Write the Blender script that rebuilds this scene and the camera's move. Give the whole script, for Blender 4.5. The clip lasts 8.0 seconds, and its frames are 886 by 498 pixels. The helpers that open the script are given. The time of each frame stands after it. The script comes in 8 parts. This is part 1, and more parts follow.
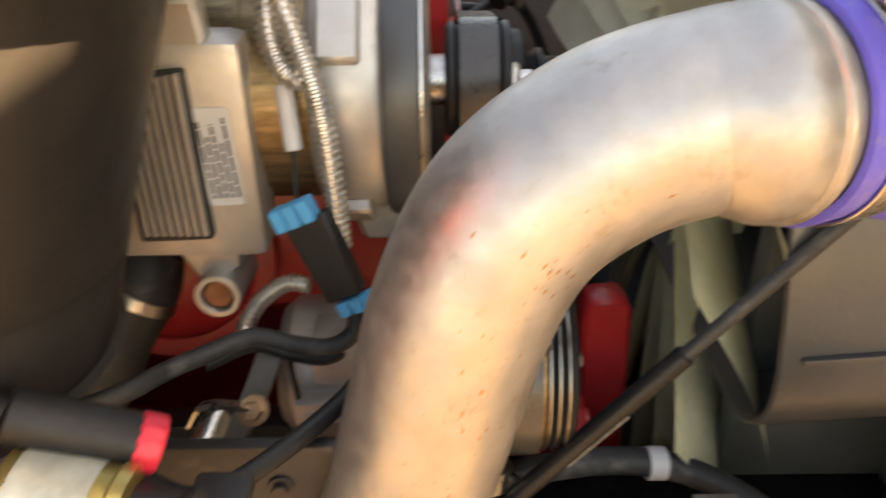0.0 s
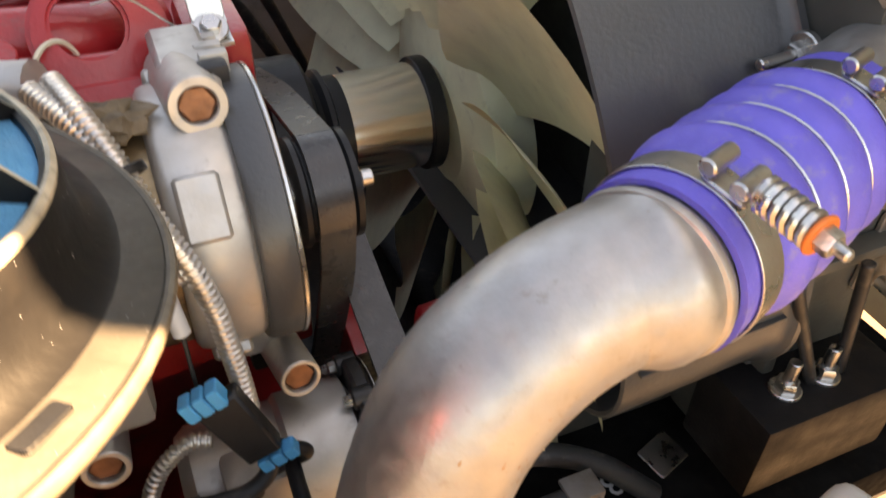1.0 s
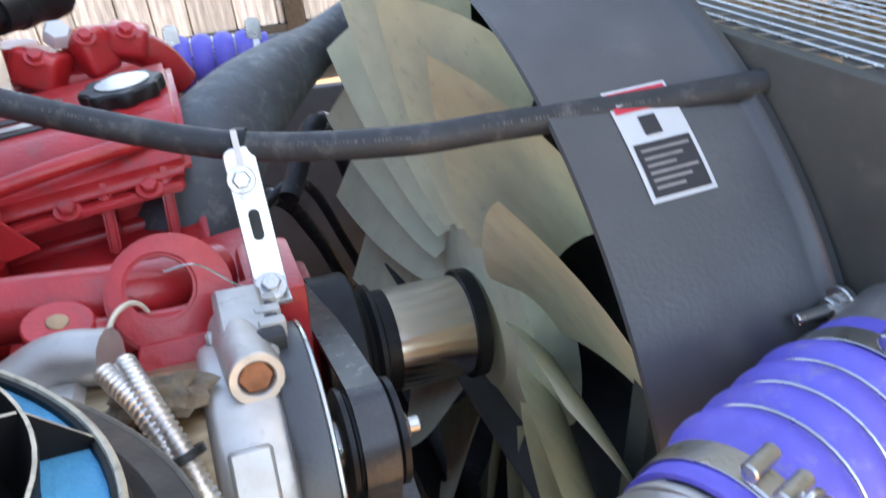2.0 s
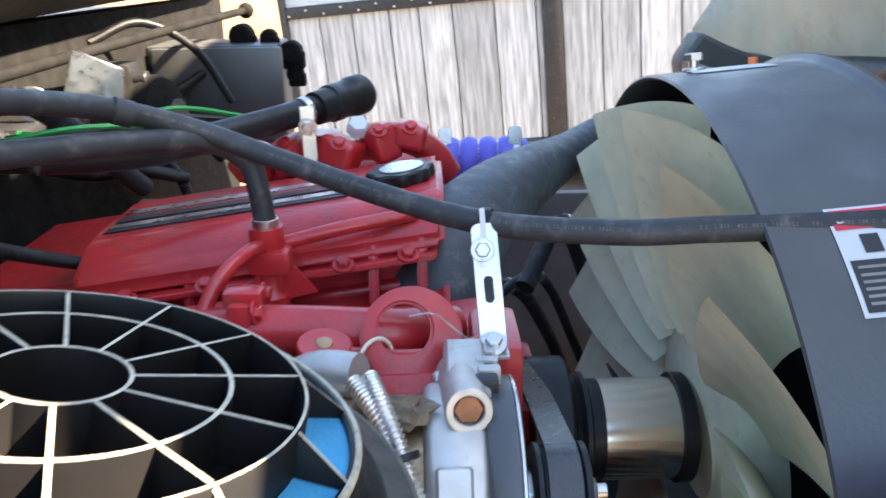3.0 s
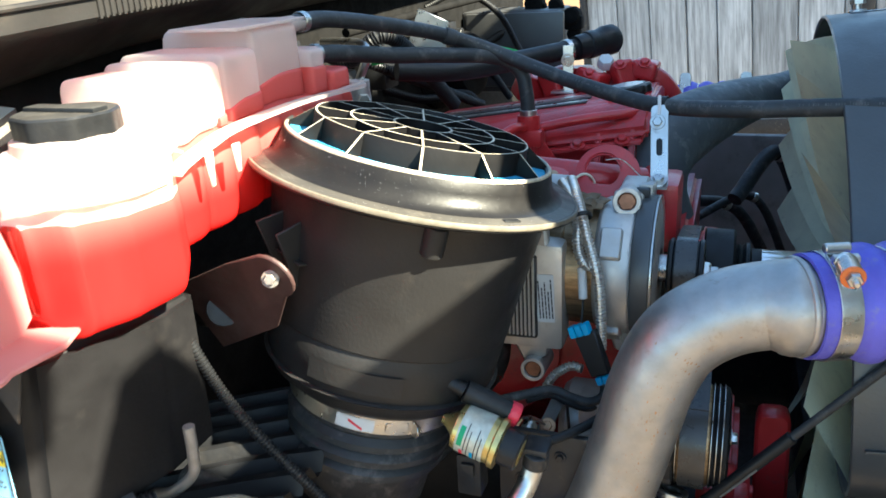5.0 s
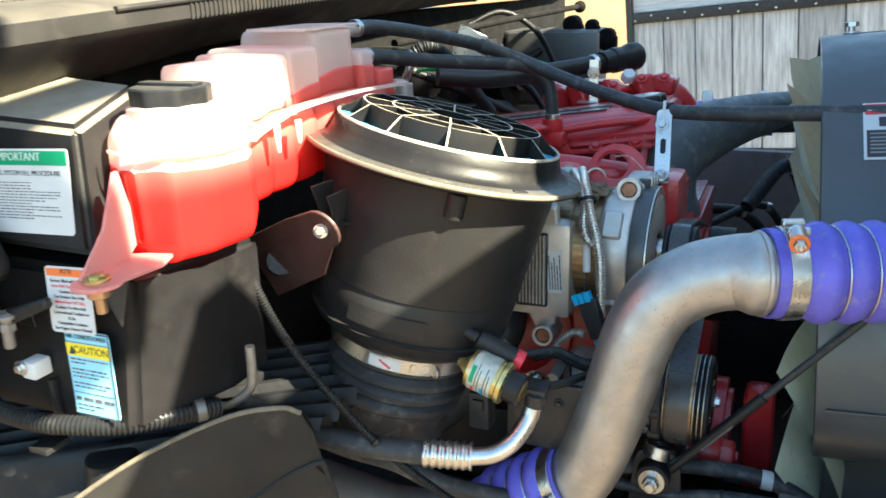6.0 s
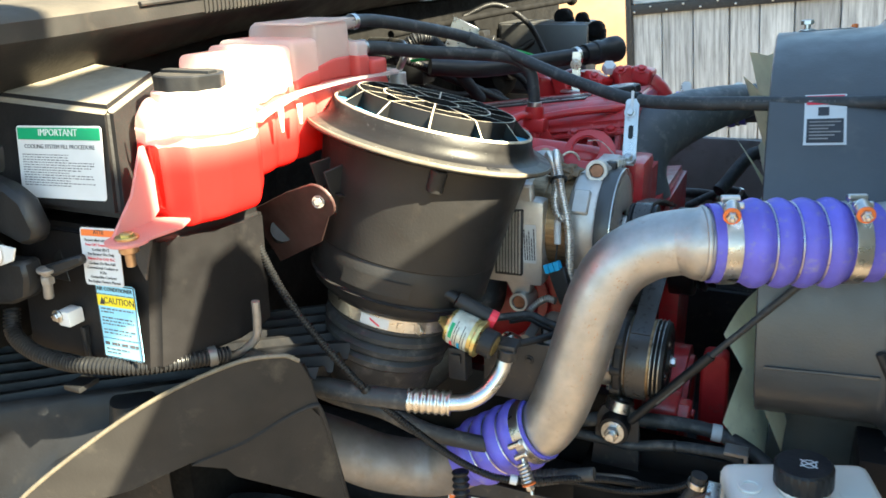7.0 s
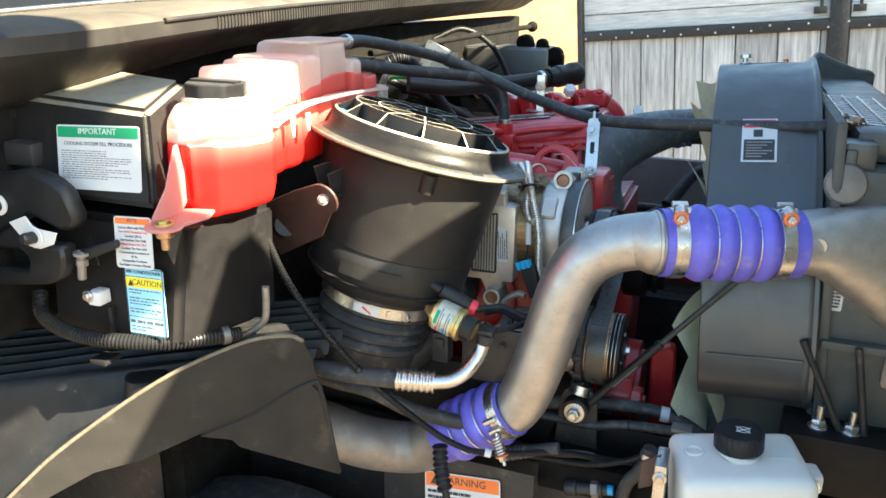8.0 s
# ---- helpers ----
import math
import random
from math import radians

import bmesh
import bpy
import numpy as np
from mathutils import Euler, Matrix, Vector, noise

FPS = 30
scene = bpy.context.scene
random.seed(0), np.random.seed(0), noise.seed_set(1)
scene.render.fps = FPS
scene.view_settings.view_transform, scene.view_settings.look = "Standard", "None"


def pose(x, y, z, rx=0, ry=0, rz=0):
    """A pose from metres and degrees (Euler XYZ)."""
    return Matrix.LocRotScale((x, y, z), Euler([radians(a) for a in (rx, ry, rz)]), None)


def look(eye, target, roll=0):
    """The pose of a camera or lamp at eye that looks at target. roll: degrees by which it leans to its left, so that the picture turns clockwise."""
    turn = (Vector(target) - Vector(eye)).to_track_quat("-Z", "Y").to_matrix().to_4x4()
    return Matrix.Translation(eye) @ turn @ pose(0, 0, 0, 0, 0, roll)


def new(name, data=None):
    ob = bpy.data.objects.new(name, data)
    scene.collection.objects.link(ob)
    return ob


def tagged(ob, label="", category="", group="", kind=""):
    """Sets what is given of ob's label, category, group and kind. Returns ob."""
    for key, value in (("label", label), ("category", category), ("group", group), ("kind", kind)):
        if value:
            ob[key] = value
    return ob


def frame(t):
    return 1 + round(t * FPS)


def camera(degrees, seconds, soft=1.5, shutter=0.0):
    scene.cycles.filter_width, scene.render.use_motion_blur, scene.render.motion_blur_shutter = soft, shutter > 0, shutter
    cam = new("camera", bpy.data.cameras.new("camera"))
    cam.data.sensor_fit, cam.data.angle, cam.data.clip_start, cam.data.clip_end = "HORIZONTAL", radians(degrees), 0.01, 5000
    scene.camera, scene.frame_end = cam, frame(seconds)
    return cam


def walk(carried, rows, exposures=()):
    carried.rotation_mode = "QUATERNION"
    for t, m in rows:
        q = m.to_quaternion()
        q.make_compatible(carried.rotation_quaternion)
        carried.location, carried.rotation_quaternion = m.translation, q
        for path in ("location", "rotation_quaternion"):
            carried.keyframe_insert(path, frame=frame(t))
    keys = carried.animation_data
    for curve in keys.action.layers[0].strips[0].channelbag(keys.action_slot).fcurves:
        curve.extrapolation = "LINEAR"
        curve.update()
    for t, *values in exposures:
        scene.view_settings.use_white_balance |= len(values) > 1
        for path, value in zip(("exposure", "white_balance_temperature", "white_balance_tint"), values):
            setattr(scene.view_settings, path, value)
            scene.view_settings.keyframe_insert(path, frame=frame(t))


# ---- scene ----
cam = camera(59.7, 8.0, soft=1.6, shutter=0.3)
PATH = [
    (0, (0.029, -0.076, 1.767), (0.023, 1.635, 0.732), -0.7),
    (0.5, (-0.014, -0.013, 1.83), (0.534, 1.53, 0.682), 4.7),
    (1, (-0.061, 0.013, 1.92), (0.575, 1.418, 0.646), 1.4),
    (1.2, (-0.065, 0.033, 1.944), (0.588, 1.444, 0.686), 0.7),
    (2.3, (-0.048, 0.039, 2.007), (0.46, 1.787, 1.177), -0.5),
    (2.5, (-0.052, 0.021, 2.008), (0.309, 1.831, 1.236), -1.1),
    (3, (-0.055, -0.06, 2.008), (-0.019, 1.818, 1.321), -0.9),
    (3.5, (-0.049, -0.239, 2.011), (-0.198, 1.649, 1.369), 0.1),
    (4, (-0.009, -0.367, 2.015), (-0.388, 1.494, 1.388), -2.6),
    (4.5, (0.063, -0.473, 2.025), (-0.529, 1.314, 1.35), -5.2),
    (4.7, (0.078, -0.506, 2.016), (-0.559, 1.254, 1.313), -4.7),
    (5.8, (0.171, -0.69, 1.981), (-0.56, 1.052, 1.325), -0.9),
    (6, (0.192, -0.718, 1.987), (-0.592, 1.005, 1.344), -2.0),
    (6.5, (0.244, -0.765, 1.992), (-0.619, 0.918, 1.343), -3.2),
    (7, (0.275, -0.833, 2.005), (-0.511, 0.879, 1.334), -1.4),
    (7.5, (0.281, -0.926, 2.014), (-0.436, 0.821, 1.354), 0.0),
    (8, (0.278, -1.003, 2.02), (-0.39, 0.775, 1.394), 0.9),
]
# The truck stands nose-down on a slope: its own axes are turned by this against the level ground.
LEVEL = pose(0, 0, 1.7) @ pose(0, 0, 0, 0, 5.0, 0) @ pose(0, 0, -1.7)
walk(cam, [(t, LEVEL @ look(eye, target, roll)) for t, eye, target, roll in PATH], exposures=[(0, 4.0, 12500, 16), (0.5, 3.61, 13500, 28), (1.2, 3.89, 10800, 16), (2.5, 4.16, 7000, 12), (3.5, 3.51, 6500, 4), (4.5, 3.08, 5800, -3), (6.5, 3.35, 6250, -6), (8, 3.47, 6550, -3)])

# ---- daylight ----
SUN = Vector((0.80, -0.105, 0.58)).normalized()
world = bpy.data.worlds.new("world")
scene.world = world
world.use_nodes = True
wn = world.node_tree
sky = wn.nodes.new("ShaderNodeTexSky")
sky.sky_type, sky.sun_disc = "NISHITA", False
sky.sun_elevation = math.asin(SUN.z)
sky.sun_rotation = math.atan2(SUN.x, SUN.y)
wn.nodes["Background"].inputs["Strength"].default_value = 0.052
wn.links.new(sky.outputs[0], wn.nodes["Background"].inputs["Color"])
sun = new("sun", bpy.data.lights.new("sun", "SUN"))
sun.data.energy, sun.data.angle, sun.data.color = 5.0, radians(0.6), (1.0, 0.82, 0.62)
sun.matrix_world = look(Vector((0, 0, 8)) + SUN, (0, 0, 8))


# ---- materials ----
def mat(name, rgb, rough=0.5, metal=0.0, vary=0.25, scale=18.0, bump=0.15, grain=220.0, dirt=None, dirt_amount=0.0,
        coat=0.0, spec=0.5, island=False, stretch=None):
    """A painted, cast or moulded surface: two scales of tone and gloss, fine relief, and patchy dirt."""
    m = bpy.data.materials.new(name)
    m.use_nodes = True
    t, N, L = m.node_tree, m.node_tree.nodes, m.node_tree.links
    b = N["Principled BSDF"]
    co = N.new("ShaderNodeTexCoord")
    src = co.outputs["Object"]
    if stretch:
        mp = N.new("ShaderNodeMapping")
        mp.inputs["Scale"].default_value = stretch
        L.new(src, mp.inputs["Vector"])
        src = mp.outputs["Vector"]

    def noise_tex(s, detail, rough_=0.55):
        n = N.new("ShaderNodeTexNoise")
        n.inputs["Scale"].default_value, n.inputs["Detail"].default_value, n.inputs["Roughness"].default_value = s, detail, rough_
        L.new(src, n.inputs["Vector"])
        return n.outputs["Fac"]

    big, fine = noise_tex(scale, 4), noise_tex(grain, 2)
    mr = N.new("ShaderNodeMapRange")
    mr.inputs["From Min"].default_value, mr.inputs["From Max"].default_value = 0.3, 0.7
    mr.inputs["To Min"].default_value, mr.inputs["To Max"].default_value = 1 - vary, 1 + vary
    L.new(big, mr.inputs["Value"])
    mul = N.new("ShaderNodeVectorMath")
    mul.operation = "SCALE"
    mul.inputs[0].default_value = rgb
    L.new(mr.outputs[0], mul.inputs["Scale"])
    col = mul.outputs[0]
    if island:
        gi = N.new("ShaderNodeObjectInfo")
        mi = N.new("ShaderNodeMapRange")
        mi.inputs["To Min"].default_value, mi.inputs["To Max"].default_value = 0.72, 1.2
        L.new(gi.outputs["Random"], mi.inputs["Value"])
        m2 = N.new("ShaderNodeVectorMath")
        m2.operation = "SCALE"
        L.new(col, m2.inputs[0])
        L.new(mi.outputs[0], m2.inputs["Scale"])
        col = m2.outputs[0]
    if dirt:
        dn = noise_tex(scale * 2.3, 6, 0.65)
        dr = N.new("ShaderNodeMapRange")
        dr.inputs["From Min"].default_value, dr.inputs["From Max"].default_value = 0.62 - dirt_amount * 0.3, 0.8 - dirt_amount * 0.2
        dr.inputs["To Max"].default_value = 0.8
        L.new(dn, dr.inputs["Value"])
        mix = N.new("ShaderNodeMix")
        mix.data_type = "RGBA"
        mix.inputs["B"].default_value = (*dirt, 1)
        L.new(dr.outputs[0], mix.inputs["Factor"])
        L.new(col, mix.inputs["A"])
        col = mix.outputs["Result"]
    L.new(col, b.inputs["Base Color"])
    rr = N.new("ShaderNodeMapRange")
    rr.inputs["From Min"].default_value, rr.inputs["From Max"].default_value = 0.3, 0.7
    rr.inputs["To Min"].default_value, rr.inputs["To Max"].default_value = max(0.02, rough * 0.8), min(1, rough * 1.25)
    L.new(noise_tex(scale * 3.1, 3), rr.inputs["Value"])
    L.new(rr.outputs[0], b.inputs["Roughness"])
    b.inputs["Metallic"].default_value = metal
    b.inputs["Coat Weight"].default_value = coat
    b.inputs["Coat Roughness"].default_value = 0.15
    b.inputs["Specular IOR Level"].default_value = spec
    if bump:
        bp = N.new("ShaderNodeBump")
        bp.inputs["Strength"].default_value, bp.inputs["Distance"].default_value = bump, 0.002
        L.new(fine, bp.inputs["Height"])
        L.new(bp.outputs[0], b.inputs["Normal"])
    return m


def seeping(name, rgb, share, rough=0.35, clear=0.0, thin=None):
    """A translucent moulded plastic or tinted liquid: part of the light goes through it, scattered. thin: heights between which the liquid pales, and its pale colour."""
    m = bpy.data.materials.new(name)
    m.use_nodes = True
    N, L = m.node_tree.nodes, m.node_tree.links
    b, out = N["Principled BSDF"], N["Material Output"]
    co, n = N.new("ShaderNodeTexCoord"), N.new("ShaderNodeTexNoise")
    n.inputs["Scale"].default_value = 14
    L.new(co.outputs["Object"], n.inputs["Vector"])
    ra = N.new("ShaderNodeValToRGB")
    ra.color_ramp.elements[0].color = (*[c * 0.88 for c in rgb], 1)
    ra.color_ramp.elements[1].color = (*[min(1, c * 1.06) for c in rgb], 1)
    L.new(n.outputs["Fac"], ra.inputs["Fac"])
    tone = ra.outputs[0]
    if thin:
        sx, mr, mc = N.new("ShaderNodeSeparateXYZ"), N.new("ShaderNodeMapRange"), N.new("ShaderNodeMix")
        L.new(co.outputs["Object"], sx.inputs[0])
        mr.interpolation_type = "SMOOTHSTEP"
        mr.inputs["From Min"].default_value, mr.inputs["From Max"].default_value = thin[0], thin[1]
        L.new(sx.outputs["Z"], mr.inputs["Value"])
        mc.data_type = "RGBA"
        L.new(mr.outputs[0], mc.inputs["Factor"])
        L.new(tone, mc.inputs["A"])
        mc.inputs["B"].default_value = (*thin[2], 1)
        tone = mc.outputs["Result"]
    L.new(tone, b.inputs["Base Color"])
    b.inputs["Roughness"].default_value = rough
    tr, mx = N.new("ShaderNodeBsdfTranslucent"), N.new("ShaderNodeMixShader")
    L.new(tone, tr.inputs["Color"])
    mx.inputs["Fac"].default_value = share
    L.new(b.outputs[0], mx.inputs[1])
    L.new(tr.outputs[0], mx.inputs[2])
    last = mx.outputs[0]
    if clear:
        tp, m2 = N.new("ShaderNodeBsdfTransparent"), N.new("ShaderNodeMixShader")
        tp.inputs["Color"].default_value = (*rgb, 1)
        m2.inputs["Fac"].default_value = clear
        L.new(last, m2.inputs[1])
        L.new(tp.outputs[0], m2.inputs[2])
        last = m2.outputs[0]
    L.new(last, out.inputs["Surface"])
    return m


M_BLACK = mat("black_plastic", (0.012, 0.0125, 0.014), 0.42, vary=0.3, dirt=(0.022, 0.021, 0.02), dirt_amount=0.15, spec=0.33)
M_MATTE = mat("sooty_black_steel", (0.008, 0.0078, 0.0078), 0.85, vary=0.4, scale=25, dirt=(0.016, 0.014, 0.012), dirt_amount=0.2, spec=0.06)
# Brown puts the warm reflection of sunlit ground into the bolt's colour.
M_DARKBOLT = mat("warm_reflection_bolt", (0.22, 0.11, 0.07), 0.4, 0.7, vary=0.3, scale=60)
M_DUSTBLACK = mat("dusty_black_plastic", (0.013, 0.0123, 0.0126), 0.5, vary=0.25, scale=9, dirt=(0.026, 0.023, 0.021), dirt_amount=0.15, spec=0.22)
M_LINER = mat("liner_plastic", (0.0095, 0.0098, 0.0115), 0.5, vary=0.3, scale=8, dirt=(0.028, 0.025, 0.022), dirt_amount=0.2, spec=0.35)
M_FILTER = mat("filter_plastic", (0.017, 0.0165, 0.017), 0.42, vary=0.2, scale=9, dirt=(0.028, 0.025, 0.023), dirt_amount=0.18, spec=0.3)
M_GRILLE = mat("grille_plastic", (0.009, 0.0085, 0.0088), 0.42, vary=0.2, scale=9, bump=0.08, dirt=(0.015, 0.013, 0.012), dirt_amount=0.12, spec=0.2)
M_SETTLED = mat("settled_dust", (0.04, 0.036, 0.03), 0.48, vary=0.35, scale=14, dirt=(0.085, 0.074, 0.058), dirt_amount=0.22)
# Cream puts low sun and sky glare, with some dust, into upper edges.
M_EDGE = mat("sunlit_dusty_edge", (0.46, 0.41, 0.31), 0.55, vary=0.25, scale=60, dirt=(0.16, 0.145, 0.12), dirt_amount=0.3)
M_RADIATOR = mat("radiator_plastic", (0.07, 0.072, 0.066), 0.55, vary=0.2, scale=8, dirt=(0.12, 0.115, 0.1), dirt_amount=0.15)
M_CASE = mat("heater_case_plastic", (0.0095, 0.009, 0.0098), 0.5, vary=0.3, scale=10, dirt=(0.02, 0.018, 0.017), dirt_amount=0.15, spec=0.2)
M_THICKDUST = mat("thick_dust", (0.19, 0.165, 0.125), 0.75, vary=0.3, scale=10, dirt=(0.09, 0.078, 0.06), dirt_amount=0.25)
# Paler tone puts the sunlight on the cowl's top into its colour.
M_SUNTOP = mat("sunlit_cowl_top", (0.06, 0.0515, 0.04), 0.7, vary=0.4, scale=5, dirt=(0.026, 0.023, 0.02), dirt_amount=0.4)
M_CONDUIT = mat("braided_conduit", (0.68, 0.65, 0.61), 0.36, 0.9, vary=0.2, scale=40)
M_SHROUD = mat("shroud_plastic", (0.046, 0.047, 0.049), 0.4, vary=0.2, scale=6, dirt=(0.08, 0.077, 0.074), dirt_amount=0.14, spec=0.9)
M_RUBBER = mat("rubber_hose", (0.028, 0.03, 0.033), 0.55, vary=0.25, dirt=(0.14, 0.13, 0.12), dirt_amount=0.3)
M_ELBOW = mat("grey_rubber_elbow", (0.06, 0.068, 0.078), 0.5, vary=0.2, dirt=(0.2, 0.2, 0.2), dirt_amount=0.25)
M_PIPE = mat("aluminium_pipe", (0.45, 0.435, 0.42), 0.44, 0.85, vary=0.15, scale=26, bump=0.16, grain=140, dirt=(0.3, 0.24, 0.18), dirt_amount=0.06)
M_PIPEDULL = mat("dusty_aluminium", (0.24, 0.22, 0.205), 0.55, 0.6, vary=0.25, scale=12, dirt=(0.2, 0.16, 0.12), dirt_amount=0.3)
M_CAST = mat("cast_aluminium", (0.55, 0.53, 0.5), 0.48, 0.75, vary=0.12, scale=24, bump=0.08, dirt=(0.34, 0.31, 0.27), dirt_amount=0.1)
M_STATOR = mat("stator_steel", (0.34, 0.24, 0.14), 0.36, 0.9, vary=0.4, scale=30, stretch=(1, 5, 5), dirt=(0.16, 0.13, 0.1), dirt_amount=0.3)
M_SLEEVE = mat("bright_sleeve", (0.94, 0.92, 0.91), 0.18, 1.0, vary=0.03, scale=3, bump=0.06, grain=30, stretch=(0.1, 1, 1))
M_STEEL = mat("zinc_steel", (0.6, 0.59, 0.57), 0.3, 1.0, vary=0.15, dirt=(0.25, 0.2, 0.15), dirt_amount=0.1)
M_RUST = mat("brass_bolt", (0.45, 0.28, 0.16), 0.4, 0.8, vary=0.3)
M_RED = mat("red_engine_paint", (0.47, 0.024, 0.028), 0.36, vary=0.2, scale=14, bump=0.35, grain=160, dirt=(0.2, 0.07, 0.06), dirt_amount=0.16, coat=0.35)
M_REDDARK = mat("oxide_red_steel", (0.05, 0.026, 0.024), 0.5, vary=0.3, dirt=(0.06, 0.045, 0.04), dirt_amount=0.2)
M_BLUE = mat("blue_silicone", (0.14, 0.125, 0.62), 0.45, vary=0.15, scale=20, bump=0.3, dirt=(0.3, 0.28, 0.42), dirt_amount=0.2)
M_FOAM = mat("blue_foam", (0.05, 0.32, 0.55), 0.8, vary=0.25, bump=1.0, grain=400)
M_CLIP = mat("blue_connector", (0.02, 0.32, 0.6), 0.4, vary=0.1)
M_PANEL = mat("splash_panel_plastic", (0.027, 0.0253, 0.0245), 0.62, vary=0.25, scale=5, dirt=(0.08, 0.071, 0.058), dirt_amount=0.26, spec=0.15)
M_CREAM = mat("cream_fan_nylon", (0.74, 0.74, 0.53), 0.5, vary=0.1, dirt=(0.5, 0.48, 0.34), dirt_amount=0.12)
M_WHITE = mat("white_label", (0.6, 0.61, 0.62), 0.45, vary=0.05, bump=0.05)
M_BOTTLE = seeping("white_bottle_plastic", (0.82, 0.83, 0.8), 0.25)
M_TANK = seeping("milky_tank_plastic", (0.93, 0.83, 0.77), 0.5, 0.3, clear=0.34)
M_COOLANT = seeping("red_coolant", (0.72, 0.022, 0.022), 0.5, 0.22, thin=(0.06, 0.12, (0.84, 0.17, 0.15)))
M_COOLWEB = seeping("red_tinted_plastic", (0.92, 0.54, 0.52), 0.5, 0.3, clear=0.45)
M_INK = mat("black_ink", (0.03, 0.03, 0.035), 0.5, vary=0.05, bump=0)
M_PRINT = mat("faded_fine_print", (0.09, 0.09, 0.1), 0.5, vary=0.3, scale=150, bump=0)
M_GREENHEAD = mat("green_header", (0.02, 0.3, 0.13), 0.45, vary=0.05, bump=0)
M_BLUELABEL = mat("pale_blue_label", (0.32, 0.66, 0.85), 0.45, vary=0.05, bump=0)
M_YELLOW = mat("yellow_label", (0.85, 0.68, 0.03), 0.45, vary=0.05, bump=0)
M_ORANGE = mat("orange_label", (0.8, 0.19, 0.04), 0.45, vary=0.05, bump=0)
M_REDLABEL = mat("red_label", (0.65, 0.03, 0.06), 0.45, vary=0.05, bump=0)
M_GOLD = mat("yellow_zinc", (0.62, 0.5, 0.2), 0.3, 0.9, vary=0.2)
M_GREENWIRE = mat("green_wire", (0.02, 0.3, 0.06), 0.4, vary=0.1)
M_COWL = mat("cowl_plastic", (0.017, 0.0158, 0.0153), 0.5, vary=0.2, scale=5, dirt=(0.04, 0.034, 0.028), dirt_amount=0.25, spec=0.35)
M_HOOD = mat("hood_underside", (0.34, 0.35, 0.27), 0.6, vary=0.2, scale=4, dirt=(0.22, 0.2, 0.15), dirt_amount=0.2)
M_BELT = mat("drive_belt", (0.045, 0.043, 0.042), 0.3, vary=0.25, scale=30, spec=0.6)
M_FOIL = mat("foil_label", (0.5, 0.53, 0.46), 0.35, 0.3, vary=0.2, scale=80)
M_DUSTY = mat("dusty_grey_plastic", (0.24, 0.225, 0.215), 0.7, vary=0.2, scale=6, dirt=(0.1, 0.09, 0.08), dirt_amount=0.2)
M_LIP = mat("pale_rim_tone", (0.13, 0.112, 0.084), 0.55, vary=0.25, scale=60, dirt=(0.075, 0.064, 0.05), dirt_amount=0.3)
M_HOSEINK = mat("faded_hose_print", (0.085, 0.083, 0.08), 0.6, vary=0.3, scale=200, bump=0)
M_WOOD = mat("weathered_boards", (0.40, 0.405, 0.405), 0.75, vary=0.45, scale=2.6, grain=60, bump=0.5, dirt=(0.13, 0.122, 0.115), dirt_amount=0.34, island=True, stretch=(11, 1, 0.7))
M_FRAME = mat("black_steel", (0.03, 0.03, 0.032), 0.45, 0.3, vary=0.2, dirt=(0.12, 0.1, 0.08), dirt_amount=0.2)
M_GROUND = mat("dry_dirt", (0.11, 0.08, 0.056), 0.95, vary=0.25, scale=1.2, grain=30, bump=0.6, dirt=(0.07, 0.053, 0.038), dirt_amount=0.3)
M_BANK = mat("tan_earth_bank", (0.21, 0.125, 0.066), 0.95, vary=0.25, scale=0.8, grain=12, bump=0.6)
M_GLASS = mat("dark_glass", (0.008, 0.009, 0.011), 0.08, vary=0.1, bump=0, spec=0.12)
M_BARK = mat("dry_bark", (0.16, 0.12, 0.08), 0.9, vary=0.4, scale=60, grain=150, bump=1.0)
M_TIE = mat("pale_nylon_tie", (0.68, 0.62, 0.48), 0.4, vary=0.08)
M_DROP = mat("white_specks", (0.7, 0.72, 0.75), 0.25, vary=0.1, bump=0)


# ---- mesh helpers ----
TRUCK = []
BASE = {}


def thing(name, at, label, category, group="", kind="", truck=True):
    ob = new(name)
    ob.empty_display_size = 0.02
    ob.location = at
    BASE[ob] = Vector(at)
    if truck:
        TRUCK.append(ob)
    return tagged(ob, label, category, group, kind)


def finish(bm, at, material, name, sharp=38):
    bmesh.ops.remove_doubles(bm, verts=bm.verts, dist=1e-6)
    bmesh.ops.recalc_face_normals(bm, faces=bm.faces)
    bmesh.ops.translate(bm, verts=bm.verts, vec=-Vector(at))
    for f in bm.faces:
        f.smooth = True
    lim = radians(sharp)
    for e in bm.edges:
        if len(e.link_faces) != 2 or e.calc_face_angle(0) > lim:
            e.smooth = False
    me = bpy.data.meshes.new(name)
    bm.to_mesh(me)
    bm.free()
    me.materials.append(material)
    return me


def part(name, bm, material, parent, label="", sharp=38):
    """One mesh as a part of a thing, or of another part."""
    at = BASE[parent]
    ob = new(name, finish(bm, at, material, name, sharp))
    ob.parent = parent
    BASE[ob] = at
    if label:
        ob["label"] = label
    return ob


def solo(name, bm, material, at, label, category, group="", kind="", truck=True, sharp=38):
    """A thing that is one mesh."""
    ob = new(name, finish(bm, at, material, name, sharp))
    ob.location = at
    BASE[ob] = Vector(at)
    if truck:
        TRUCK.append(ob)
    return tagged(ob, label, category, group, kind)


def joined(*bms):
    a = bms[0]
    for b in bms[1:]:
        me = bpy.data.meshes.new("tmp")
        b.to_mesh(me)
        b.free()
        a.from_mesh(me)
        bpy.data.meshes.remove(me)
    return a


def turned(bm, m):
    bmesh.ops.transform(bm, matrix=m, verts=bm.verts)
    return bm


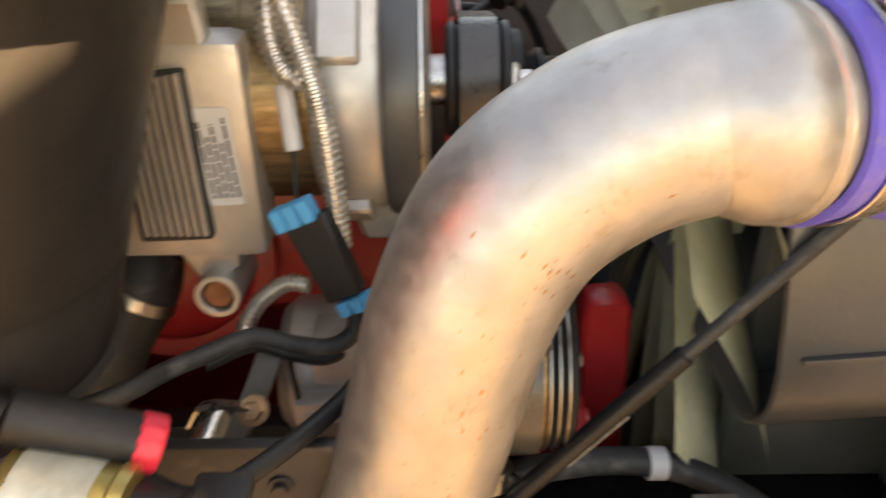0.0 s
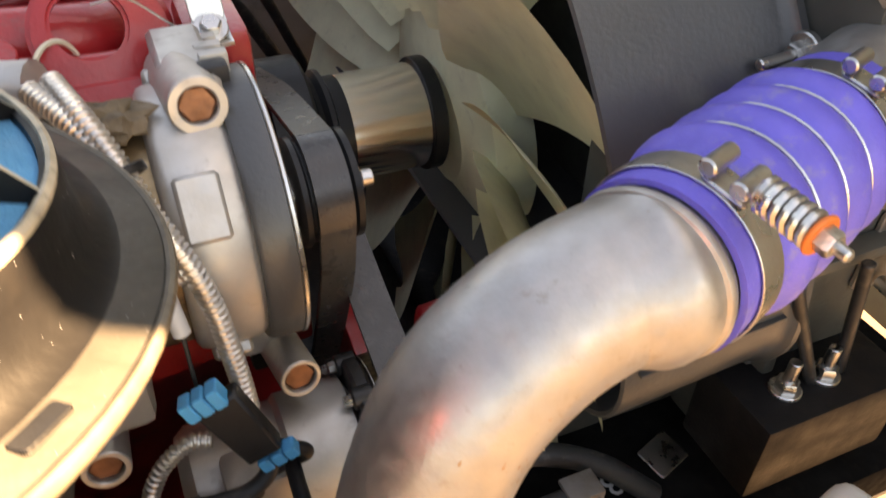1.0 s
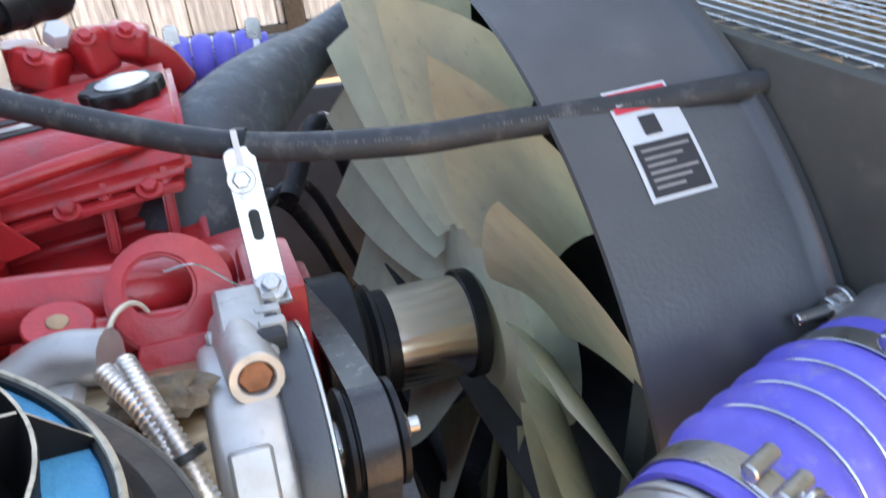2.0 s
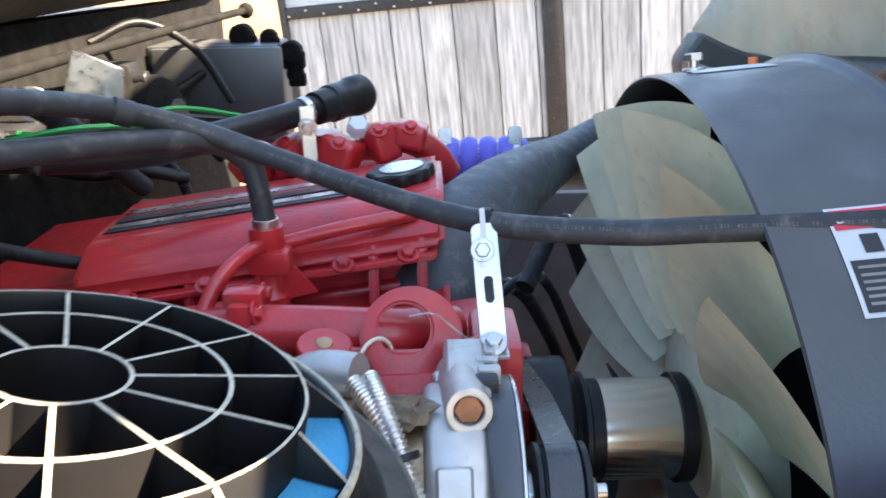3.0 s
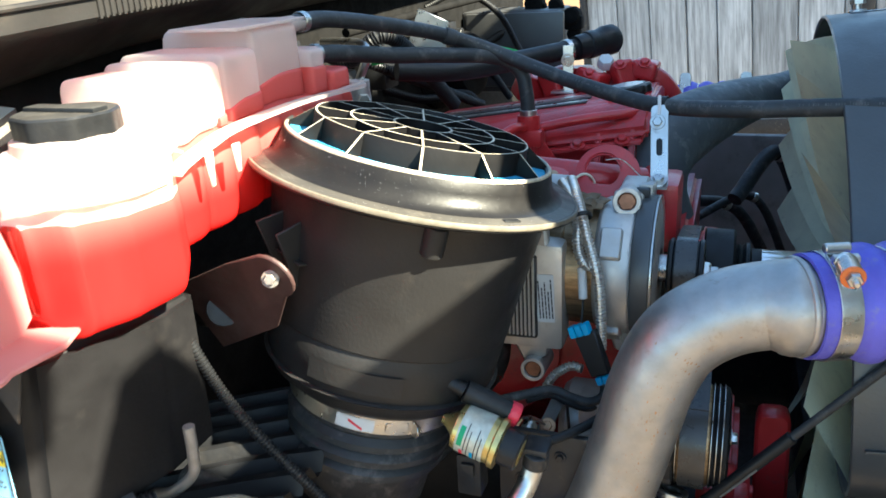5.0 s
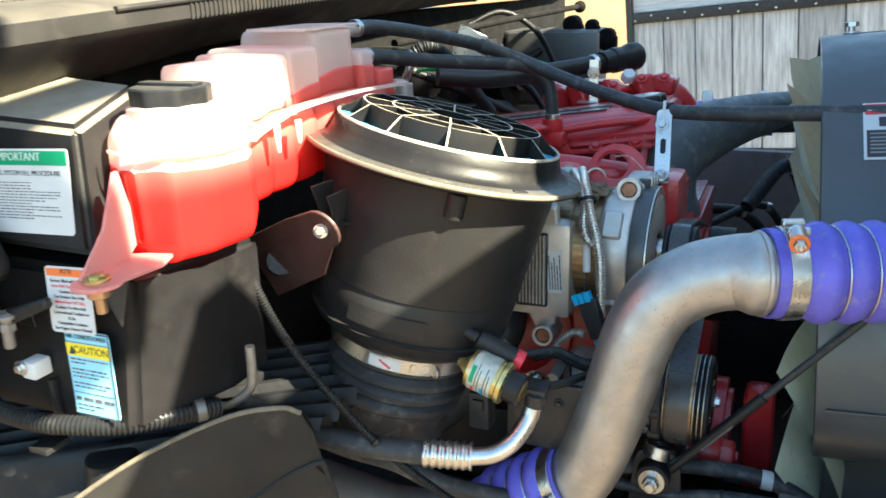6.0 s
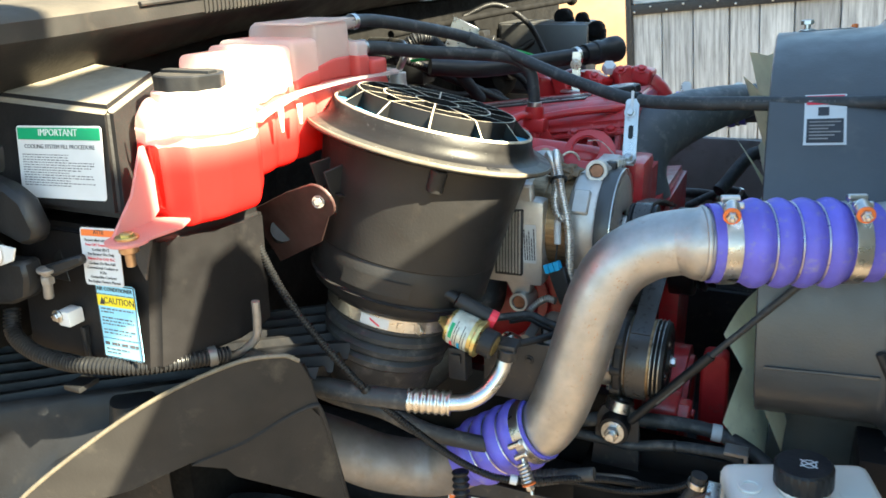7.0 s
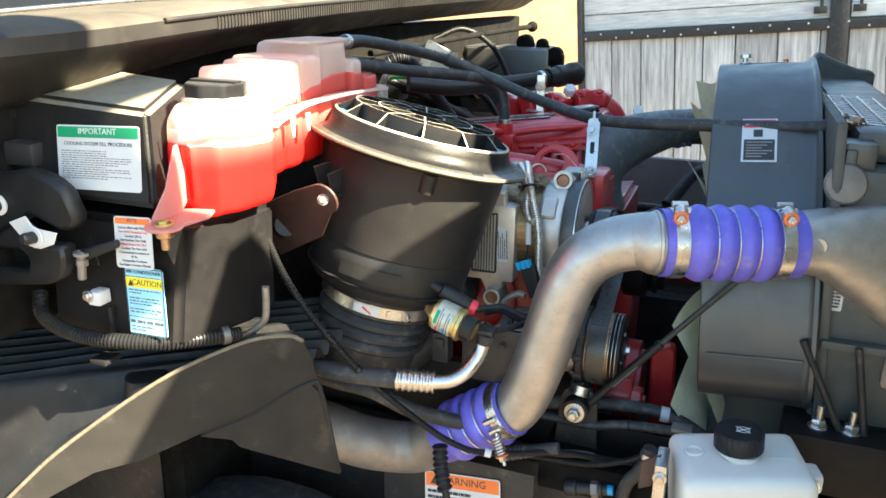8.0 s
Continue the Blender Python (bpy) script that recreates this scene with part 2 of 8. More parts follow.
def frame_of(axis, up=(0, 0, 1)):
    """Three unit vectors, the third along axis."""
    w = Vector(axis).normalized()
    u = Vector(up).cross(w)
    if u.length < 1e-3:
        u = Vector((1, 0, 0)).cross(w)
    u.normalize()
    return u, w.cross(u), w


def box(x0, x1, y0, y1, z0, z1, bev=0.004, seg=2):
    bm = bmesh.new()
    bmesh.ops.create_cube(bm, size=1)
    for v in bm.verts:
        v.co = Vector((x0 + (v.co.x + 0.5) * (x1 - x0), y0 + (v.co.y + 0.5) * (y1 - y0), z0 + (v.co.z + 0.5) * (z1 - z0)))
    if bev:
        bmesh.ops.bevel(bm, geom=bm.edges[:], offset=bev, segments=seg, affect="EDGES", profile=0.6)
    return bm


def revolve(profile, origin, axis, n=40, start=0.0, sweep=2 * math.pi, wobble=None):
    """Turns (radius, height) pairs about an axis."""
    u, v, w = frame_of(axis)
    o = Vector(origin)
    bm = bmesh.new()
    whole = abs(sweep - 2 * math.pi) < 1e-6
    cols = n if whole else n + 1
    rings = []
    for i in range(cols):
        a = start + sweep * i / n
        d = math.cos(a) * u + math.sin(a) * v
        rings.append([bm.verts.new(o + d * max(r, 1e-5) + w * h) for r, h in profile])
    for i in range(n):
        p, q = rings[i], rings[(i + 1) % cols]
        for j in range(len(profile) - 1):
            bm.faces.new((p[j], q[j], q[j + 1], p[j + 1]))
    bmesh.ops.remove_doubles(bm, verts=bm.verts, dist=2e-5)
    return bm


def rod(p0, p1, r, r1=None, n=20, bev=0.0012):
    p0, p1 = Vector(p0), Vector(p1)
    h = (p1 - p0).length
    r1 = r if r1 is None else r1
    b = min(bev, r * 0.4, h * 0.3)
    return revolve([(0, 0), (r - b, 0), (r, b), (r1, h - b), (r1 - b, h), (0, h)], p0, p1 - p0, n)


def ring(origin, axis, r_in, r_out, h, n=40, bev=0.001):
    b = min(bev, h * 0.3, (r_out - r_in) * 0.3)
    return revolve([(r_in + b, 0), (r_out - b, 0), (r_out, b), (r_out, h - b), (r_out - b, h), (r_in + b, h), (r_in, h - b), (r_in, b), (r_in + b, 0)],
                   origin, axis, n)


def hexhead(origin, axis, r, h):
    return revolve([(0, 0), (r, 0), (r, h * 0.8), (r * 0.85, h), (0, h)], origin, axis, 6)


def bolt(origin, axis, r, h=None, washer=True):
    """Washer and hexagon head."""
    h = h or r * 0.8
    o, a = Vector(origin), Vector(axis).normalized()
    b = hexhead(o + a * r * 0.25, a, r, h)
    if washer:
        b = joined(b, rod(o - a * 0.001, o + a * r * 0.3, r * 1.55, n=20, bev=0.0006))
    return b


def spline(pts, per=8):
    """Catmull-Rom through the points."""
    P = [Vector(p) for p in pts]
    P = [P[0] * 2 - P[1]] + P + [P[-1] * 2 - P[-2]]
    out = []
    for i in range(1, len(P) - 2):
        for k in range(per):
            t = k / per
            a, b, c, d = P[i - 1], P[i], P[i + 1], P[i + 2]
            out.append(0.5 * (2 * b + (c - a) * t + (2 * a - 5 * b + 4 * c - d) * t * t + (3 * b - a - 3 * c + d) * t ** 3))
    out.append(P[-2])
    return out


def tube(pts, r, n=14, per=8, step=None, shape=None, caps=True, smooth=True):
    """A hose or pipe along the points; shape(s, whole) scales its radius along the length; step: spacing of its rings."""
    P = spline(pts, per) if smooth else [Vector(p) for p in pts]
    acc = [0.0]
    for a, b in zip(P, P[1:]):
        acc.append(acc[-1] + (b - a).length)
    if step:
        m = max(2, int(acc[-1] / step))
        S = [acc[-1] * i / m for i in range(m + 1)]
        Q, j = [], 0
        for s in S:
            while j < len(acc) - 2 and acc[j + 1] < s:
                j += 1
            f = (s - acc[j]) / max(1e-9, acc[j + 1] - acc[j])
            Q.append(P[j].lerp(P[j + 1], min(1, f)))
        P, acc = Q, S
    bm = bmesh.new()
    t0 = (P[1] - P[0]).normalized()
    u, v, _ = frame_of(t0)
    rings = []
    for i, p in enumerate(P):
        t = (P[min(i + 1, len(P) - 1)] - P[max(i - 1, 0)]).normalized()
        u = (u - t * u.dot(t)).normalized()
        v = t.cross(u)
        rr = r * (shape(acc[i], acc[-1]) if shape else 1)
        rings.append([bm.verts.new(p + rr * (math.cos(a) * u + math.sin(a) * v)) for a in [2 * math.pi * k / n for k in range(n)]])
    for a, b in zip(rings, rings[1:]):
        for k in range(n):
            bm.faces.new((a[k], a[(k + 1) % n], b[(k + 1) % n], b[k]))
    if caps:
        bm.faces.new(rings[0][::-1])
        bm.faces.new(rings[-1])
    return bm


def ribbed(pitch, depth=0.12):
    return lambda s, whole: 1 + depth * (1 if (s / pitch) % 1 < 0.5 else -1)


def conduit(pts, r, pitch=0.0045):
    return tube(pts, r, n=12, step=pitch / 4, shape=ribbed(pitch))


def plate(outline, origin, u, v, thick, bev=0.0012):
    """A flat outline in the plane of u and v, thickened along their normal."""
    o, u, v = Vector(origin), Vector(u).normalized(), Vector(v)
    v = (v - u * v.dot(u)).normalized()
    w = u.cross(v)
    bm = bmesh.new()
    f = bm.faces.new([bm.verts.new(o + u * a + v * b) for a, b in outline])
    g = bmesh.ops.extrude_face_region(bm, geom=[f])
    bmesh.ops.translate(bm, verts=[e for e in g["geom"] if isinstance(e, bmesh.types.BMVert)], vec=w * thick)
    if bev:
        bmesh.ops.bevel(bm, geom=bm.edges[:], offset=bev, segments=1, affect="EDGES")
    return bm


def strip(path, across, width, thick):
    """A flat band along a path; across: the direction of its width."""
    P = spline(path, 6)
    a = Vector(across).normalized() * width / 2
    bm = bmesh.new()
    rows = []
    for i, p in enumerate(P):
        t = (P[min(i + 1, len(P) - 1)] - P[max(i - 1, 0)]).normalized()
        k = t.cross(a).normalized() * thick / 2
        rows.append([bm.verts.new(q) for q in (p - a - k, p + a - k, p + a + k, p - a + k)])
    for r0, r1 in zip(rows, rows[1:]):
        for k in range(4):
            bm.faces.new((r0[k], r0[(k + 1) % 4], r1[(k + 1) % 4], r1[k]))
    bm.faces.new(rows[0][::-1])
    bm.faces.new(rows[-1])
    return bm


def rounded(w, h, r, n=4):
    """Outline of a rounded rectangle about the middle."""
    out = []
    for cx, cy, a0 in ((w / 2 - r, h / 2 - r, 0), (-w / 2 + r, h / 2 - r, 90), (-w / 2 + r, -h / 2 + r, 180), (w / 2 - r, -h / 2 + r, 270)):
        for k in range(n + 1):
            a = radians(a0 + 90 * k / n)
            out.append((cx + r * math.cos(a), cy + r * math.sin(a)))
    return out


def lettering(words, origin, u, v, size, thick=0.0002, align="CENTER"):
    """Raised letters as a mesh, read along u with v as their up."""
    c = bpy.data.curves.new("letters", "FONT")
    c.body, c.size, c.align_x, c.align_y, c.extrude = words, size, align, "CENTER", thick
    c.resolution_u = 2
    o = bpy.data.objects.new("letters", c)
    me = bpy.data.meshes.new_from_object(o)
    bm = bmesh.new()
    bm.from_mesh(me)
    bpy.data.objects.remove(o)
    bpy.data.curves.remove(c)
    bpy.data.meshes.remove(me)
    u = Vector(u).normalized()
    v = Vector(v)
    v = (v - u * v.dot(u)).normalized()
    w = u.cross(v)
    m = Matrix(((u.x, v.x, w.x, origin[0]), (u.y, v.y, w.y, origin[1]), (u.z, v.z, w.z, origin[2]), (0, 0, 0, 1)))
    return turned(bm, m)


def bars(rows, origin, u, v, height, thick=0.0003):
    """Unreadable print: short bars. rows: (left, right, up) in the label's plane."""
    u, v = Vector(u).normalized(), Vector(v)
    v = (v - u * v.dot(u)).normalized()
    out = bmesh.new()
    rng = random.Random(5)
    for a, b, h in rows:
        x = a
        while x < b - 0.001:
            e = min(b, x + rng.uniform(0.004, 0.013))
            p = Vector(origin) + v * h
            q = [p + u * x, p + u * (e - 0.0012), p + u * (e - 0.0012) + v * height, p + u * x + v * height]
            w = u.cross(v) * thick
            lo, hi = [out.verts.new(c) for c in q], [out.verts.new(c + w) for c in q]
            out.faces.new(hi)
            for k in range(4):
                out.faces.new((lo[k], lo[(k + 1) % 4], hi[(k + 1) % 4], hi[k]))
            x = e
    return out


def pale_tops(ob, least=0.85, top_mat=M_EDGE, up=None):
    """Gives the faces of a moulded part that point up a second, paler material."""
    ob.data.materials.append(top_mat)
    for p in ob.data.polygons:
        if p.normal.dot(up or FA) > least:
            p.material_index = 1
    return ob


# ---- ground and distance ----
def ground_sheet():
    bm = bmesh.new()
    xs = [-400, -120, -40, -15, -8, -4, -2, 0, 2, 4, 8, 15, 40, 120, 400]
    vs = [[bm.verts.new((x, y, 0.05 * noise.noise(Vector((x * 0.3, y * 0.3, 0)))if abs(x) < 20 and abs(y) < 20 else 0)) for x in xs] for y in xs]
    for j in range(len(xs) - 1):
        for i in range(len(xs) - 1):
            bm.faces.new((vs[j][i], vs[j][i + 1], vs[j + 1][i + 1], vs[j + 1][i]))
    return bm


solo("ground", ground_sheet(), M_GROUND, (0, 0, 0), "dry tan dirt yard under the parked truck", "ground", kind="structure", truck=False)


def earth_bank():
    bm = bmesh.new()
    rows = []
    for j in range(13):
        h = j / 12
        rows.append([bm.verts.new((-26 + 2.4 * i, 17 + 7 * h + 0.8 * noise.noise(Vector((i * 0.6, j * 0.7, 3))),
                                   5.2 * h ** 0.8 + 0.5 * noise.noise(Vector((i * 0.5, j * 0.9, 9))) - (0.3 if j == 0 else 0))) for i in range(22)])
    for a, b in zip(rows, rows[1:]):
        for i in range(21):
            bm.faces.new((a[i], a[i + 1], b[i + 1], b[i]))
    return bm


solo("earth_bank", earth_bank(), M_BANK, (0, 17, 0), "sunlit bare tan earth bank behind the yard", "bank", kind="structure", truck=False)


# ---- plank-sided trailer beside the truck ----
def plank_trailer():
    y0 = 6.8
    t = thing("plank_trailer", (0, y0, 0), "trailer sided with weathered grey boards in a black steel frame", "trailer", truck=False)
    rng = random.Random(3)
    part("bed", box(-1.3, 4.2, y0 - 0.02, y0 + 2.3, 0.34, 0.5, 0.01), M_FRAME, t, "black steel bed frame")
    part("top_rail", box(-1.29, 4.2, y0 - 0.05, y0 + 0.03, 1.70, 1.79, 0.006), M_FRAME, t, "black steel rail with rivets")
    part("upper_rail", box(-1.29, 4.2, y0 - 0.05, y0 + 0.03, 2.42, 2.5, 0.006), M_FRAME, t)
    for x in (-1.29, 0.98, 3.3):
        part("post", box(x, x + (0.06 if x < 0 else 0.15), y0 - 0.055, y0 + 0.03, 0.4, 2.6, 0.006), M_FRAME, t)
    rivet = finish(revolve([(0.011, 0), (0.009, 0.004), (0.004, 0.006), (0, 0.007)], (0, 0, 0), (0, -1, 0), 8), (0, 0, 0), M_STEEL, "rivet")
    for i in range(34):
        for z in (1.745,):
            r = new("rivet", rivet)
            r.parent, r.location = t, (-1.2 + i * 0.155, -0.052, z + (0.02 if i % 2 else -0.02))
    x = -1.235
    while x < 4.1:
        w = rng.uniform(0.26, 0.36)
        x1 = min(x + w, 0.975) if x < 0.97 else min(x + w, 4.15)
        dy = rng.uniform(-0.008, 0.008)
        b = box(x, x1 - 0.012, y0 + 0.0 + dy, y0 + 0.028 + dy, 0.5, 1.70, 0.005, 1)
        part("board", b, M_WOOD, t)
        x = x1 if abs(x1 - 0.975) > 1e-6 else 1.135
    for k in range(4):
        z = 1.795 + k * 0.158
        for xa, xb in ((-1.235, 0.975), (1.135, 4.1)):
            part("rail_board", box(xa, xb, y0, y0 + 0.028, z, z + 0.15, 0.005, 1), M_WOODH, t)
    part("inner_lining", box(-1.23, 4.15, y0 + 0.04, y0 + 0.06, 0.5, 2.42, 0), M_WOOD, t, "boards of the inner lining")
    for x in (0.9, 1.2):
        l = part("latch", joined(box(x - 0.05, x + 0.05, y0 - 0.07, y0 - 0.03, 1.84, 1.9, 0.006), rod((x + 0.01, y0 - 0.05, 1.88), (x + 0.01, y0 - 0.05, 2.1), 0.014)), M_FRAME, t, "black steel latch")
    part("far_side", box(-1.3, 4.2, y0 + 2.26, y0 + 2.3, 0.4, 2.5, 0.01), M_WOODH, t)
    for x in (0.6, 1.7):
        w = part("wheel", revolve([(0.1, -0.12), (0.34, -0.12), (0.38, -0.09), (0.38, 0.09), (0.34, 0.12), (0.1, 0.12)], (x, y0 + 0.25, 0.38), (0, 1, 0), 28), M_RUBBER, t)
        part("rim", rod((x, y0 + 0.12, 0.38), (x, y0 + 0.2, 0.38), 0.2, n=24), M_STEEL, w)
    t.location.x, t.rotation_euler.z = -0.03, radians(-9)


M_WOODH = mat("weathered_rail_boards", (0.6, 0.61, 0.61), 0.75, vary=0.25, scale=5, grain=60, bump=0.5, dirt=(0.14, 0.135, 0.13), dirt_amount=0.25, island=True, stretch=(0.8, 1, 9))
plank_trailer()


# ---- cab front: firewall, cowl, windscreen ----
def wall_firewall():
    b = joined(box(-0.80, -0.74, 0.14, 2.70, 0.75, 1.93, 0.01), box(-0.80, -0.742, -0.36, 0.14, 1.50, 1.93, 0.01))
    return solo("firewall", b, M_MATTE, (-0.77, 0.95, 0.75), "dusty black firewall behind the engine", "firewall", kind="structure")


wall_firewall()


def lip_height(y):
    return 1.915 + 0.064 * (1 - math.exp(-(y + 0.3) * 1.1)) + 0.012 * y


def cab():
    t = thing("cab", (-1.4, 0.95, 0.6), "dark truck cab with a rain-spotted windscreen above the cowl", "truck cab", kind="structure")
    part("cab_front", joined(box(-2.6, -1.2, -0.36, 2.70, 0.6, 1.9, 0.03), box(-1.2, -0.82, -0.36, 2.70, 1.5, 1.9, 0.02), box(-1.2, -0.82, 0.16, 2.70, 0.6, 1.5, 0.02)), M_FRAME, t)
    g = plate([(-1.1, 0), (1.1, 0), (1.0, 0.8), (-1.0, 0.8)], (-0.90, 0.95, 1.93), (0, 1, 0), (-0.62, 0, 0.78), 0.008)
    part("windscreen", g, M_GLASS, t, "dark windscreen with water drops")
    part("roof", box(-2.6, -1.45, -0.2, 2.1, 2.72, 2.8, 0.03), M_COWL, t)
    part("cab_back", box(-2.62, -2.55, -0.3, 2.2, 1.9, 2.75, 0.02), M_COWL, t)
    part("glass_trim", tube([(-0.895, -0.15 + 0.25 * i, lip_height(-0.15 + 0.25 * i) + 0.05) for i in range(10)], 0.004, n=8, per=3), M_STEEL, t, "thin bright strip below the glass")
    d = bmesh.new()
    rng = random.Random(11)
    for _ in range(90):
        y, s = rng.uniform(-0.1, 1.2), rng.uniform(0.06, 0.3)
        p = Vector((-0.90, y, 1.93)) + Vector((-0.62, 0, 0.78)).normalized() * s + Vector((0.78, 0, 0.62)) * 0.001
        d = joined(d, turned(revolve([(1, 0), (0.8, 0.4), (0, 0.6)], (0, 0, 0), (0, 0, 1), 6), Matrix.Translation(p) @ Matrix.Rotation(0.9, 4, "Y") @ Matrix.Scale(rng.uniform(0.0012, 0.003), 4)))
    part("water_drops", d, M_DROP, t)
    return t


cab()


def cowl():
    """A moulded panel below the windscreen, swept along the truck's width."""
    t = thing("cowl_panel", (-0.7, 0.95, 1.93), "dusty grey-brown plastic cowl panel with a ribbed front vent", "cowl panel")
    bm = bmesh.new()
    sect = [(-0.92, 0.044), (-0.86, 0.048), (-0.78, 0.051), (-0.70, 0.051), (-0.645, 0.048), (-0.622, 0.043), (-0.613, 0.036), (-0.613, 0.012), (-0.622, 0.002), (-0.645, -0.012), (-0.68, -0.034), (-0.715, -0.046), (-0.77, -0.05), (-0.92, -0.05)]
    rows = []
    for i in range(41):
        y = -0.36 + 3.17 * i / 40
        e = max(0, (abs(y - 1.225) - 1.255) / 0.33)
        back = 0.16 * e * e
        deep = 1 + 0.7 * max(0, min(1, (0.35 - y) / 0.6))
        rows.append([bm.verts.new((x - (back if x > -0.9 else 0), y, lip_height(y) + (z * deep if z < 0 else z))) for x, z in sect])
    for a, b in zip(rows, rows[1:]):
        for k in range(len(sect)):
            bm.faces.new((a[k], a[(k + 1) % len(sect)], b[(k + 1) % len(sect)], b[k]))
    bm.faces.new(rows[0])
    bm.faces.new(rows[-1][::-1])
    # The panel's upward faces are painted lighter, as if sunlit.
    pale_tops(part("panel", bm, M_COWL, t), 0.75, M_SUNTOP, Vector((0, 0, 1)))
    teeth = bmesh.new()
    for i in range(165):
        y = 0.20 + i * 0.0103
        z = lip_height(y)
        teeth = joined(teeth, box(-0.622, -0.6105, y, y + 0.0042, z + 0.010, z + 0.032, 0, 1))
    part("vent_ribs", teeth, M_COWL, t, "row of fine vertical vent ribs")
    part("vent_rail", tube([(-0.611, 0.06 + 0.21 * i, lip_height(0.06 + 0.21 * i) + 0.037) for i in range(11)], 0.004, n=8, per=3), M_COWL, t)
    return t


cowl()


# ---- tilted hood in front of the engine ----
def hood():
    t = thing("tilted_hood", (1.0, 0.9, 0.9), "truck hood tilted forward, dull olive-grey underside showing", "hood")
    bm = bmesh.new()
    rows = []
    for i in range(61):
        y = -0.36 + 2.76 * i / 60
        k = abs((y - 1.15) / 1.4)
        # The unseen top edge is stepped to place its shadow on the engine.
        top = min(2.655, 2.50 + 2.2 * (y + 0.285)) - 0.185 * max(0, min(1, (y + 0.14) / 0.04)) + 0.61 * max(0, min(1, (y - 0.105) / 0.03)) - 0.4 * max(0, (y - 1.9) / 0.45) ** 2
        rows.append([])
        for j in range(15):
            h = j / 14
            z = 1.05 + (top - 1.05) * h
            x = 0.96 - 0.10 * h - 0.14 * k ** 3 + 0.03 * math.sin(h * 6)
            far = max(0, min(1, (y - 1.95) / 0.45))
            x += far * far * (min(0.16, 0.9 * max(0, z - 1.83)) - 0.04)
            rows[-1].append(bm.verts.new((x, y, z)))
    for a, b in zip(rows, rows[1:]):
        for j in range(14):
            bm.faces.new((a[j], a[j + 1], b[j + 1], b[j]))
    g = bmesh.ops.solidify(bm, geom=bm.faces[:], thickness=0.012)
    part("shell", bm, M_HOOD, t)
    for dz in (0.0, 0.42):
        pts = []
        for i in range(9):
            y = 0.15 + 2.1 * i / 8
            k = abs((y - 1.15) / 1.4)
            pts.append((0.90 - 0.14 * k ** 3 - dz * 0.05, y, 1.62 + dz + 0.18 * (1 - k * k)))
        part("stiffening_rib", tube(pts, 0.035, n=10), M_BLACK, t, "dark moulded stiffening rib")
        part("rib_edge", tube([(x - 0.035, y, z - 0.02) for x, y, z in pts], 0.004, n=6), M_STEEL, t)
    lip = []
    for j in range(9):
        h = j / 8
        lip.append((0.96 - 0.10 * h - 0.168, -0.365, 1.05 + 1.28 * h))
    part("hood_edge", tube(lip, 0.018, n=10), M_HOOD, t, "rolled edge of the hood")
    # Unseen plate, added to keep the sun off the cowl's left part.
    side_blocker = plate([(-0.62, 2.78), (-0.42, 2.72), (-0.31, 2.70), (-0.296, 2.76), (-0.305, 2.88), (-0.324, 2.92), (-0.326, 3.06), (-0.296, 3.15), (-0.28, 3.38), (-0.62, 3.38)], (0.80, 0, 0), (0, 1, 0), (0, 0, 1), 0.012)
    # Unseen plate, added to keep the sun off the tank's far chambers.
    tank_blocker = plate([(0.30, 2.85), (0.0, 2.86), (-0.04, 2.95), (-0.02, 3.06), (0.02, 3.12), (0.30, 3.12)], (0.775, 0, 0), (0, 1, 0), (0, 0, 1), 0.012)
    # Unseen plate, added to shade the rear of the cover box's top.
    part("arch_rim", plate([(-0.45, 3.03), (-0.30, 3.036), (-0.03, 3.05), (-0.03, 3.12), (-0.2, 3.14), (-0.45, 3.14)], (0.787, 0, 0), (0, 1, 0), (0, 0, 1), 0.012), M_HOOD, t, "unseen plate added to shade the cover box")
    part("fender_bulge", tank_blocker, M_HOOD, t, "unseen plate added to shade the far end of the tank")
    part("fender_wing", side_blocker, M_HOOD, t, "unseen plate added to shade the left side of the cowl")
    return t


hood()


# ---- air cleaner ----
FA = Vector((0.211, 0.114, 0.971)).normalized()
FC = Vector((-0.248, 0.299, 1.813))
FU, FV, _ = frame_of(FA, (0, 1, 0))


def fpt(r, deg, h):
    a = radians(deg)
    return FC + FA * h + r * (math.cos(a) * FU + math.sin(a) * FV)


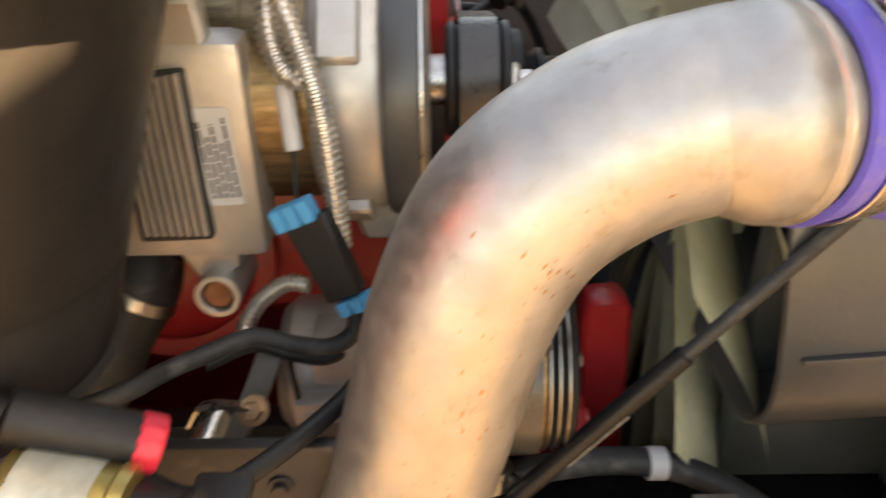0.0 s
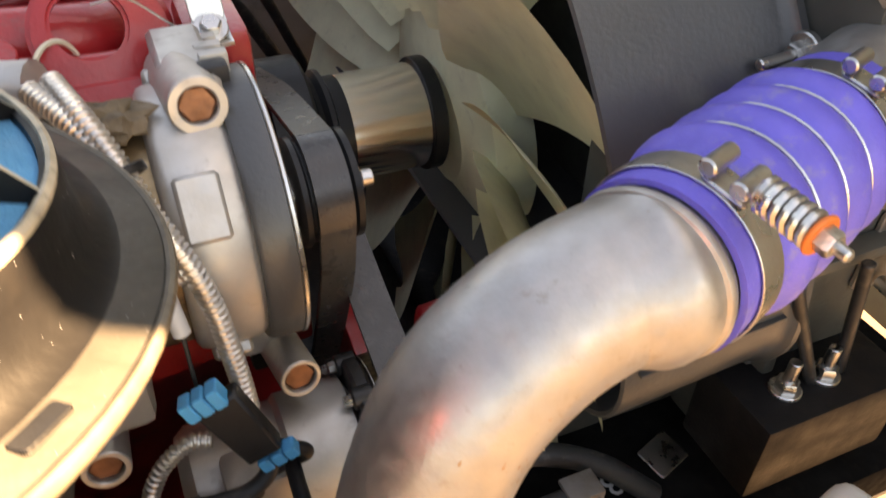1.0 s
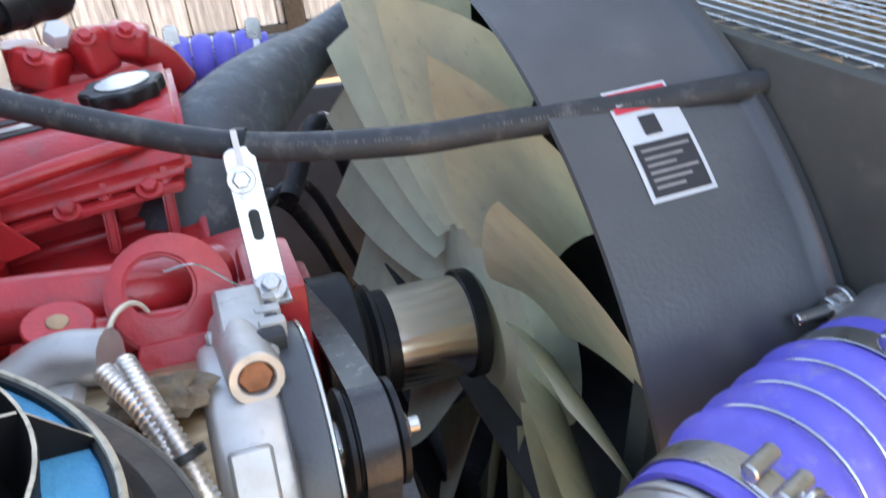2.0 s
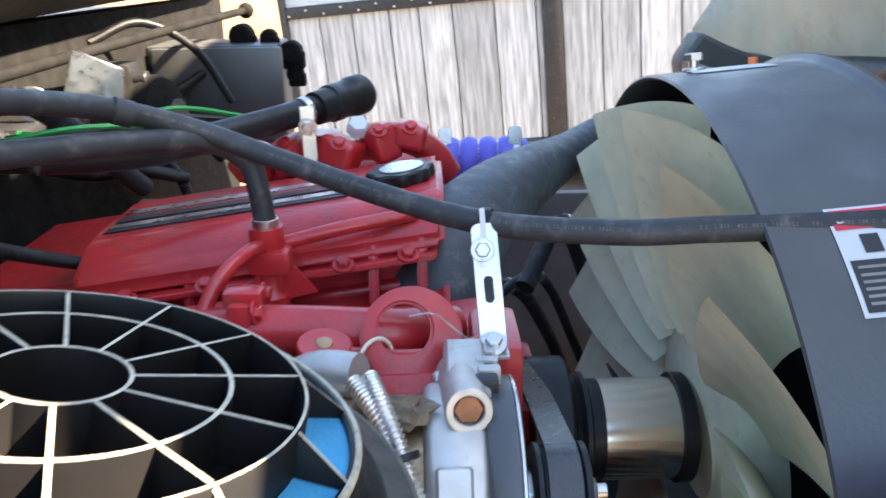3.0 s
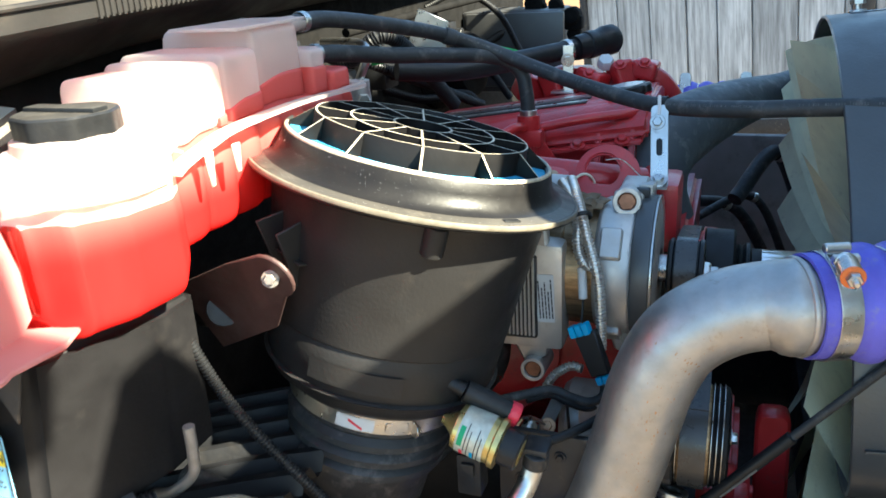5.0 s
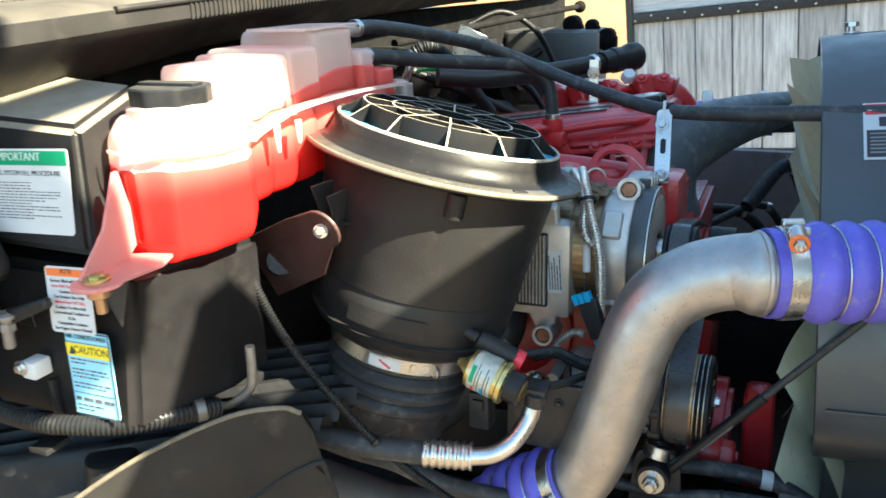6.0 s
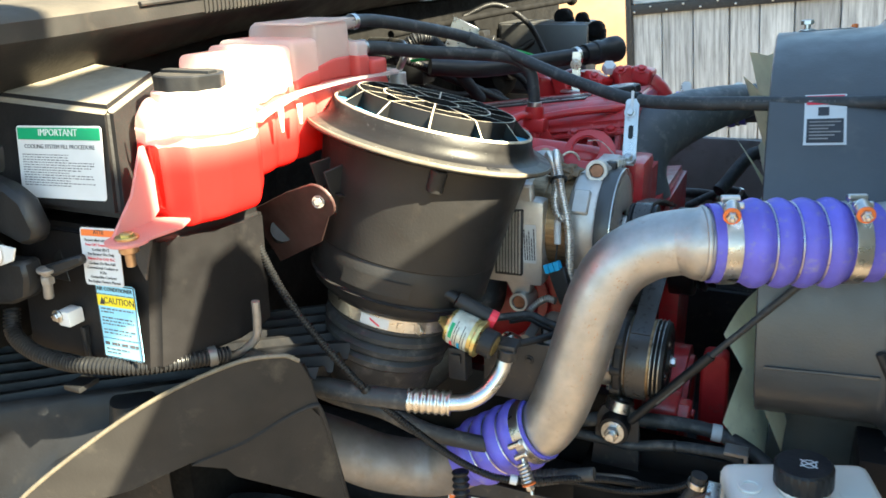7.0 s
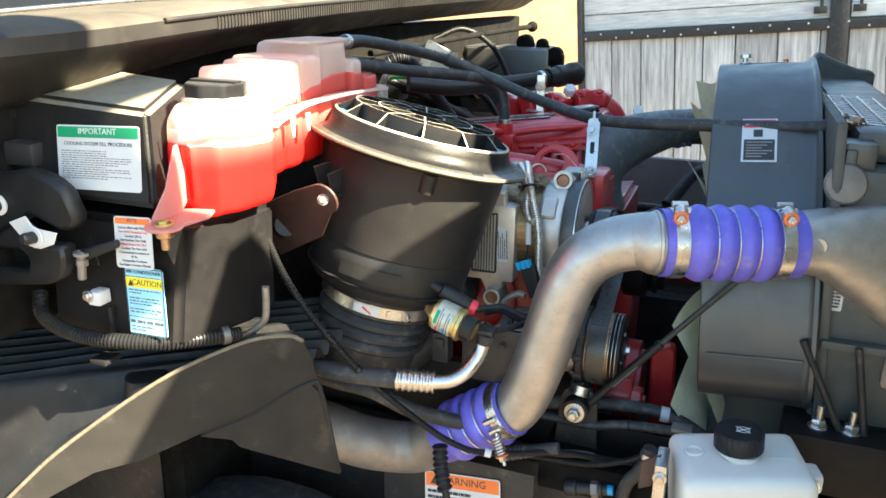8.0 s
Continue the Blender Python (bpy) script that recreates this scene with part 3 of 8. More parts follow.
def air_cleaner():
    t = thing("air_cleaner", FC - FA * 0.34, "black plastic canister air cleaner with a round spoked intake cap", "air cleaner")
    can = revolve([(0.199, -0.064), (0.186, -0.068), (0.176, -0.070), (0.170, -0.078), (0.166, -0.12), (0.158, -0.20), (0.155, -0.238), (0.1525, -0.24), (0.1525, -0.243),
                   (0.154, -0.246), (0.15, -0.295), (0.143, -0.318), (0.125, -0.333), (0.108, -0.338), (0.112, -0.34), (0.0, -0.34)], FC, FA, 72)
    body = part("canister", can, M_FILTER, t)
    for a0, a1, h0, h1 in ((205, 228, -0.24, -0.272), (258, 300, -0.26, -0.285)):
        g = []
        for k in range(7):
            g.append((radians(a0 + (a1 - a0) * k / 6)))
        bm = bmesh.new()
        vs = [[bm.verts.new(fpt(0.1565, math.degrees(a), h)) for h in (h0, h1)] for a in g]
        for p, q in zip(vs, vs[1:]):
            bm.faces.new((p[0], q[0], q[1], p[1]))
        bmesh.ops.solidify(bm, geom=bm.faces[:], thickness=0.005)
        part("locking_tab", bm, M_FILTER, body)
    part("seam_rib", revolve([(0.15, -0.2975), (0.1545, -0.30), (0.15, -0.3035)], FC, FA, 60), M_FILTER, body)
    pale_tops(part("flange", revolve([(0.156, -0.024), (0.1605, -0.022), (0.163, -0.024), (0.166, -0.036), (0.172, -0.049), (0.183, -0.055), (0.199, -0.057), (0.2035, -0.0595), (0.203, -0.064), (0.197, -0.067),
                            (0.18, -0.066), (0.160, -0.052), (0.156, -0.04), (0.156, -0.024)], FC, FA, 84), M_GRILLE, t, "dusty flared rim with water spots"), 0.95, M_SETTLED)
    # Pale bead puts the sunlight on the dusty lip into its colour.
    part("rim_lip", revolve([(0.1995, -0.0598), (0.1996, -0.0575), (0.2012, -0.0564), (0.2030, -0.0570), (0.2042, -0.0594), (0.2038, -0.0618), (0.2015, -0.0628), (0.1995, -0.0618)], FC, FA, 96), M_LIP, t, "rim edge toned pale as sunlit dust")
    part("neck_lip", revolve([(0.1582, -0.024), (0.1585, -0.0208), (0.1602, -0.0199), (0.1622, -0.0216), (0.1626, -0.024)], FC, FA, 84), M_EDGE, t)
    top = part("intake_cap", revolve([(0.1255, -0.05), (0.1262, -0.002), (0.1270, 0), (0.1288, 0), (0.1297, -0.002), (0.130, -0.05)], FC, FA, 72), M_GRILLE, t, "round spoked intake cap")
    # Sun glare on the cap's top faces is put into their cream colour.
    pale_tops(top)
    pale_tops(part("mid_ring", revolve([(0.0856, -0.03), (0.0856, 0), (0.0882, 0), (0.0882, -0.03)], FC, FA, 60), M_GRILLE, top))
    pale_tops(part("hub_ring", revolve([(0.0340, -0.035), (0.0340, 0), (0.0364, 0), (0.0364, -0.035)], FC, FA, 40), M_GRILLE, top))
    for k in range(12):
        a = 21.7 + 30 * k
        d = (fpt(1, a, 0) - FC)
        w = FA.cross(d)
        sp = plate([(0.036, -0.03), (0.126, -0.03), (0.126, 0.0), (0.036, 0.0)], FC - w * 0.0011, d, FA, 0.0022, 0)
        pale_tops(part("spoke", sp, M_GRILLE, top))
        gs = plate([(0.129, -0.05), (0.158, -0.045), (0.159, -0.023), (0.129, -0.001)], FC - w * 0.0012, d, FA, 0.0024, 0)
        pale_tops(part("gusset", gs, M_GRILLE, top), 0.5)
    part("inner_wall", revolve([(0.045, -0.16), (0.125, -0.05), (0.1255, -0.045)], FC, FA, 40), M_BLACK, top)
    part("inner_floor", rod(FC - FA * 0.165, FC - FA * 0.158, 0.06), M_BLACK, top)
    foam = revolve([(0.1305, -0.0265), (0.156, -0.0275), (0.156, -0.046), (0.1305, -0.046)], FC, FA, 60)
    part("foam_ring", foam, M_FOAM, t, "blue honeycomb foam under the rim")
    for a in (197, 324, 77):
        # Rim slots are black plates: the shade inside them as colour.
        s = plate(rounded(0.022, 0.008, 0.002), fpt(0.188, a, -0.0547), fpt(1, a + 90, 0) - FC, fpt(1, a, 0) - FC, 0.0035, 0.0006)
        part("rim_slot", s, M_BLACK, t, "black plate standing for a slot's shade in the rim")
    boss = part("boss", rod(fpt(0.172, 300, -0.07), fpt(0.166, 300, -0.105), 0.013), M_FILTER, body)
    for a in (234, 247):
        d = fpt(1, a, 0) - FC
        part("rib", plate([(0.15, -0.10), (0.198, -0.12), (0.162, -0.185), (0.15, -0.19)], FC, d, FA, 0.004, 0.001), M_FILTER, body)
    part("cross_rib", plate([(-0.02, 0), (0.03, 0), (0.03, 0.003), (-0.02, 0.003)], fpt(0.160, 241, -0.155), fpt(1, 331, 0) - FC, FA, 0.010, 0.0006), M_FILTER, body)
    rng = random.Random(4)
    dm = bpy.data.meshes.new("water_spots")
    V, Fc = [], []
    for _ in range(750):
        a = rng.gauss(262, 40)
        s = rng.random() ** 1.6
        r, h = 0.163 + 0.036 * s, -0.024 - 0.033 * min(1, s * 2.2) + 0.0012
        p = fpt(r, a, h)
        q = rng.uniform(0.0001, 0.00024)
        nrm = (FA * 0.7 + (fpt(1, a, 0) - FC) * 0.7).normalized()
        u, v, w = frame_of(nrm)
        b0 = len(V)
        V += [p + u * q, p + v * q, p - u * q, p - v * q, p + w * q * 0.6]
        Fc += [(b0, b0 + 1, b0 + 4), (b0 + 1, b0 + 2, b0 + 4), (b0 + 2, b0 + 3, b0 + 4), (b0 + 3, b0, b0 + 4)]
    dm.from_pydata([v - BASE[t] for v in V], [], Fc)
    dm.materials.append(M_DROP)
    o = tagged(new("water_spots", dm), "fine pale water spots on the rim", kind="stuff")
    o.parent = t
    # clamp band and rubber boot
    boot = part("rubber_boot", revolve([(0.108, -0.322), (0.112, -0.328), (0.112, -0.366), (0.106, -0.372), (0.114, -0.380), (0.114, -0.388), (0.104, -0.395), (0.112, -0.403), (0.111, -0.412), (0.101, -0.419),
                                        (0.108, -0.426), (0.107, -0.436), (0.096, -0.444), (0.09, -0.50), (0.0, -0.50)], FC, FA, 56), M_RUBBER, t, "ribbed black rubber boot")
    band = part("clamp_band", ring(FC - FA * 0.360, FA, 0.1125, 0.1155, 0.022, 64), M_STEEL, t, "bright steel clamp band")
    bm = bmesh.new()
    vs = [[bm.verts.new(fpt(0.116, 268 + 24 * k / 8, h)) for h in (-0.358, -0.341)] for k in range(9)]
    for p, q in zip(vs, vs[1:]):
        bm.faces.new((p[0], q[0], q[1], p[1]))
    bmesh.ops.solidify(bm, geom=bm.faces[:], thickness=0.0006)
    part("paper_tag", bm, M_WHITE, band, "white tag with a red mark")
    part("red_mark", strip([fpt(0.117, 276 + 3 * k, -0.346 - 0.003 * k) for k in range(4)], FA, 0.003, 0.0004), M_REDLABEL, band)
    part("screw_housing", plate(rounded(0.03, 0.014, 0.003), fpt(0.1155, 306, -0.349), fpt(1, 36, 0) - FC, FA, -0.009, 0.001), M_STEEL, band)
    part("screw", bolt(fpt(0.122, 316, -0.349), fpt(1, 46, 0) - FC, 0.006), M_STEEL, band)
    return t


air_cleaner()


def filter_bracket():
    o, b = Vector((-0.337, 0.073, 1.699)), Vector((-0.46, 0.14, 1.64))
    t = thing("filter_bracket", (-0.46, 0.14, 1.6), "dark oxide-red steel bracket bolted to the air cleaner", "bracket")
    u = Vector((-0.9, 0.25, -0.25)).normalized()
    v = Vector((-0.15, -0.3, 0.9))
    out = [(-0.028 * math.sin(radians(a)), 0.028 * math.cos(radians(a))) for a in range(0, 181, 20)] + [(0.05, -0.07), (0.18, -0.10), (0.18, 0.0), (0.06, 0.022)]
    p = part("plate", plate(out, o, u, v, 0.005), M_REDDARK, t)
    part("bolt", bolt(o + Vector((0.003, -0.006, 0.001)), (0.3, -0.9, 0.2), 0.0062), M_PIPEDULL, t)
    part("support_arm", tube([(-0.44, 0.12, 1.63), (-0.52, 0.2, 1.58), (-0.72, 0.25, 1.55)], 0.02), M_BLACK, t)
    return t


filter_bracket()


# ---- coolant tank ----
def stepped(pairs, y, soft=True):
    """A value that runs from pair to pair along y."""
    if y <= pairs[0][0]:
        return pairs[0][1]
    for (a, va), (b, vb) in zip(pairs, pairs[1:]):
        if y <= b:
            f = (y - a) / (b - a)
            f = f * f * (3 - 2 * f) if soft else f
            return va + (vb - va) * f
    return pairs[-1][1]


SEAM = [(-0.12, 1.829), (0.0, 1.826), (0.03, 1.827), (0.07, 1.838), (0.10, 1.845), (0.26, 1.848), (0.42, 1.840), (0.46, 1.838)]
TURRETS = ((0.028, 0.062, -0.412, 1.882), (0.066, 0.126, -0.408, 1.905), (0.131, 0.152, -0.416, 1.912), (0.157, 0.226, -0.417, 1.918), (0.236, 0.340, -0.428, 1.937), (0.347, 0.386, -0.418, 1.901), (0.392, 0.448, -0.414, 1.866))


def lower_section(y):
    """Front, back, bottom and top of the tank's lower half at y: a bulged reservoir, then a fluted body up to the seam."""
    front = stepped([(-0.115, -0.437), (-0.095, -0.404), (-0.05, -0.386), (0.0, -0.382), (0.015, -0.386), (0.03, -0.402), (0.05, -0.405), (0.42, -0.408), (0.45, -0.43)], y)
    back = stepped([(-0.115, -0.47), (-0.09, -0.502), (-0.04, -0.515), (0.02, -0.52), (0.06, -0.55), (0.45, -0.58)], y)
    bottom = stepped([(-0.115, 1.715), (-0.10, 1.703), (0.0, 1.702), (0.03, 1.735), (0.3, 1.74), (0.45, 1.78)], y)
    top = stepped([(-0.115, 1.83), (-0.10, 1.85), (-0.075, 1.867), (0.0, 1.872), (0.022, 1.87), (0.034, 1.832)], y)
    if y > 0.034:
        front += 0.013 * abs(math.sin((y - 0.03) * 58)) ** 0.55 - 0.006
        top = stepped(SEAM, y)
    return front, back, bottom, top


def upper_section(y):
    """The tank's upper half: a row of square-shouldered turrets with grooves between."""
    for a, b, f, z in TURRETS:
        if a <= y <= b:
            e = min(1, min(y - a, b - y) / 0.005)
            e = math.sqrt(max(0, 1 - (1 - e) ** 2))
            return f - 0.010 * (1 - e), -0.56, stepped(SEAM, y) - 0.004, z - 0.009 * (1 - e)
    low = min(t[3] for t in TURRETS if min(abs(y - t[0]), abs(y - t[1])) < 0.011)
    return -0.442, -0.56, stepped(SEAM, y) - 0.004, low - 0.014


def tank_loft(section, ys, grow=0.0, level=None, p=0.36):
    """Rings along y, squared off by p; level: the surface of a filling."""
    bm = bmesh.new()
    rings = []
    n = 36
    for i, y in enumerate(ys):
        f, b, lo, hi = section(y)
        if level:
            hi = max(lo + 0.004, min(hi - 0.001, level(y)))
        f, b, lo, hi = f - grow, b + grow, lo + grow, hi - grow
        e = min(1, min(i, len(ys) - 1 - i) / 4 * 0.22 + 0.78)
        cx, cz, hx, hz = (f + b) / 2, (lo + hi) / 2, (f - b) / 2 * e, (hi - lo) / 2 * e
        r = []
        for k in range(n):
            a = 2 * math.pi * (k + 0.5) / n
            c, s = math.cos(a), math.sin(a)
            r.append(bm.verts.new((cx + hx * math.copysign(abs(c) ** p, c), y, cz + hz * math.copysign(abs(s) ** p, s))))
        rings.append(r)
    for a, b in zip(rings, rings[1:]):
        for k in range(n):
            bm.faces.new((a[k], a[(k + 1) % n], b[(k + 1) % n], b[k]))
    bm.faces.new(rings[0][::-1])
    bm.faces.new(rings[-1])
    return bm


def coolant_tank():
    t = thing("coolant_tank", (-0.47, 0.1, 1.71), "translucent plastic coolant tank filled with red coolant", "coolant tank")
    low = [-0.115 + 0.565 * k / 170 for k in range(171)]
    high = sorted({round(y, 5) for a, b, f, z in TURRETS for y in [a + (b - a) * k / 6 for k in range(7)] + [a + 0.001, a + 0.0025, a + 0.004, b - 0.004, b - 0.0025, b - 0.001, a - 0.0012, b + 0.0012]} - {round(TURRETS[0][0] - 0.0012, 5), round(TURRETS[-1][1] + 0.0012, 5)})
    part("lower_shell", tank_loft(lower_section, low, 0.0015), M_TANK, t, "milky lower half with fluted sides", sharp=60)
    part("upper_shell", tank_loft(upper_section, high, 0.0015, p=0.2), M_TANK, t, "milky stepped upper half", sharp=42)
    part("coolant", tank_loft(lower_section, low, -0.0005, lambda y: stepped([(-0.2, 1.824), (0.0, 1.82), (0.03, 1.822), (0.06, 1.834), (0.1, 1.86), (0.5, 1.87)], y)), M_COOLANT, t, "red coolant inside the tank", sharp=60)
    part("upper_coolant", tank_loft(upper_section, [y for y in high if y > 0.13], -0.0005, lambda y: stepped([(0.13, 1.852), (0.2, 1.866), (0.3, 1.88), (0.4, 1.876)], y), 0.2), M_COOLANT, t, "red coolant in the upper half", sharp=42)
    seam = [(-0.386, 0.012, 1.824), (-0.392, 0.035, 1.828), (-0.388, 0.07, 1.838), (-0.386, 0.12, 1.846), (-0.386, 0.26, 1.848), (-0.39, 0.42, 1.840), (-0.43, 0.455, 1.839)]
    part("seam_flange", strip(seam, (0.9, -0.3, 0.1), 0.026, 0.0045), M_TANK, t)
    ridge = [(-0.475, -0.116, 1.831), (-0.44, -0.119, 1.829), (-0.405, -0.098, 1.826), (-0.384, -0.05, 1.822), (-0.381, 0.0, 1.822)]
    part("mould_line", strip(ridge, (0.8, -0.6, 0), 0.005, 0.003), M_TANK, t)
    neck = part("neck", revolve([(0.052, 1.855), (0.05, 1.87), (0.04, 1.875), (0.038, 1.885), (0, 1.885)], (-0.45, -0.035, 0), (0, 0, 1), 32), M_TANK, t)
    prof = []
    for k in range(40):
        a = 2 * math.pi * k / 40
        prof.append((0.044 * (1 + (0.035 if k % 5 < 2 else 0)) * math.cos(a), 0.044 * (1 + (0.035 if k % 5 < 2 else 0)) * math.sin(a)))
    c = part("cap", joined(plate(prof, (-0.45, -0.035, 1.868), (1, 0, 0), (0, 1, 0), 0.024, 0.002)), M_BLACK, t, "black ribbed screw cap")
    pale_tops(part("cap_bar", box(-0.49, -0.41, -0.044, -0.026, 1.889, 1.896, 0.002), M_BLACK, c), 0.8, M_SETTLED, Vector((0, 0, 1)))
    pale_tops(c, 0.8, M_SETTLED, Vector((0, 0, 1)))
    for y, x, l in ((0.05, -0.379, 0.035), (0.09, -0.375, 0.03)):
        part("hanging_tab", plate([(0, 0), (0.012, 0), (0.009, -l), (0.004, -l)], (x, y, 1.835), (0.2, 1, 0), (0, 0, 1), 0.003), M_TANK, t)
    tab = plate([(0.026 * math.cos(radians(a)), 0.026 * math.sin(radians(a))) for a in range(130, 321, 19)] + [(0.07, -0.012), (0.10, 0.01), (0.07, 0.05)], (-0.43, -0.197, 1.712), (0.2, 0.98, 0.0), (-0.98, 0.2, 0), 0.005)
    part("foot_tab", tab, M_COOLWEB, t)
    part("top_flange", plate([(-0.045, -0.076), (0.05, -0.076), (0.05, 0.078), (-0.045, 0.078)], (-0.478, 0.282, 1.935), (1, 0, 0), (0, 1, 0), 0.004, 0.001), M_TANK, t)
    part("rear_seam", strip([(-0.398, 0.40, 1.841), (-0.405, 0.45, 1.839), (-0.44, 0.472, 1.838), (-0.52, 0.472, 1.838)], (0.7, 0.7, 0.1), 0.016, 0.004), M_TANK, t)
    gus = plate([(-0.018, 0), (0.055, -0.002), (0.085, 0.02), (0.066, 0.10), (0.058, 0.10), (0.03, 0.045)], (-0.452, -0.19, 1.713), (-0.1, 0.99, 0.0), (0, 0, 1), 0.004)
    part("foot_web", gus, M_COOLWEB, t)
    b = part("foot_bolt", bolt((-0.430, -0.197, 1.718), (0, 0, 1), 0.009, 0.004), M_GOLD, t)
    part("bolt_shank", joined(rod((-0.430, -0.197, 1.712), (-0.430, -0.197, 1.70), 0.012), rod((-0.430, -0.197, 1.701), (-0.430, -0.197, 1.682), 0.006)), M_RUST, b)
    for z, y0, y1, r in ((1.925, 0.38, 0.45, 0.0115), (1.878, 0.43, 0.47, 0.011)):
        part("outlet", rod((-0.49, y0, z), (-0.485, y1, z), r), M_TANK, t)
    return t


coolant_tank()


# ---- black side boxes with their labels ----
def worded(x0, x1, y, rng, size):
    """One line of unreadable print: short bars of word length."""
    out, x = [], x0
    while x < x1 - size:
        w = min(size * rng.uniform(1.2, 5.0), x1 - x)
        out.append((x, x + w, y))
        x += w + size * 0.4
    return out


def safety_label(name, parent_at, origin, u, v, w, h, label, head, head_h, words, sub=None, rows=0, base=None, ink=None, text_scale=0.7, foot=0.004, centred=False):
    """A flat sticker: backing, coloured header with its word, and fine print."""
    t = thing(name, Vector(origin), label, "label")
    u, v = Vector(u).normalized(), Vector(v)
    v = (v - u * v.dot(u)).normalized()
    n = u.cross(v)
    o = Vector(origin)
    part("backing", plate([(p + w / 2, q - h / 2) for p, q in rounded(w, h, 0.005)], o, u, v, 0.0008, 0), base or M_WHITE, t)
    if head:
        part("header", plate([(0.0025, -head_h), (w - 0.0025, -head_h), (w - 0.0025, -0.0025), (0.0025, -0.0025)], o + n * 0.0008, u, v, 0.0005, 0), head, t)
    if words:
        part("header_word", lettering(words, o + n * 0.0015 + u * w / 2 - v * head_h / 2, u, v, head_h * text_scale), ink or M_WHITE, t)
    y = -head_h - 0.007
    if sub:
        part("title", lettering(sub, o + n * 0.001 + u * w / 2 + v * (y - 0.002), u, v, 0.0078), M_INK, t)
        y -= 0.012
    rng = random.Random(len(name))
    if rows:
        st = (h + y - foot) / rows
        lines = []
        for k in range(rows):
            gap = rng.choice((0.05, 0.08, 0.2, 0.34)) * w
            a = 0.05 * w + (gap / 2 if centred else 0)
            lines += worded(a, w * 0.95 - (gap / 2 if centred else gap), y - st * k - st * 0.3, rng, st * 0.55)
        part("fine_print", bars(lines, o + n * 0.0008, u, v, st * 0.36), M_PRINT, t)
    return t


def cover_box():
    t = thing("cover_box", (-0.62, -0.06, 1.70), "black plastic cover box with a sloping top", "cover box")
    bm = bmesh.new()
    lo = [(-0.80, -0.156), (-0.478, -0.158), (-0.50, 0.02), (-0.80, 0.05)]
    hi = [(-0.80, -0.130), (-0.499, -0.129), (-0.55, 0.015), (-0.80, 0.04)]
    a = [bm.verts.new((x, y, 1.722)) for x, y in lo]
    b = [bm.verts.new((x, y, z)) for (x, y), z in zip(hi, (1.872, 1.858, 1.886, 1.90))]
    bm.faces.new(a[::-1])
    bm.faces.new(b)
    for k in range(4):
        bm.faces.new((a[k], a[(k + 1) % 4], b[(k + 1) % 4], b[k]))
    bmesh.ops.bevel(bm, geom=bm.edges[:], offset=0.009, segments=3, affect="EDGES")
    pale_tops(part("body", bm, M_DUSTBLACK, t), 0.7, M_THICKDUST, Vector((0, 0, 1)))
    part("mounting_ear", box(-0.80, -0.742, -0.15, -0.12, 1.83, 1.866, 0.004), M_BLACK, t)
    part("ear_bolt", bolt((-0.765, -0.151, 1.855), (0, -1, 0.1), 0.006), M_STEEL, t)
    return t


cover_box()


def lower_case():
    t = thing("heater_case", (-0.56, -0.06, 1.48), "black plastic heater case below the coolant tank", "heater case")
    bm = bmesh.new()
    lo = [(-0.70, -0.162), (-0.462, -0.158), (-0.42, -0.02), (-0.42, 0.05), (-0.72, 0.08)]
    hi = [(-0.70, -0.146), (-0.445, -0.142), (-0.415, -0.005), (-0.415, 0.05), (-0.72, 0.08)]
    a = [bm.verts.new((x, y, 1.505)) for x, y in lo]
    b = [bm.verts.new((x, y, z)) for (x, y), z in zip(hi, (1.70, 1.70, 1.69, 1.69, 1.70))]
    bm.faces.new(a[::-1])
    bm.faces.new(b)
    for k in range(5):
        bm.faces.new((a[k], a[(k + 1) % 5], b[(k + 1) % 5], b[k]))
    bmesh.ops.bevel(bm, geom=bm.edges[:], offset=0.01, segments=3, affect="EDGES")
    part("body", bm, M_CASE, t)
    part("rib", plate([(0, 0), (0.03, 0), (0.012, 0.07), (0.006, 0.07)], (-0.63, -0.152, 1.62), (1, 0, 0), (0, 0.1, 1), -0.02), M_BLACK, t)
    # No hollow is cut: a flat black plate stands for its shade.
    part("notch", plate([(0, 0), (0.05, 0), (0.03, -0.06)], (-0.49, -0.153, 1.70), (1, 0.06, 0), (0, 0, 1), -0.004), M_FRAME, t, "flat black plate standing for the shaded recess under the tank foot")
    c = part("white_clip", joined(box(-0.603, -0.581, -0.180, -0.155, 1.566, 1.588, 0.003)), M_WHITE, t, "white plastic cable clip")
    part("clip_screw", bolt((-0.600, -0.181, 1.581), (0, -1, 0), 0.006), M_STEEL, c)
    part("drain", tube([(-0.388, -0.03, 1.575), (-0.389, -0.03, 1.54), (-0.395, -0.03, 1.515), (-0.425, -0.03, 1.488), (-0.46, -0.02, 1.47)], 0.006), M_PIPEDULL, t, "thin bent metal pipe")
    return t


lower_case()

L1 = safety_label("instruction_label", None, (-0.659, -0.1398, 1.8295), (0.152, 0.001, 0.0075), (-0.008, 0.014, 0.092), 0.153, 0.094, "white cooling instruction sticker with a green header", M_GREENHEAD, 0.018,
                  "IMPORTANT", "COOLING SYSTEM FILL PROCEDURE", 13, foot=0.014)
L2 = safety_label("attention_label", None, (-0.5535, -0.1585, 1.7065), (0.064, 0.0, 0.004), (-0.005, 0.01, 0.08), 0.068, 0.0765, "white coolant notice sticker with an orange header", M_ORANGE, 0.011, "ATTE", None, 0, ink=M_INK)
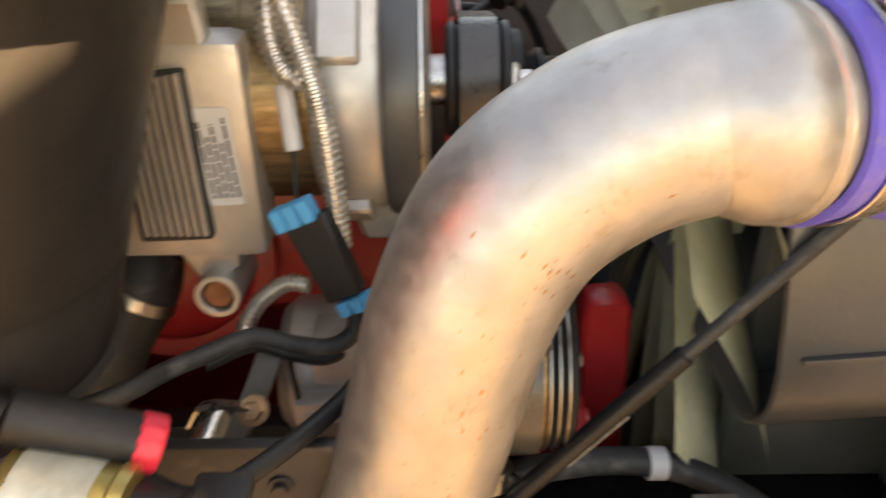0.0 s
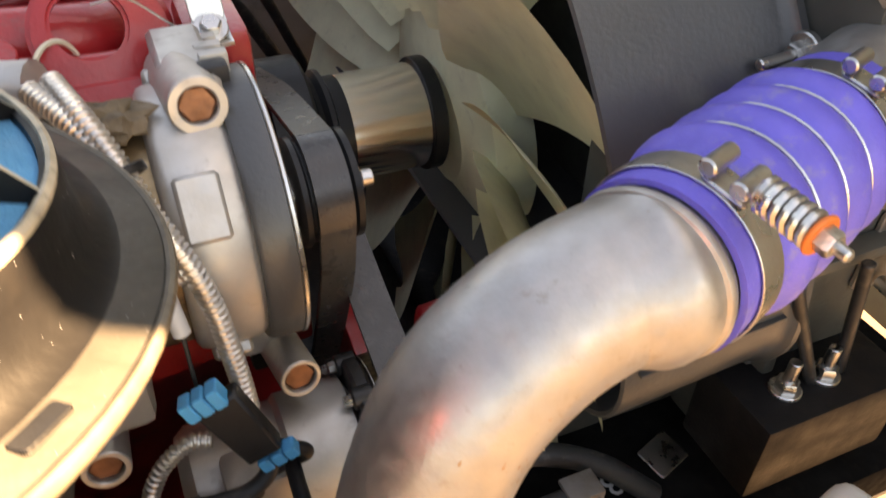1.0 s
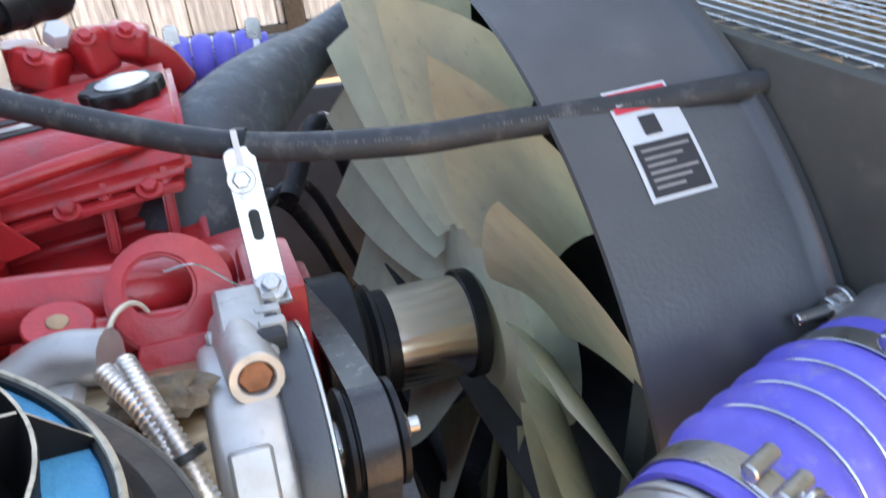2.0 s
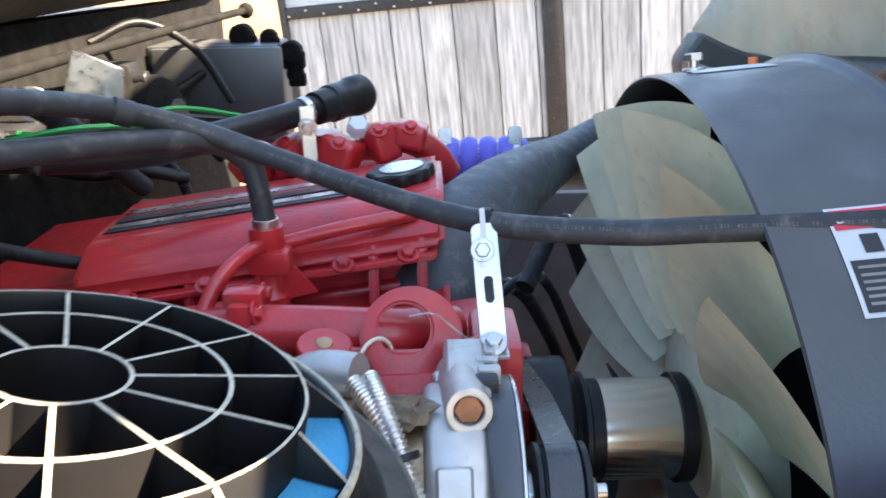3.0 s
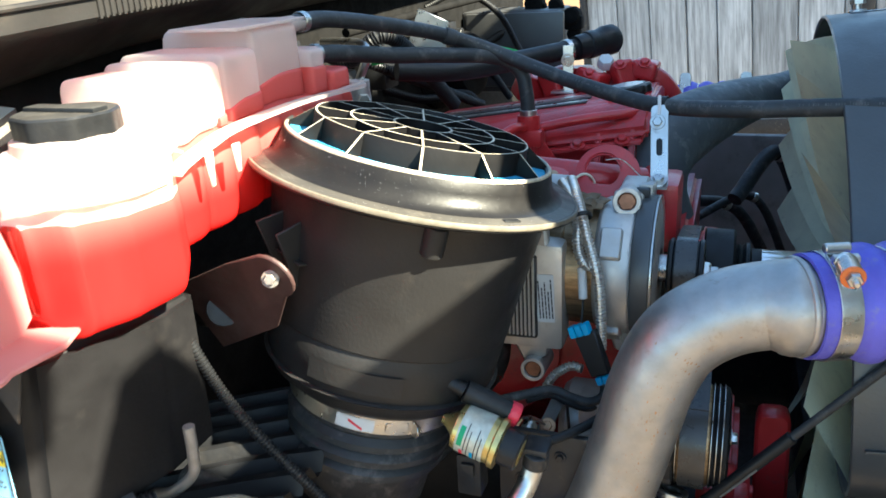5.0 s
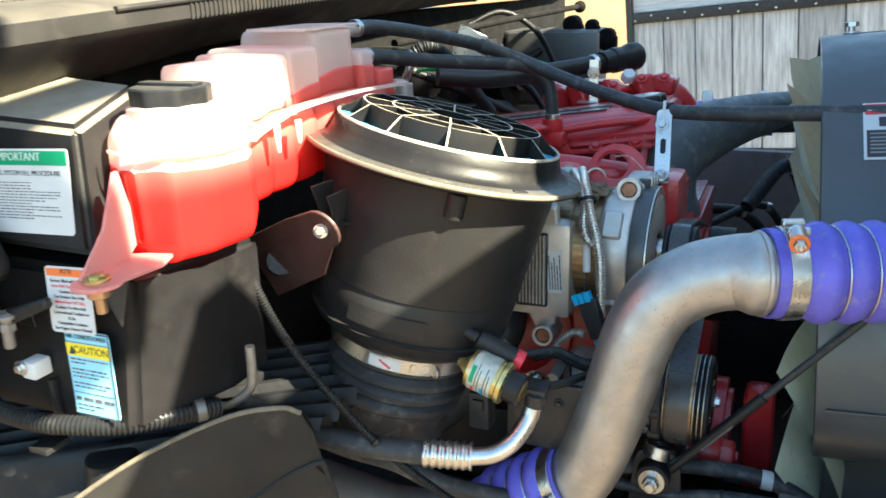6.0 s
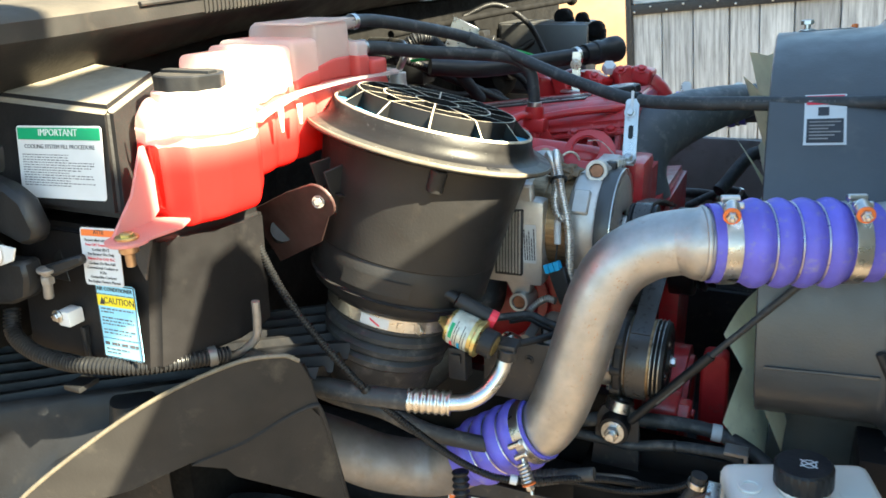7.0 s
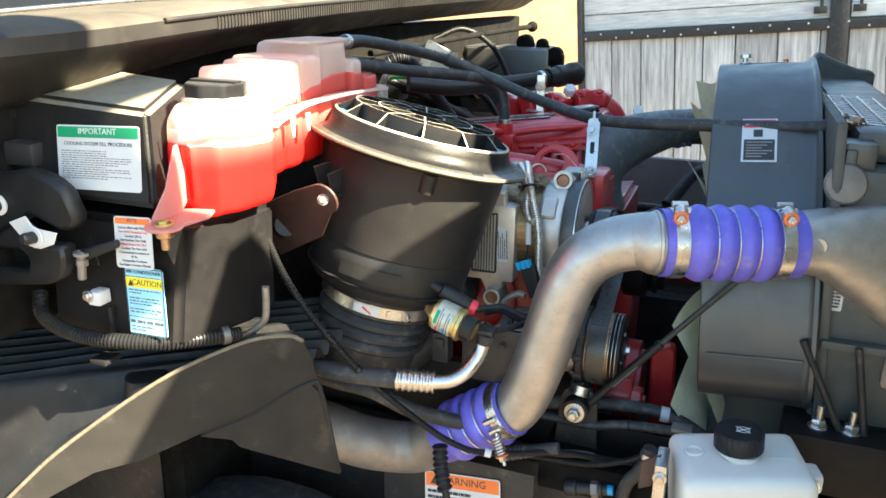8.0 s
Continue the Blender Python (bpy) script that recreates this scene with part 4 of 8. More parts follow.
L3 = safety_label("caution_label", None, (-0.5475, -0.1565, 1.6290), (0.075, -0.002, 0.004), (-0.006, 0.008, 0.1), 0.073, 0.105, "pale blue air conditioner caution sticker", None, 0.0145, "AIR CONDITIONER", None, 0,
                  M_BLUELABEL, M_INK, 0.52)


def caution_detail():
    o = Vector((-0.5475, -0.1565, 1.6290))
    u = Vector((0.075, -0.002, 0.004)).normalized()
    v = Vector((-0.006, 0.008, 0.1))
    v = (v - u * v.dot(u)).normalized()
    n = u.cross(v)
    part("caution_strip", plate([(0.002, -0.031), (0.071, -0.031), (0.071, -0.0155), (0.002, -0.0155)], o + n * 0.0008, u, v, 0.0005, 0), M_YELLOW, L3)
    part("caution_word", lettering("CAUTION", o + n * 0.0014 + u * 0.042 - v * 0.0233, u, v, 0.0125), M_INK, L3)
    part("warning_triangle", plate([(0.006, -0.029), (0.0165, -0.029), (0.0112, -0.019)], o + n * 0.0013, u, v, 0.0003, 0), M_INK, L3)
    part("fine_print", bars([b for k, y in enumerate((0.036, 0.0405, 0.0485, 0.053, 0.0575, 0.0655, 0.07)) for b in worded(0.006, (0.067, 0.03, 0.064, 0.066, 0.05, 0.066, 0.058)[k], -y, random.Random(k), 0.0022)], o + n * 0.0008, u, v, 0.0019), M_PRINT, L3)
    for y in (0.0148, 0.077):
        part("rule", bars([(0.002, 0.071, -y)], o + n * 0.0008, u, v, 0.0008), M_INK, L3)
    edge = [(0.0015, -0.0015), (0.0715, -0.0015), (0.0715, -0.1035), (0.0015, -0.1035)]
    for a, b in zip(edge, edge[1:] + edge[:1]):
        part("border", strip([o + n * 0.0012 + u * a[0] + v * a[1], o + n * 0.0012 + u * b[0] + v * b[1]], (v if a[1] == b[1] else u), 0.0012, 0.0006), M_INK, L3)
    part("charge_print", bars(worded(0.005, 0.068, -0.0865, random.Random(3), 0.005), o + n * 0.0008, u, v, 0.0044), M_PRINT, L3)
    part("foot_print", bars(worded(0.006, 0.05, -0.093, random.Random(5), 0.0022) + worded(0.006, 0.034, -0.098, random.Random(6), 0.0022), o + n * 0.0008, u, v, 0.002), M_PRINT, L3)
    o2 = Vector((-0.5535, -0.1585, 1.7065))
    u2 = Vector((0.064, 0.0, 0.004)).normalized()
    v2 = Vector((-0.005, 0.01, 0.08))
    v2 = (v2 - u2 * v2.dot(u2)).normalized()
    n2 = u2.cross(v2)
    for k, (words, ink) in enumerate((("Factory filled with Nitrite", M_INK), ("Free OAT Extended Life", M_REDLABEL), ("Coolant (ELC)", M_INK), ("For Service: Use Only", M_INK), ("Nitrite-Free OAT ELC", M_REDLABEL),
                                      ("Coolant. Do Not Add", M_INK), ("Conventional Coolants or", M_INK), ("SCAs", M_INK), ("Compatible Coolants:", M_INK), ("See Engine Owners Manual", M_INK))):
        part("text_line", lettering(words, o2 + n2 * 0.0011 + u2 * 0.034 - v2 * (0.0165 + 0.0061 * k), u2, v2, 0.0052), ink, L2)


caution_detail()


# ---- charge-air pipe with its blue hoses ----
def hose_profile(length, r, waves=4, lip=0.022):
    """Half outline of a silicone hose: flat ends, round bulges between."""
    out = [(r - 0.004, 0), (r, 0), (r, lip)]
    span = length - 2 * lip
    for w in range(waves):
        for k in range(1, 8):
            out.append((r + 0.008 * math.sin(math.pi * k / 8), lip + span * (w + k / 8) / waves))
        out.append((r - 0.001, lip + span * (w + 1) / waves))
    return out + [(r, length), (r - 0.004, length)]


def blue_hose(name, p0, p1, r, waves, label, lip=0.022):
    p0, p1 = Vector(p0), Vector(p1)
    ax = (p1 - p0).normalized()
    L = (p1 - p0).length
    t = thing(name, p0, label, "hose", group="blue silicone hoses")
    h = part("hose", revolve(hose_profile(L, r, waves, lip), p0, ax, 40), M_BLUE, t)
    span = (L - 2 * lip) / waves
    for k in range(1, waves):
        c = p0 + ax * (lip + span * k)
        part("wire_ring", revolve([(r + 0.0002, -0.0016), (r + 0.0022, -0.0011), (r + 0.003, 0), (r + 0.0022, 0.0011), (r + 0.0002, 0.0016)], c, ax, 40), M_STEEL, h)
    return t


def spring_clamp(p, axis, r, out, label="bright steel spring-loaded hose clamp", bolt_dir=None):
    """A flat band with a T-bolt and coil spring."""
    p, ax = Vector(p), Vector(axis).normalized()
    out = Vector(out)
    out = (out - ax * out.dot(ax)).normalized()
    side = ax.cross(out)
    t = thing("hose_clamp", p + out * r, label, "hose clamp", group="spring hose clamps")
    part("band", ring(p - ax * 0.011, ax, r, r + 0.0016, 0.022, 48), M_STEEL, t)
    b = Vector(bolt_dir).normalized() if bolt_dir else -side
    q = p + out * (r + 0.011)
    part("bridge", joined(plate(rounded(0.03, 0.02, 0.004), p + out * (r + 0.001) + side * 0.004, side, ax, -0.003 if side.cross(ax).dot(out) < 0 else 0.003),
                          rod(q - ax * 0.013 + side * 0.012, q + ax * 0.013 + side * 0.012, 0.0055),
                          rod(q - ax * 0.013 - side * 0.008, q + ax * 0.013 - side * 0.008, 0.0055)), M_STEEL, t)
    part("t_bolt", rod(q + side * 0.014, q + b * 0.075, 0.0035), M_STEEL, t)
    s0 = q + b * 0.022
    turns, pts = 6, []
    u, v, w = frame_of(b)
    for k in range(turns * 10 + 1):
        a = 2 * math.pi * k / 10
        pts.append(s0 + b * (0.034 * k / (turns * 10)) + 0.0085 * (math.cos(a) * u + math.sin(a) * v))
    sp = part("spring", tube(pts, 0.0026, n=7, smooth=False), M_STEEL, t, "coil spring")
    part("paint_mark", ring(s0 + b * 0.034, b, 0.004, 0.0115, 0.003, 20), M_ORANGE, sp, "orange painted washer")
    part("nut", hexhead(s0 + b * 0.037, b, 0.0075, 0.008), M_STEEL, t)
    return t


HA = Vector((0.199, 0.271, 1.635))
HD = Vector((0.935, 0.355, 0.004)).normalized()


def charge_pipe():
    t = thing("charge_pipe", (0.0, 0.255, 1.35), "bent silver aluminium charge-air pipe with scuffs", "pipe")
    pts = [(-0.085, 0.246, 1.246), (-0.033, 0.243, 1.304), (0.0, 0.241, 1.392), (0.0205, 0.243, 1.47), (0.0375, 0.247, 1.536), (0.063, 0.254, 1.587), (0.104, 0.261, 1.618), (0.147, 0.265, 1.632), HA - HD * 0.022, HA + HD * 0.01]
    p = part("pipe", tube(pts, 0.0478, n=44, per=14, shape=lambda s, w: 1 + 0.05 * min(1, max(0, (s - w + 0.062) / 0.02)) + (0.06 * math.exp(-((s - w + 0.036) / 0.007) ** 2)) - 0.02 * (1 if 0.012 < s < 0.05 else 0)), M_PIPE, t)
    part("end_bead", revolve([(0.0495, -0.004), (0.0535, -0.002), (0.0545, 0.001), (0.0535, 0.004), (0.0495, 0.006)], HA - HD * 0.024, HD, 48), M_PIPE, t, "rolled bead at the pipe's end")
    rng = random.Random(8)
    sp = spline(pts, 40)
    bm = bmesh.new()
    for _ in range(170):
        i = int(rng.triangular(30, 290, 110))
        c, d = sp[i], (sp[i + 1] - sp[i]).normalized()
        u, v, w = frame_of(d, (0, 1, 0))
        a = rng.gauss(-1.2, 0.35)
        n = math.cos(a) * u + math.sin(a) * v
        if n.y > 0.2:
            n = -n
        q = rng.choice((0.0003, 0.0004, 0.0004, 0.0005, 0.0009))
        o = c + n * 0.0479
        k = n.cross(d)
        bm.faces.new([bm.verts.new(o + d * q * 3.0), bm.verts.new(o + k * q), bm.verts.new(o - d * q * 2.1), bm.verts.new(o - k * q * 0.8)])
    pit = part("pitting", bm, M_RUST, p, "small brown scuffs and pits")
    pit["kind"] = "stuff"
    return t


charge_pipe()
blue_hose("blue_hose", HA - HD * 0.016, HA + HD * 0.212, 0.0565, 4, "blue-violet ribbed silicone hose with wire rings", 0.046)
spring_clamp(HA + HD * 0.008, HD, 0.0572, (-0.1, -0.3, 0.95), bolt_dir=(0.1, -0.99, -0.06))
spring_clamp(HA + HD * 0.178, HD, 0.0572, (-0.1, -0.3, 0.95), bolt_dir=(0.1, -0.99, -0.06))
LA, LB = Vector((-0.046, 0.243, 1.290)), Vector((-0.186, 0.259, 1.186))
blue_hose("blue_hose", LB, LA, 0.0535, 4, "dirty blue ribbed silicone hose on the lower pipe")
spring_clamp(LA + (LB - LA) * 0.09, LA - LB, 0.0542, (0.3, -0.9, 0.3), bolt_dir=(0.45, -0.3, -0.85))


def lower_charge_pipe():
    t = thing("lower_charge_pipe", (-0.3, 0.23, 1.1), "dusty grey cast charge-air elbow pipe", "pipe")
    part("pipe", tube([(-0.174, 0.258, 1.194), (-0.24, 0.262, 1.147), (-0.292, 0.242, 1.146), (-0.345, 0.205, 1.168), (-0.42, 0.19, 1.19), (-0.52, 0.19, 1.20)], 0.0515, n=32, per=10), M_PIPEDULL, t)
    return t


lower_charge_pipe()


def cooler_tank():
    """Flared outlet of the charge-air cooler."""
    t = thing("cooler_outlet", (0.5, 0.33, 1.5), "flared silver aluminium outlet of the charge-air cooler", "cooler outlet")
    bm = bmesh.new()
    rings = []
    for i in range(15):
        s = i / 14
        c = HA + HD * (0.19 + 0.40 * s) + Vector((0, 0, 0.055 * s))
        e = max(0, (s - 0.1) / 0.9)
        ry, rz = 0.0535 + 0.012 * e, 0.052 + 0.185 * e ** 1.2
        rings.append([bm.verts.new(c + Vector((-HD.y, HD.x, 0)) * ry * math.cos(a) + Vector((0, 0, 1)) * (rz * math.sin(a) - (rz - 0.052) * 1.0)) for a in [2 * math.pi * k / 36 for k in range(36)]])
    for a, b in zip(rings, rings[1:]):
        for k in range(36):
            bm.faces.new((a[k], a[(k + 1) % 36], b[(k + 1) % 36], b[k]))
    bm.faces.new(rings[-1])
    part("flare", bm, M_PIPE, t)
    part("plug", rod(HA + HD * 0.243 + Vector((0.0, -0.049, 0.012)), HA + HD * 0.243 + Vector((0.0, -0.054, 0.012)), 0.0135), M_PIPE, t, "round welded plug")
    return t


cooler_tank()


# ---- alternator ----
AY, AZ = 0.506, 1.569


def alternator():
    t = thing("alternator", (-0.09, AY, 1.45), "cast aluminium alternator with a black pulley", "alternator")
    X = (1, 0, 0)
    o = (0, AY, AZ)
    part("front_housing", revolve([(0.05, -0.063), (0.092, -0.063), (0.097, -0.060), (0.099, -0.055), (0.099, -0.018), (0.094, -0.01), (0.05, -0.01)], o, X, 56), M_CAST, t)
    for a in range(53, 413, 90):
        d = Vector((0, math.cos(radians(a)), math.sin(radians(a))))
        w = Vector((0, -d.z, d.y))
        part("housing_pad", plate([(-0.0145, -0.022), (0.0145, -0.022), (0.0145, 0.022), (-0.0145, 0.022)], Vector((-0.0395, AY, AZ)) + d * 0.0955, X, w, -0.012, 0.0025), M_CAST, t)
    part("fan_guard", revolve([(0.04, -0.012), (0.102, -0.012), (0.104, -0.009), (0.104, 0.012), (0.1, 0.014), (0.04, 0.014)], o, X, 64), M_SHROUD, t, "dark grey front fan plate")
    part("front_plate", revolve([(0.03, 0.0145), (0.090, 0.0145), (0.0935, 0.0155), (0.090, 0.0168), (0.03, 0.019)], o, X, 56), M_CAST, t, "pale front plate")
    part("bright_rim", ring((0.0125, AY, AZ), X, 0.093, 0.1045, 0.004, 64), M_STEEL, t, "bright steel edge")
    part("stator", revolve([(0.06, -0.14), (0.088, -0.14), (0.089, -0.138), (0.089, -0.112), (0.0905, -0.111), (0.0905, -0.108), (0.089, -0.107), (0.089, -0.061), (0.06, -0.061)], o, X, 64), M_STATOR, t, "laminated bronze-toned stator")
    part("rear_housing", revolve([(0, -0.235), (0.07, -0.235), (0.085, -0.225), (0.093, -0.21), (0.095, -0.145), (0.088, -0.138), (0.05, -0.138)], o, X, 48), M_CAST, t)
    leg = plate([(-0.035, 0.09), (0.025, 0.09), (0.03, -0.02), (0.022, -0.12), (-0.012, -0.14), (-0.03, -0.1)], (-0.148, AY - 0.0715, AZ), X, (0.0, -0.1, 1), 0.02, 0.004)
    part("mounting_leg", leg, M_CAST, t)
    for k in range(8):
        x = -0.180 + 0.0058 * k
        part("cooling_fin", plate([(-0.0013, -0.056), (0.0013, -0.056), (0.0013, 0.054 + 0.001 * k), (-0.0013, 0.054 + 0.001 * k)], (x, AY - 0.113, AZ - 0.018), (1, 0, 0), (0.11, -0.02, 1), -0.008, 0), M_CAST, t)
    # Black sheet puts the shade between the fins into colour.
    part("fin_plate", plate([(-0.026, -0.064), (0.026, -0.062), (0.026, 0.062), (-0.026, 0.058)], (-0.162, AY - 0.1085, AZ - 0.018), (1, 0, 0), (0.11, -0.02, 1), -0.02, 0.002), M_FRAME, t, "black plate painting the shade between the fins")
    part("rear_cover", box(-0.235, -0.10, AY - 0.1, AY - 0.05, AZ - 0.10, AZ + 0.06, 0.010), M_CAST, t)
    pu = part("pulley", revolve([(0.015, 0.03), (0.040, 0.03), (0.044, 0.033), (0.044, 0.037), (0.041, 0.039), (0.041, 0.071), (0.044, 0.073), (0.044, 0.078), (0.036, 0.08), (0.02, 0.074), (0.0, 0.074)], o, X, 44), M_BLACK, t, "black grooved pulley")
    part("pulley_nut", joined(hexhead((0.074, AY, AZ), X, 0.013, 0.014), rod((0.08, AY, AZ), (0.098, AY, AZ), 0.007)), M_STEEL, pu)
    part("spacer", rod((0.012, AY, AZ), (0.034, AY, AZ), 0.02), M_STEEL, t)
    # mounting lugs
    for nm, p, d, r, ln in (("upper_lug", (-0.026, 0.474, 1.675), (0.06, -0.975, 0.2), 0.0195, 0.10), ("lower_lug", (0.004, 0.420, 1.459), (0.1, -1, 0.2), 0.0165, 0.07), ("rear_lug", (-0.146, 0.414, 1.431), (0.0, -1, 0.12), 0.018, 0.06)):
        p, d = Vector(p), Vector(d).normalized()
        l = part(nm, joined(ring(p - d * ln, d, 0.0125, r, ln + 0.003, 28)), M_CAST, t)
        part("bolt_head", hexhead(p - d * 0.008, d, 0.0135, 0.007), M_DARKBOLT, l, "hexagon bolt head toned brown for a warm reflection")
    part("upper_arm", joined(plate([(-0.018, -0.03), (0.02, -0.03), (0.02, 0.025), (-0.018, 0.025)], (-0.026, 0.494, 1.655), X, (0, 0, 1), -0.1, 0.004)), M_CAST, t)
    for k in range(3):
        y = 0.503 + 0.026 * k
        # Black blocks between the bars paint the shade of the barrel's slots.
        part("barrel_slot", box(-0.019, 0.001, y, y + 0.015, 1.672 - 0.2 * (y - 0.474), 1.6905 - 0.2 * (y - 0.474), 0.003), M_FRAME, t, "black block standing for a slot's shade in the lug barrel")
        part("slot_bar", box(-0.016, 0.004, y + 0.0155, y + 0.0255, 1.668 - 0.2 * (y - 0.474), 1.693 - 0.2 * (y - 0.474), 0.003), M_CAST, t)
    part("lug_foot", box(-0.046, -0.004, 0.474, 0.50, 1.625, 1.656, 0.005), M_CAST, t, "square foot of the lug")
    part("lower_web", plate([(-0.03, 0.03), (0.02, 0.03), (0.016, -0.02), (-0.016, -0.02)], (-0.02, 0.46, 1.47), X, (0, -0.1, 1), -0.05, 0.004), M_CAST, t)
    part("rear_cap", joined(tube([(-0.12, 0.55, 1.665), (-0.16, 0.565, 1.66), (-0.2, 0.56, 1.64)], 0.022)), M_CAST, t)
    lab = part("type_label", plate(rounded(0.0245, 0.072, 0.002), (-0.1245, 0.4058, 1.550), (1, 0, 0.03), (-0.06, 0, 1), 0.0012, 0), M_WHITE, t, "white type label with tiny print")
    part("print", bars([(-0.030, (0.030, 0.012, 0.026, 0.018, 0.028)[k], -0.0098 + 0.0044 * k) for k in range(5)], (-0.1245, 0.4042, 1.550), (-0.06, 0, 1), (-1, 0, -0.03), 0.0019), M_INK, lab)
    return t


alternator()


def harness():
    t = thing("alternator_harness", (-0.1, 0.42, 1.5), "silver braided wiring conduit with a black and blue connector", "wiring harness")
    c = part("conduit", conduit([(-0.105, 0.49, 1.698), (-0.092, 0.452, 1.69), (-0.080, 0.428, 1.671), (-0.070, 0.408, 1.648), (-0.055, 0.392, 1.612), (-0.048, 0.385, 1.584), (-0.0445, 0.379, 1.555), (-0.042, 0.374, 1.525), (-0.041, 0.37, 1.498)], 0.0068, 0.0046), M_CONDUIT, t, "ribbed silver conduit")
    part("conduit_loop", conduit([(-0.118, 0.488, 1.695), (-0.100, 0.456, 1.688), (-0.090, 0.436, 1.676), (-0.083, 0.42, 1.655), (-0.081, 0.408, 1.633), (-0.075, 0.400, 1.616), (-0.065, 0.397, 1.607), (-0.057, 0.394, 1.611)], 0.0068, 0.0046), M_CONDUIT, t)
    part("strap", ring((-0.080, 0.424, 1.669), (0.3, -0.55, -0.75), 0.0125, 0.0150, 0.006, 20), M_BLACK, c)
    part("white_sleeve", rod((-0.075, 0.408, 1.60), (-0.070, 0.393, 1.56), 0.006), M_WHITE, t, "white sleeve")
    part("thin_wire", tube([(-0.070, 0.393, 1.56), (-0.070, 0.386, 1.54), (-0.070, 0.38, 1.525)], 0.0015, n=6), M_BLACK, t)
    a = Vector((0.52, -0.2, -0.83)).normalized()
    p = Vector((-0.066, 0.374, 1.527))
    u = Vector((0.9, -0.1, 0.42)).normalized()
    con = part("connector", joined(plate([(-0.013, -0.03), (0.013, -0.03), (0.0155, 0.03), (-0.0155, 0.03)], p + a * 0.035, u, -a, 0.016, 0.002), plate([(-0.012, -0.02), (0.012, -0.02), (0.012, 0.02), (-0.012, 0.02)], p + a * 0.035 - Vector((0, 0.006, 0)), u, -a, 0.01, 0.002)), M_BLACK, t, "black plug housing")
    for s in (-1, 0, 1):
        part("blue_latch", plate(rounded(0.009, 0.016, 0.002), p + u * 0.0098 * s - a * 0.002 + Vector((0, -0.006, 0)), u, -a, 0.014, 0.001), M_CLIP, con, "bright blue latch")
        part("blue_seal", plate(rounded(0.009, 0.011, 0.002), p + u * 0.0098 * s + a * 0.072 + Vector((0, -0.004, 0)), u, -a, 0.012, 0.001), M_CLIP, con, "bright blue latch")
    part("lower_wire", tube([p + a * 0.075, p + a * 0.09 + Vector((0.01, 0, 0)), (-0.032, 0.37, 1.425), (-0.055, 0.36, 1.413), (-0.08, 0.355, 1.42), (-0.106, 0.352, 1.431), (-0.135, 0.332, 1.43)], 0.0055, n=10), M_BLACK, t)
    part("loop_wire", tube([(-0.036, 0.372, 1.455), (-0.036, 0.366, 1.433), (-0.053, 0.36, 1.423), (-0.077, 0.355, 1.429), (-0.104, 0.35, 1.44), (-0.132, 0.33, 1.441), (-0.153, 0.31, 1.443), (-0.165, 0.28, 1.453), (-0.20, 0.26, 1.45)], 0.0065, n=12), M_RUBBER, t)
    part("braided_lead", conduit([(-0.122, 0.385, 1.415), (-0.117, 0.386, 1.428), (-0.106, 0.39, 1.443), (-0.086, 0.393, 1.456), (-0.07, 0.39, 1.455)], 0.006, 0.0046), M_CONDUIT, t)
    return t


harness()


# ---- belt drive, fan and shroud ----
FY, FZ = 0.860, 1.360
PY, PZ = 0.842, 1.412


def fan_drive():
    t = thing("fan_pulley", (0.2, FY, FZ - 0.08), "polished fan pulley on a black grooved hub", "pulley")
    X = (1, 0, 0)
    part("polished_sleeve", rod((0.167, PY, PZ), (0.268, PY, PZ), 0.068, n=48), M_SLEEVE, t, "polished steel sleeve")
    part("grooved_hub", revolve([(0, 0.12), (0.072, 0.12), (0.078, 0.121), (0.078, 0.122), (0.072, 0.123), (0.075, 0.125), (0.072, 0.127), (0.075, 0.13), (0.072, 0.136), (0.078, 0.142), (0.078, 0.148), (0.068, 0.152), (0.068, 0.168), (0, 0.168)], (0, PY, PZ), X, 44), M_BLACK, t)
    part("flange", rod((0.268, PY, PZ), (0.287, PY, PZ), 0.074, n=40), M_BLACK, t)
    part("drum", revolve([(0, 0.07), (0.092, 0.07), (0.096, 0.073), (0.096, 0.12), (0.092, 0.124), (0, 0.124)], (0, PY, PZ + 0.005), X, 44), M_BLACK, t, "smooth black belt drum")
    return t


fan_drive()


def fan_belt():
    r = 0.0455
    pts = [(0.055, 0.84, 1.52), (0.055, 0.74, 1.553), (0.055, 0.64, 1.586)] + [(0.055, AY + r * math.cos(radians(a)), AZ + r * math.sin(radians(a))) for a in range(72, 205, 7)] + [(0.055, AY - 0.03, 1.50), (0.055, AY + 0.005, 1.42), (0.055, 0.56, 1.32), (0.055, 0.61, 1.22)]
    t = thing("fan_belt", (0.055, 0.55, 1.3), "flat black ribbed drive belt", "belt", group="drive belts")
    part("band", strip(pts, (1, 0, 0), 0.028, 0.004), M_BELT, t)
    for k in range(5):
        inner = [(0.055 - 0.012 + 0.006 * k, AY + (y - AY) * 0.94, AZ + (z - AZ) * 0.94) for x, y, z in pts]
        part("belt_rib", strip(inner, (1, 0, 0), 0.0035, 0.003), M_RUBBER, t)
    cy, cz, q = 0.42, 1.359, 0.0728
    loop = [(0.083, 0.62, 1.53), (0.083, 0.54, 1.482)] + [(0.083, cy + q * math.cos(radians(a)), cz + q * math.sin(radians(a))) for a in range(112, 258, 9)] + [(0.083, 0.48, 1.262), (0.083, 0.62, 1.19)]
    c = thing("compressor_belt", (0.083, 0.45, 1.3), "flat brown-black belt round the compressor pulley", "belt", group="drive belts")
    part("band", strip(loop, (1, 0, 0), 0.034, 0.004), M_BELT, c)
    return t


fan_belt()


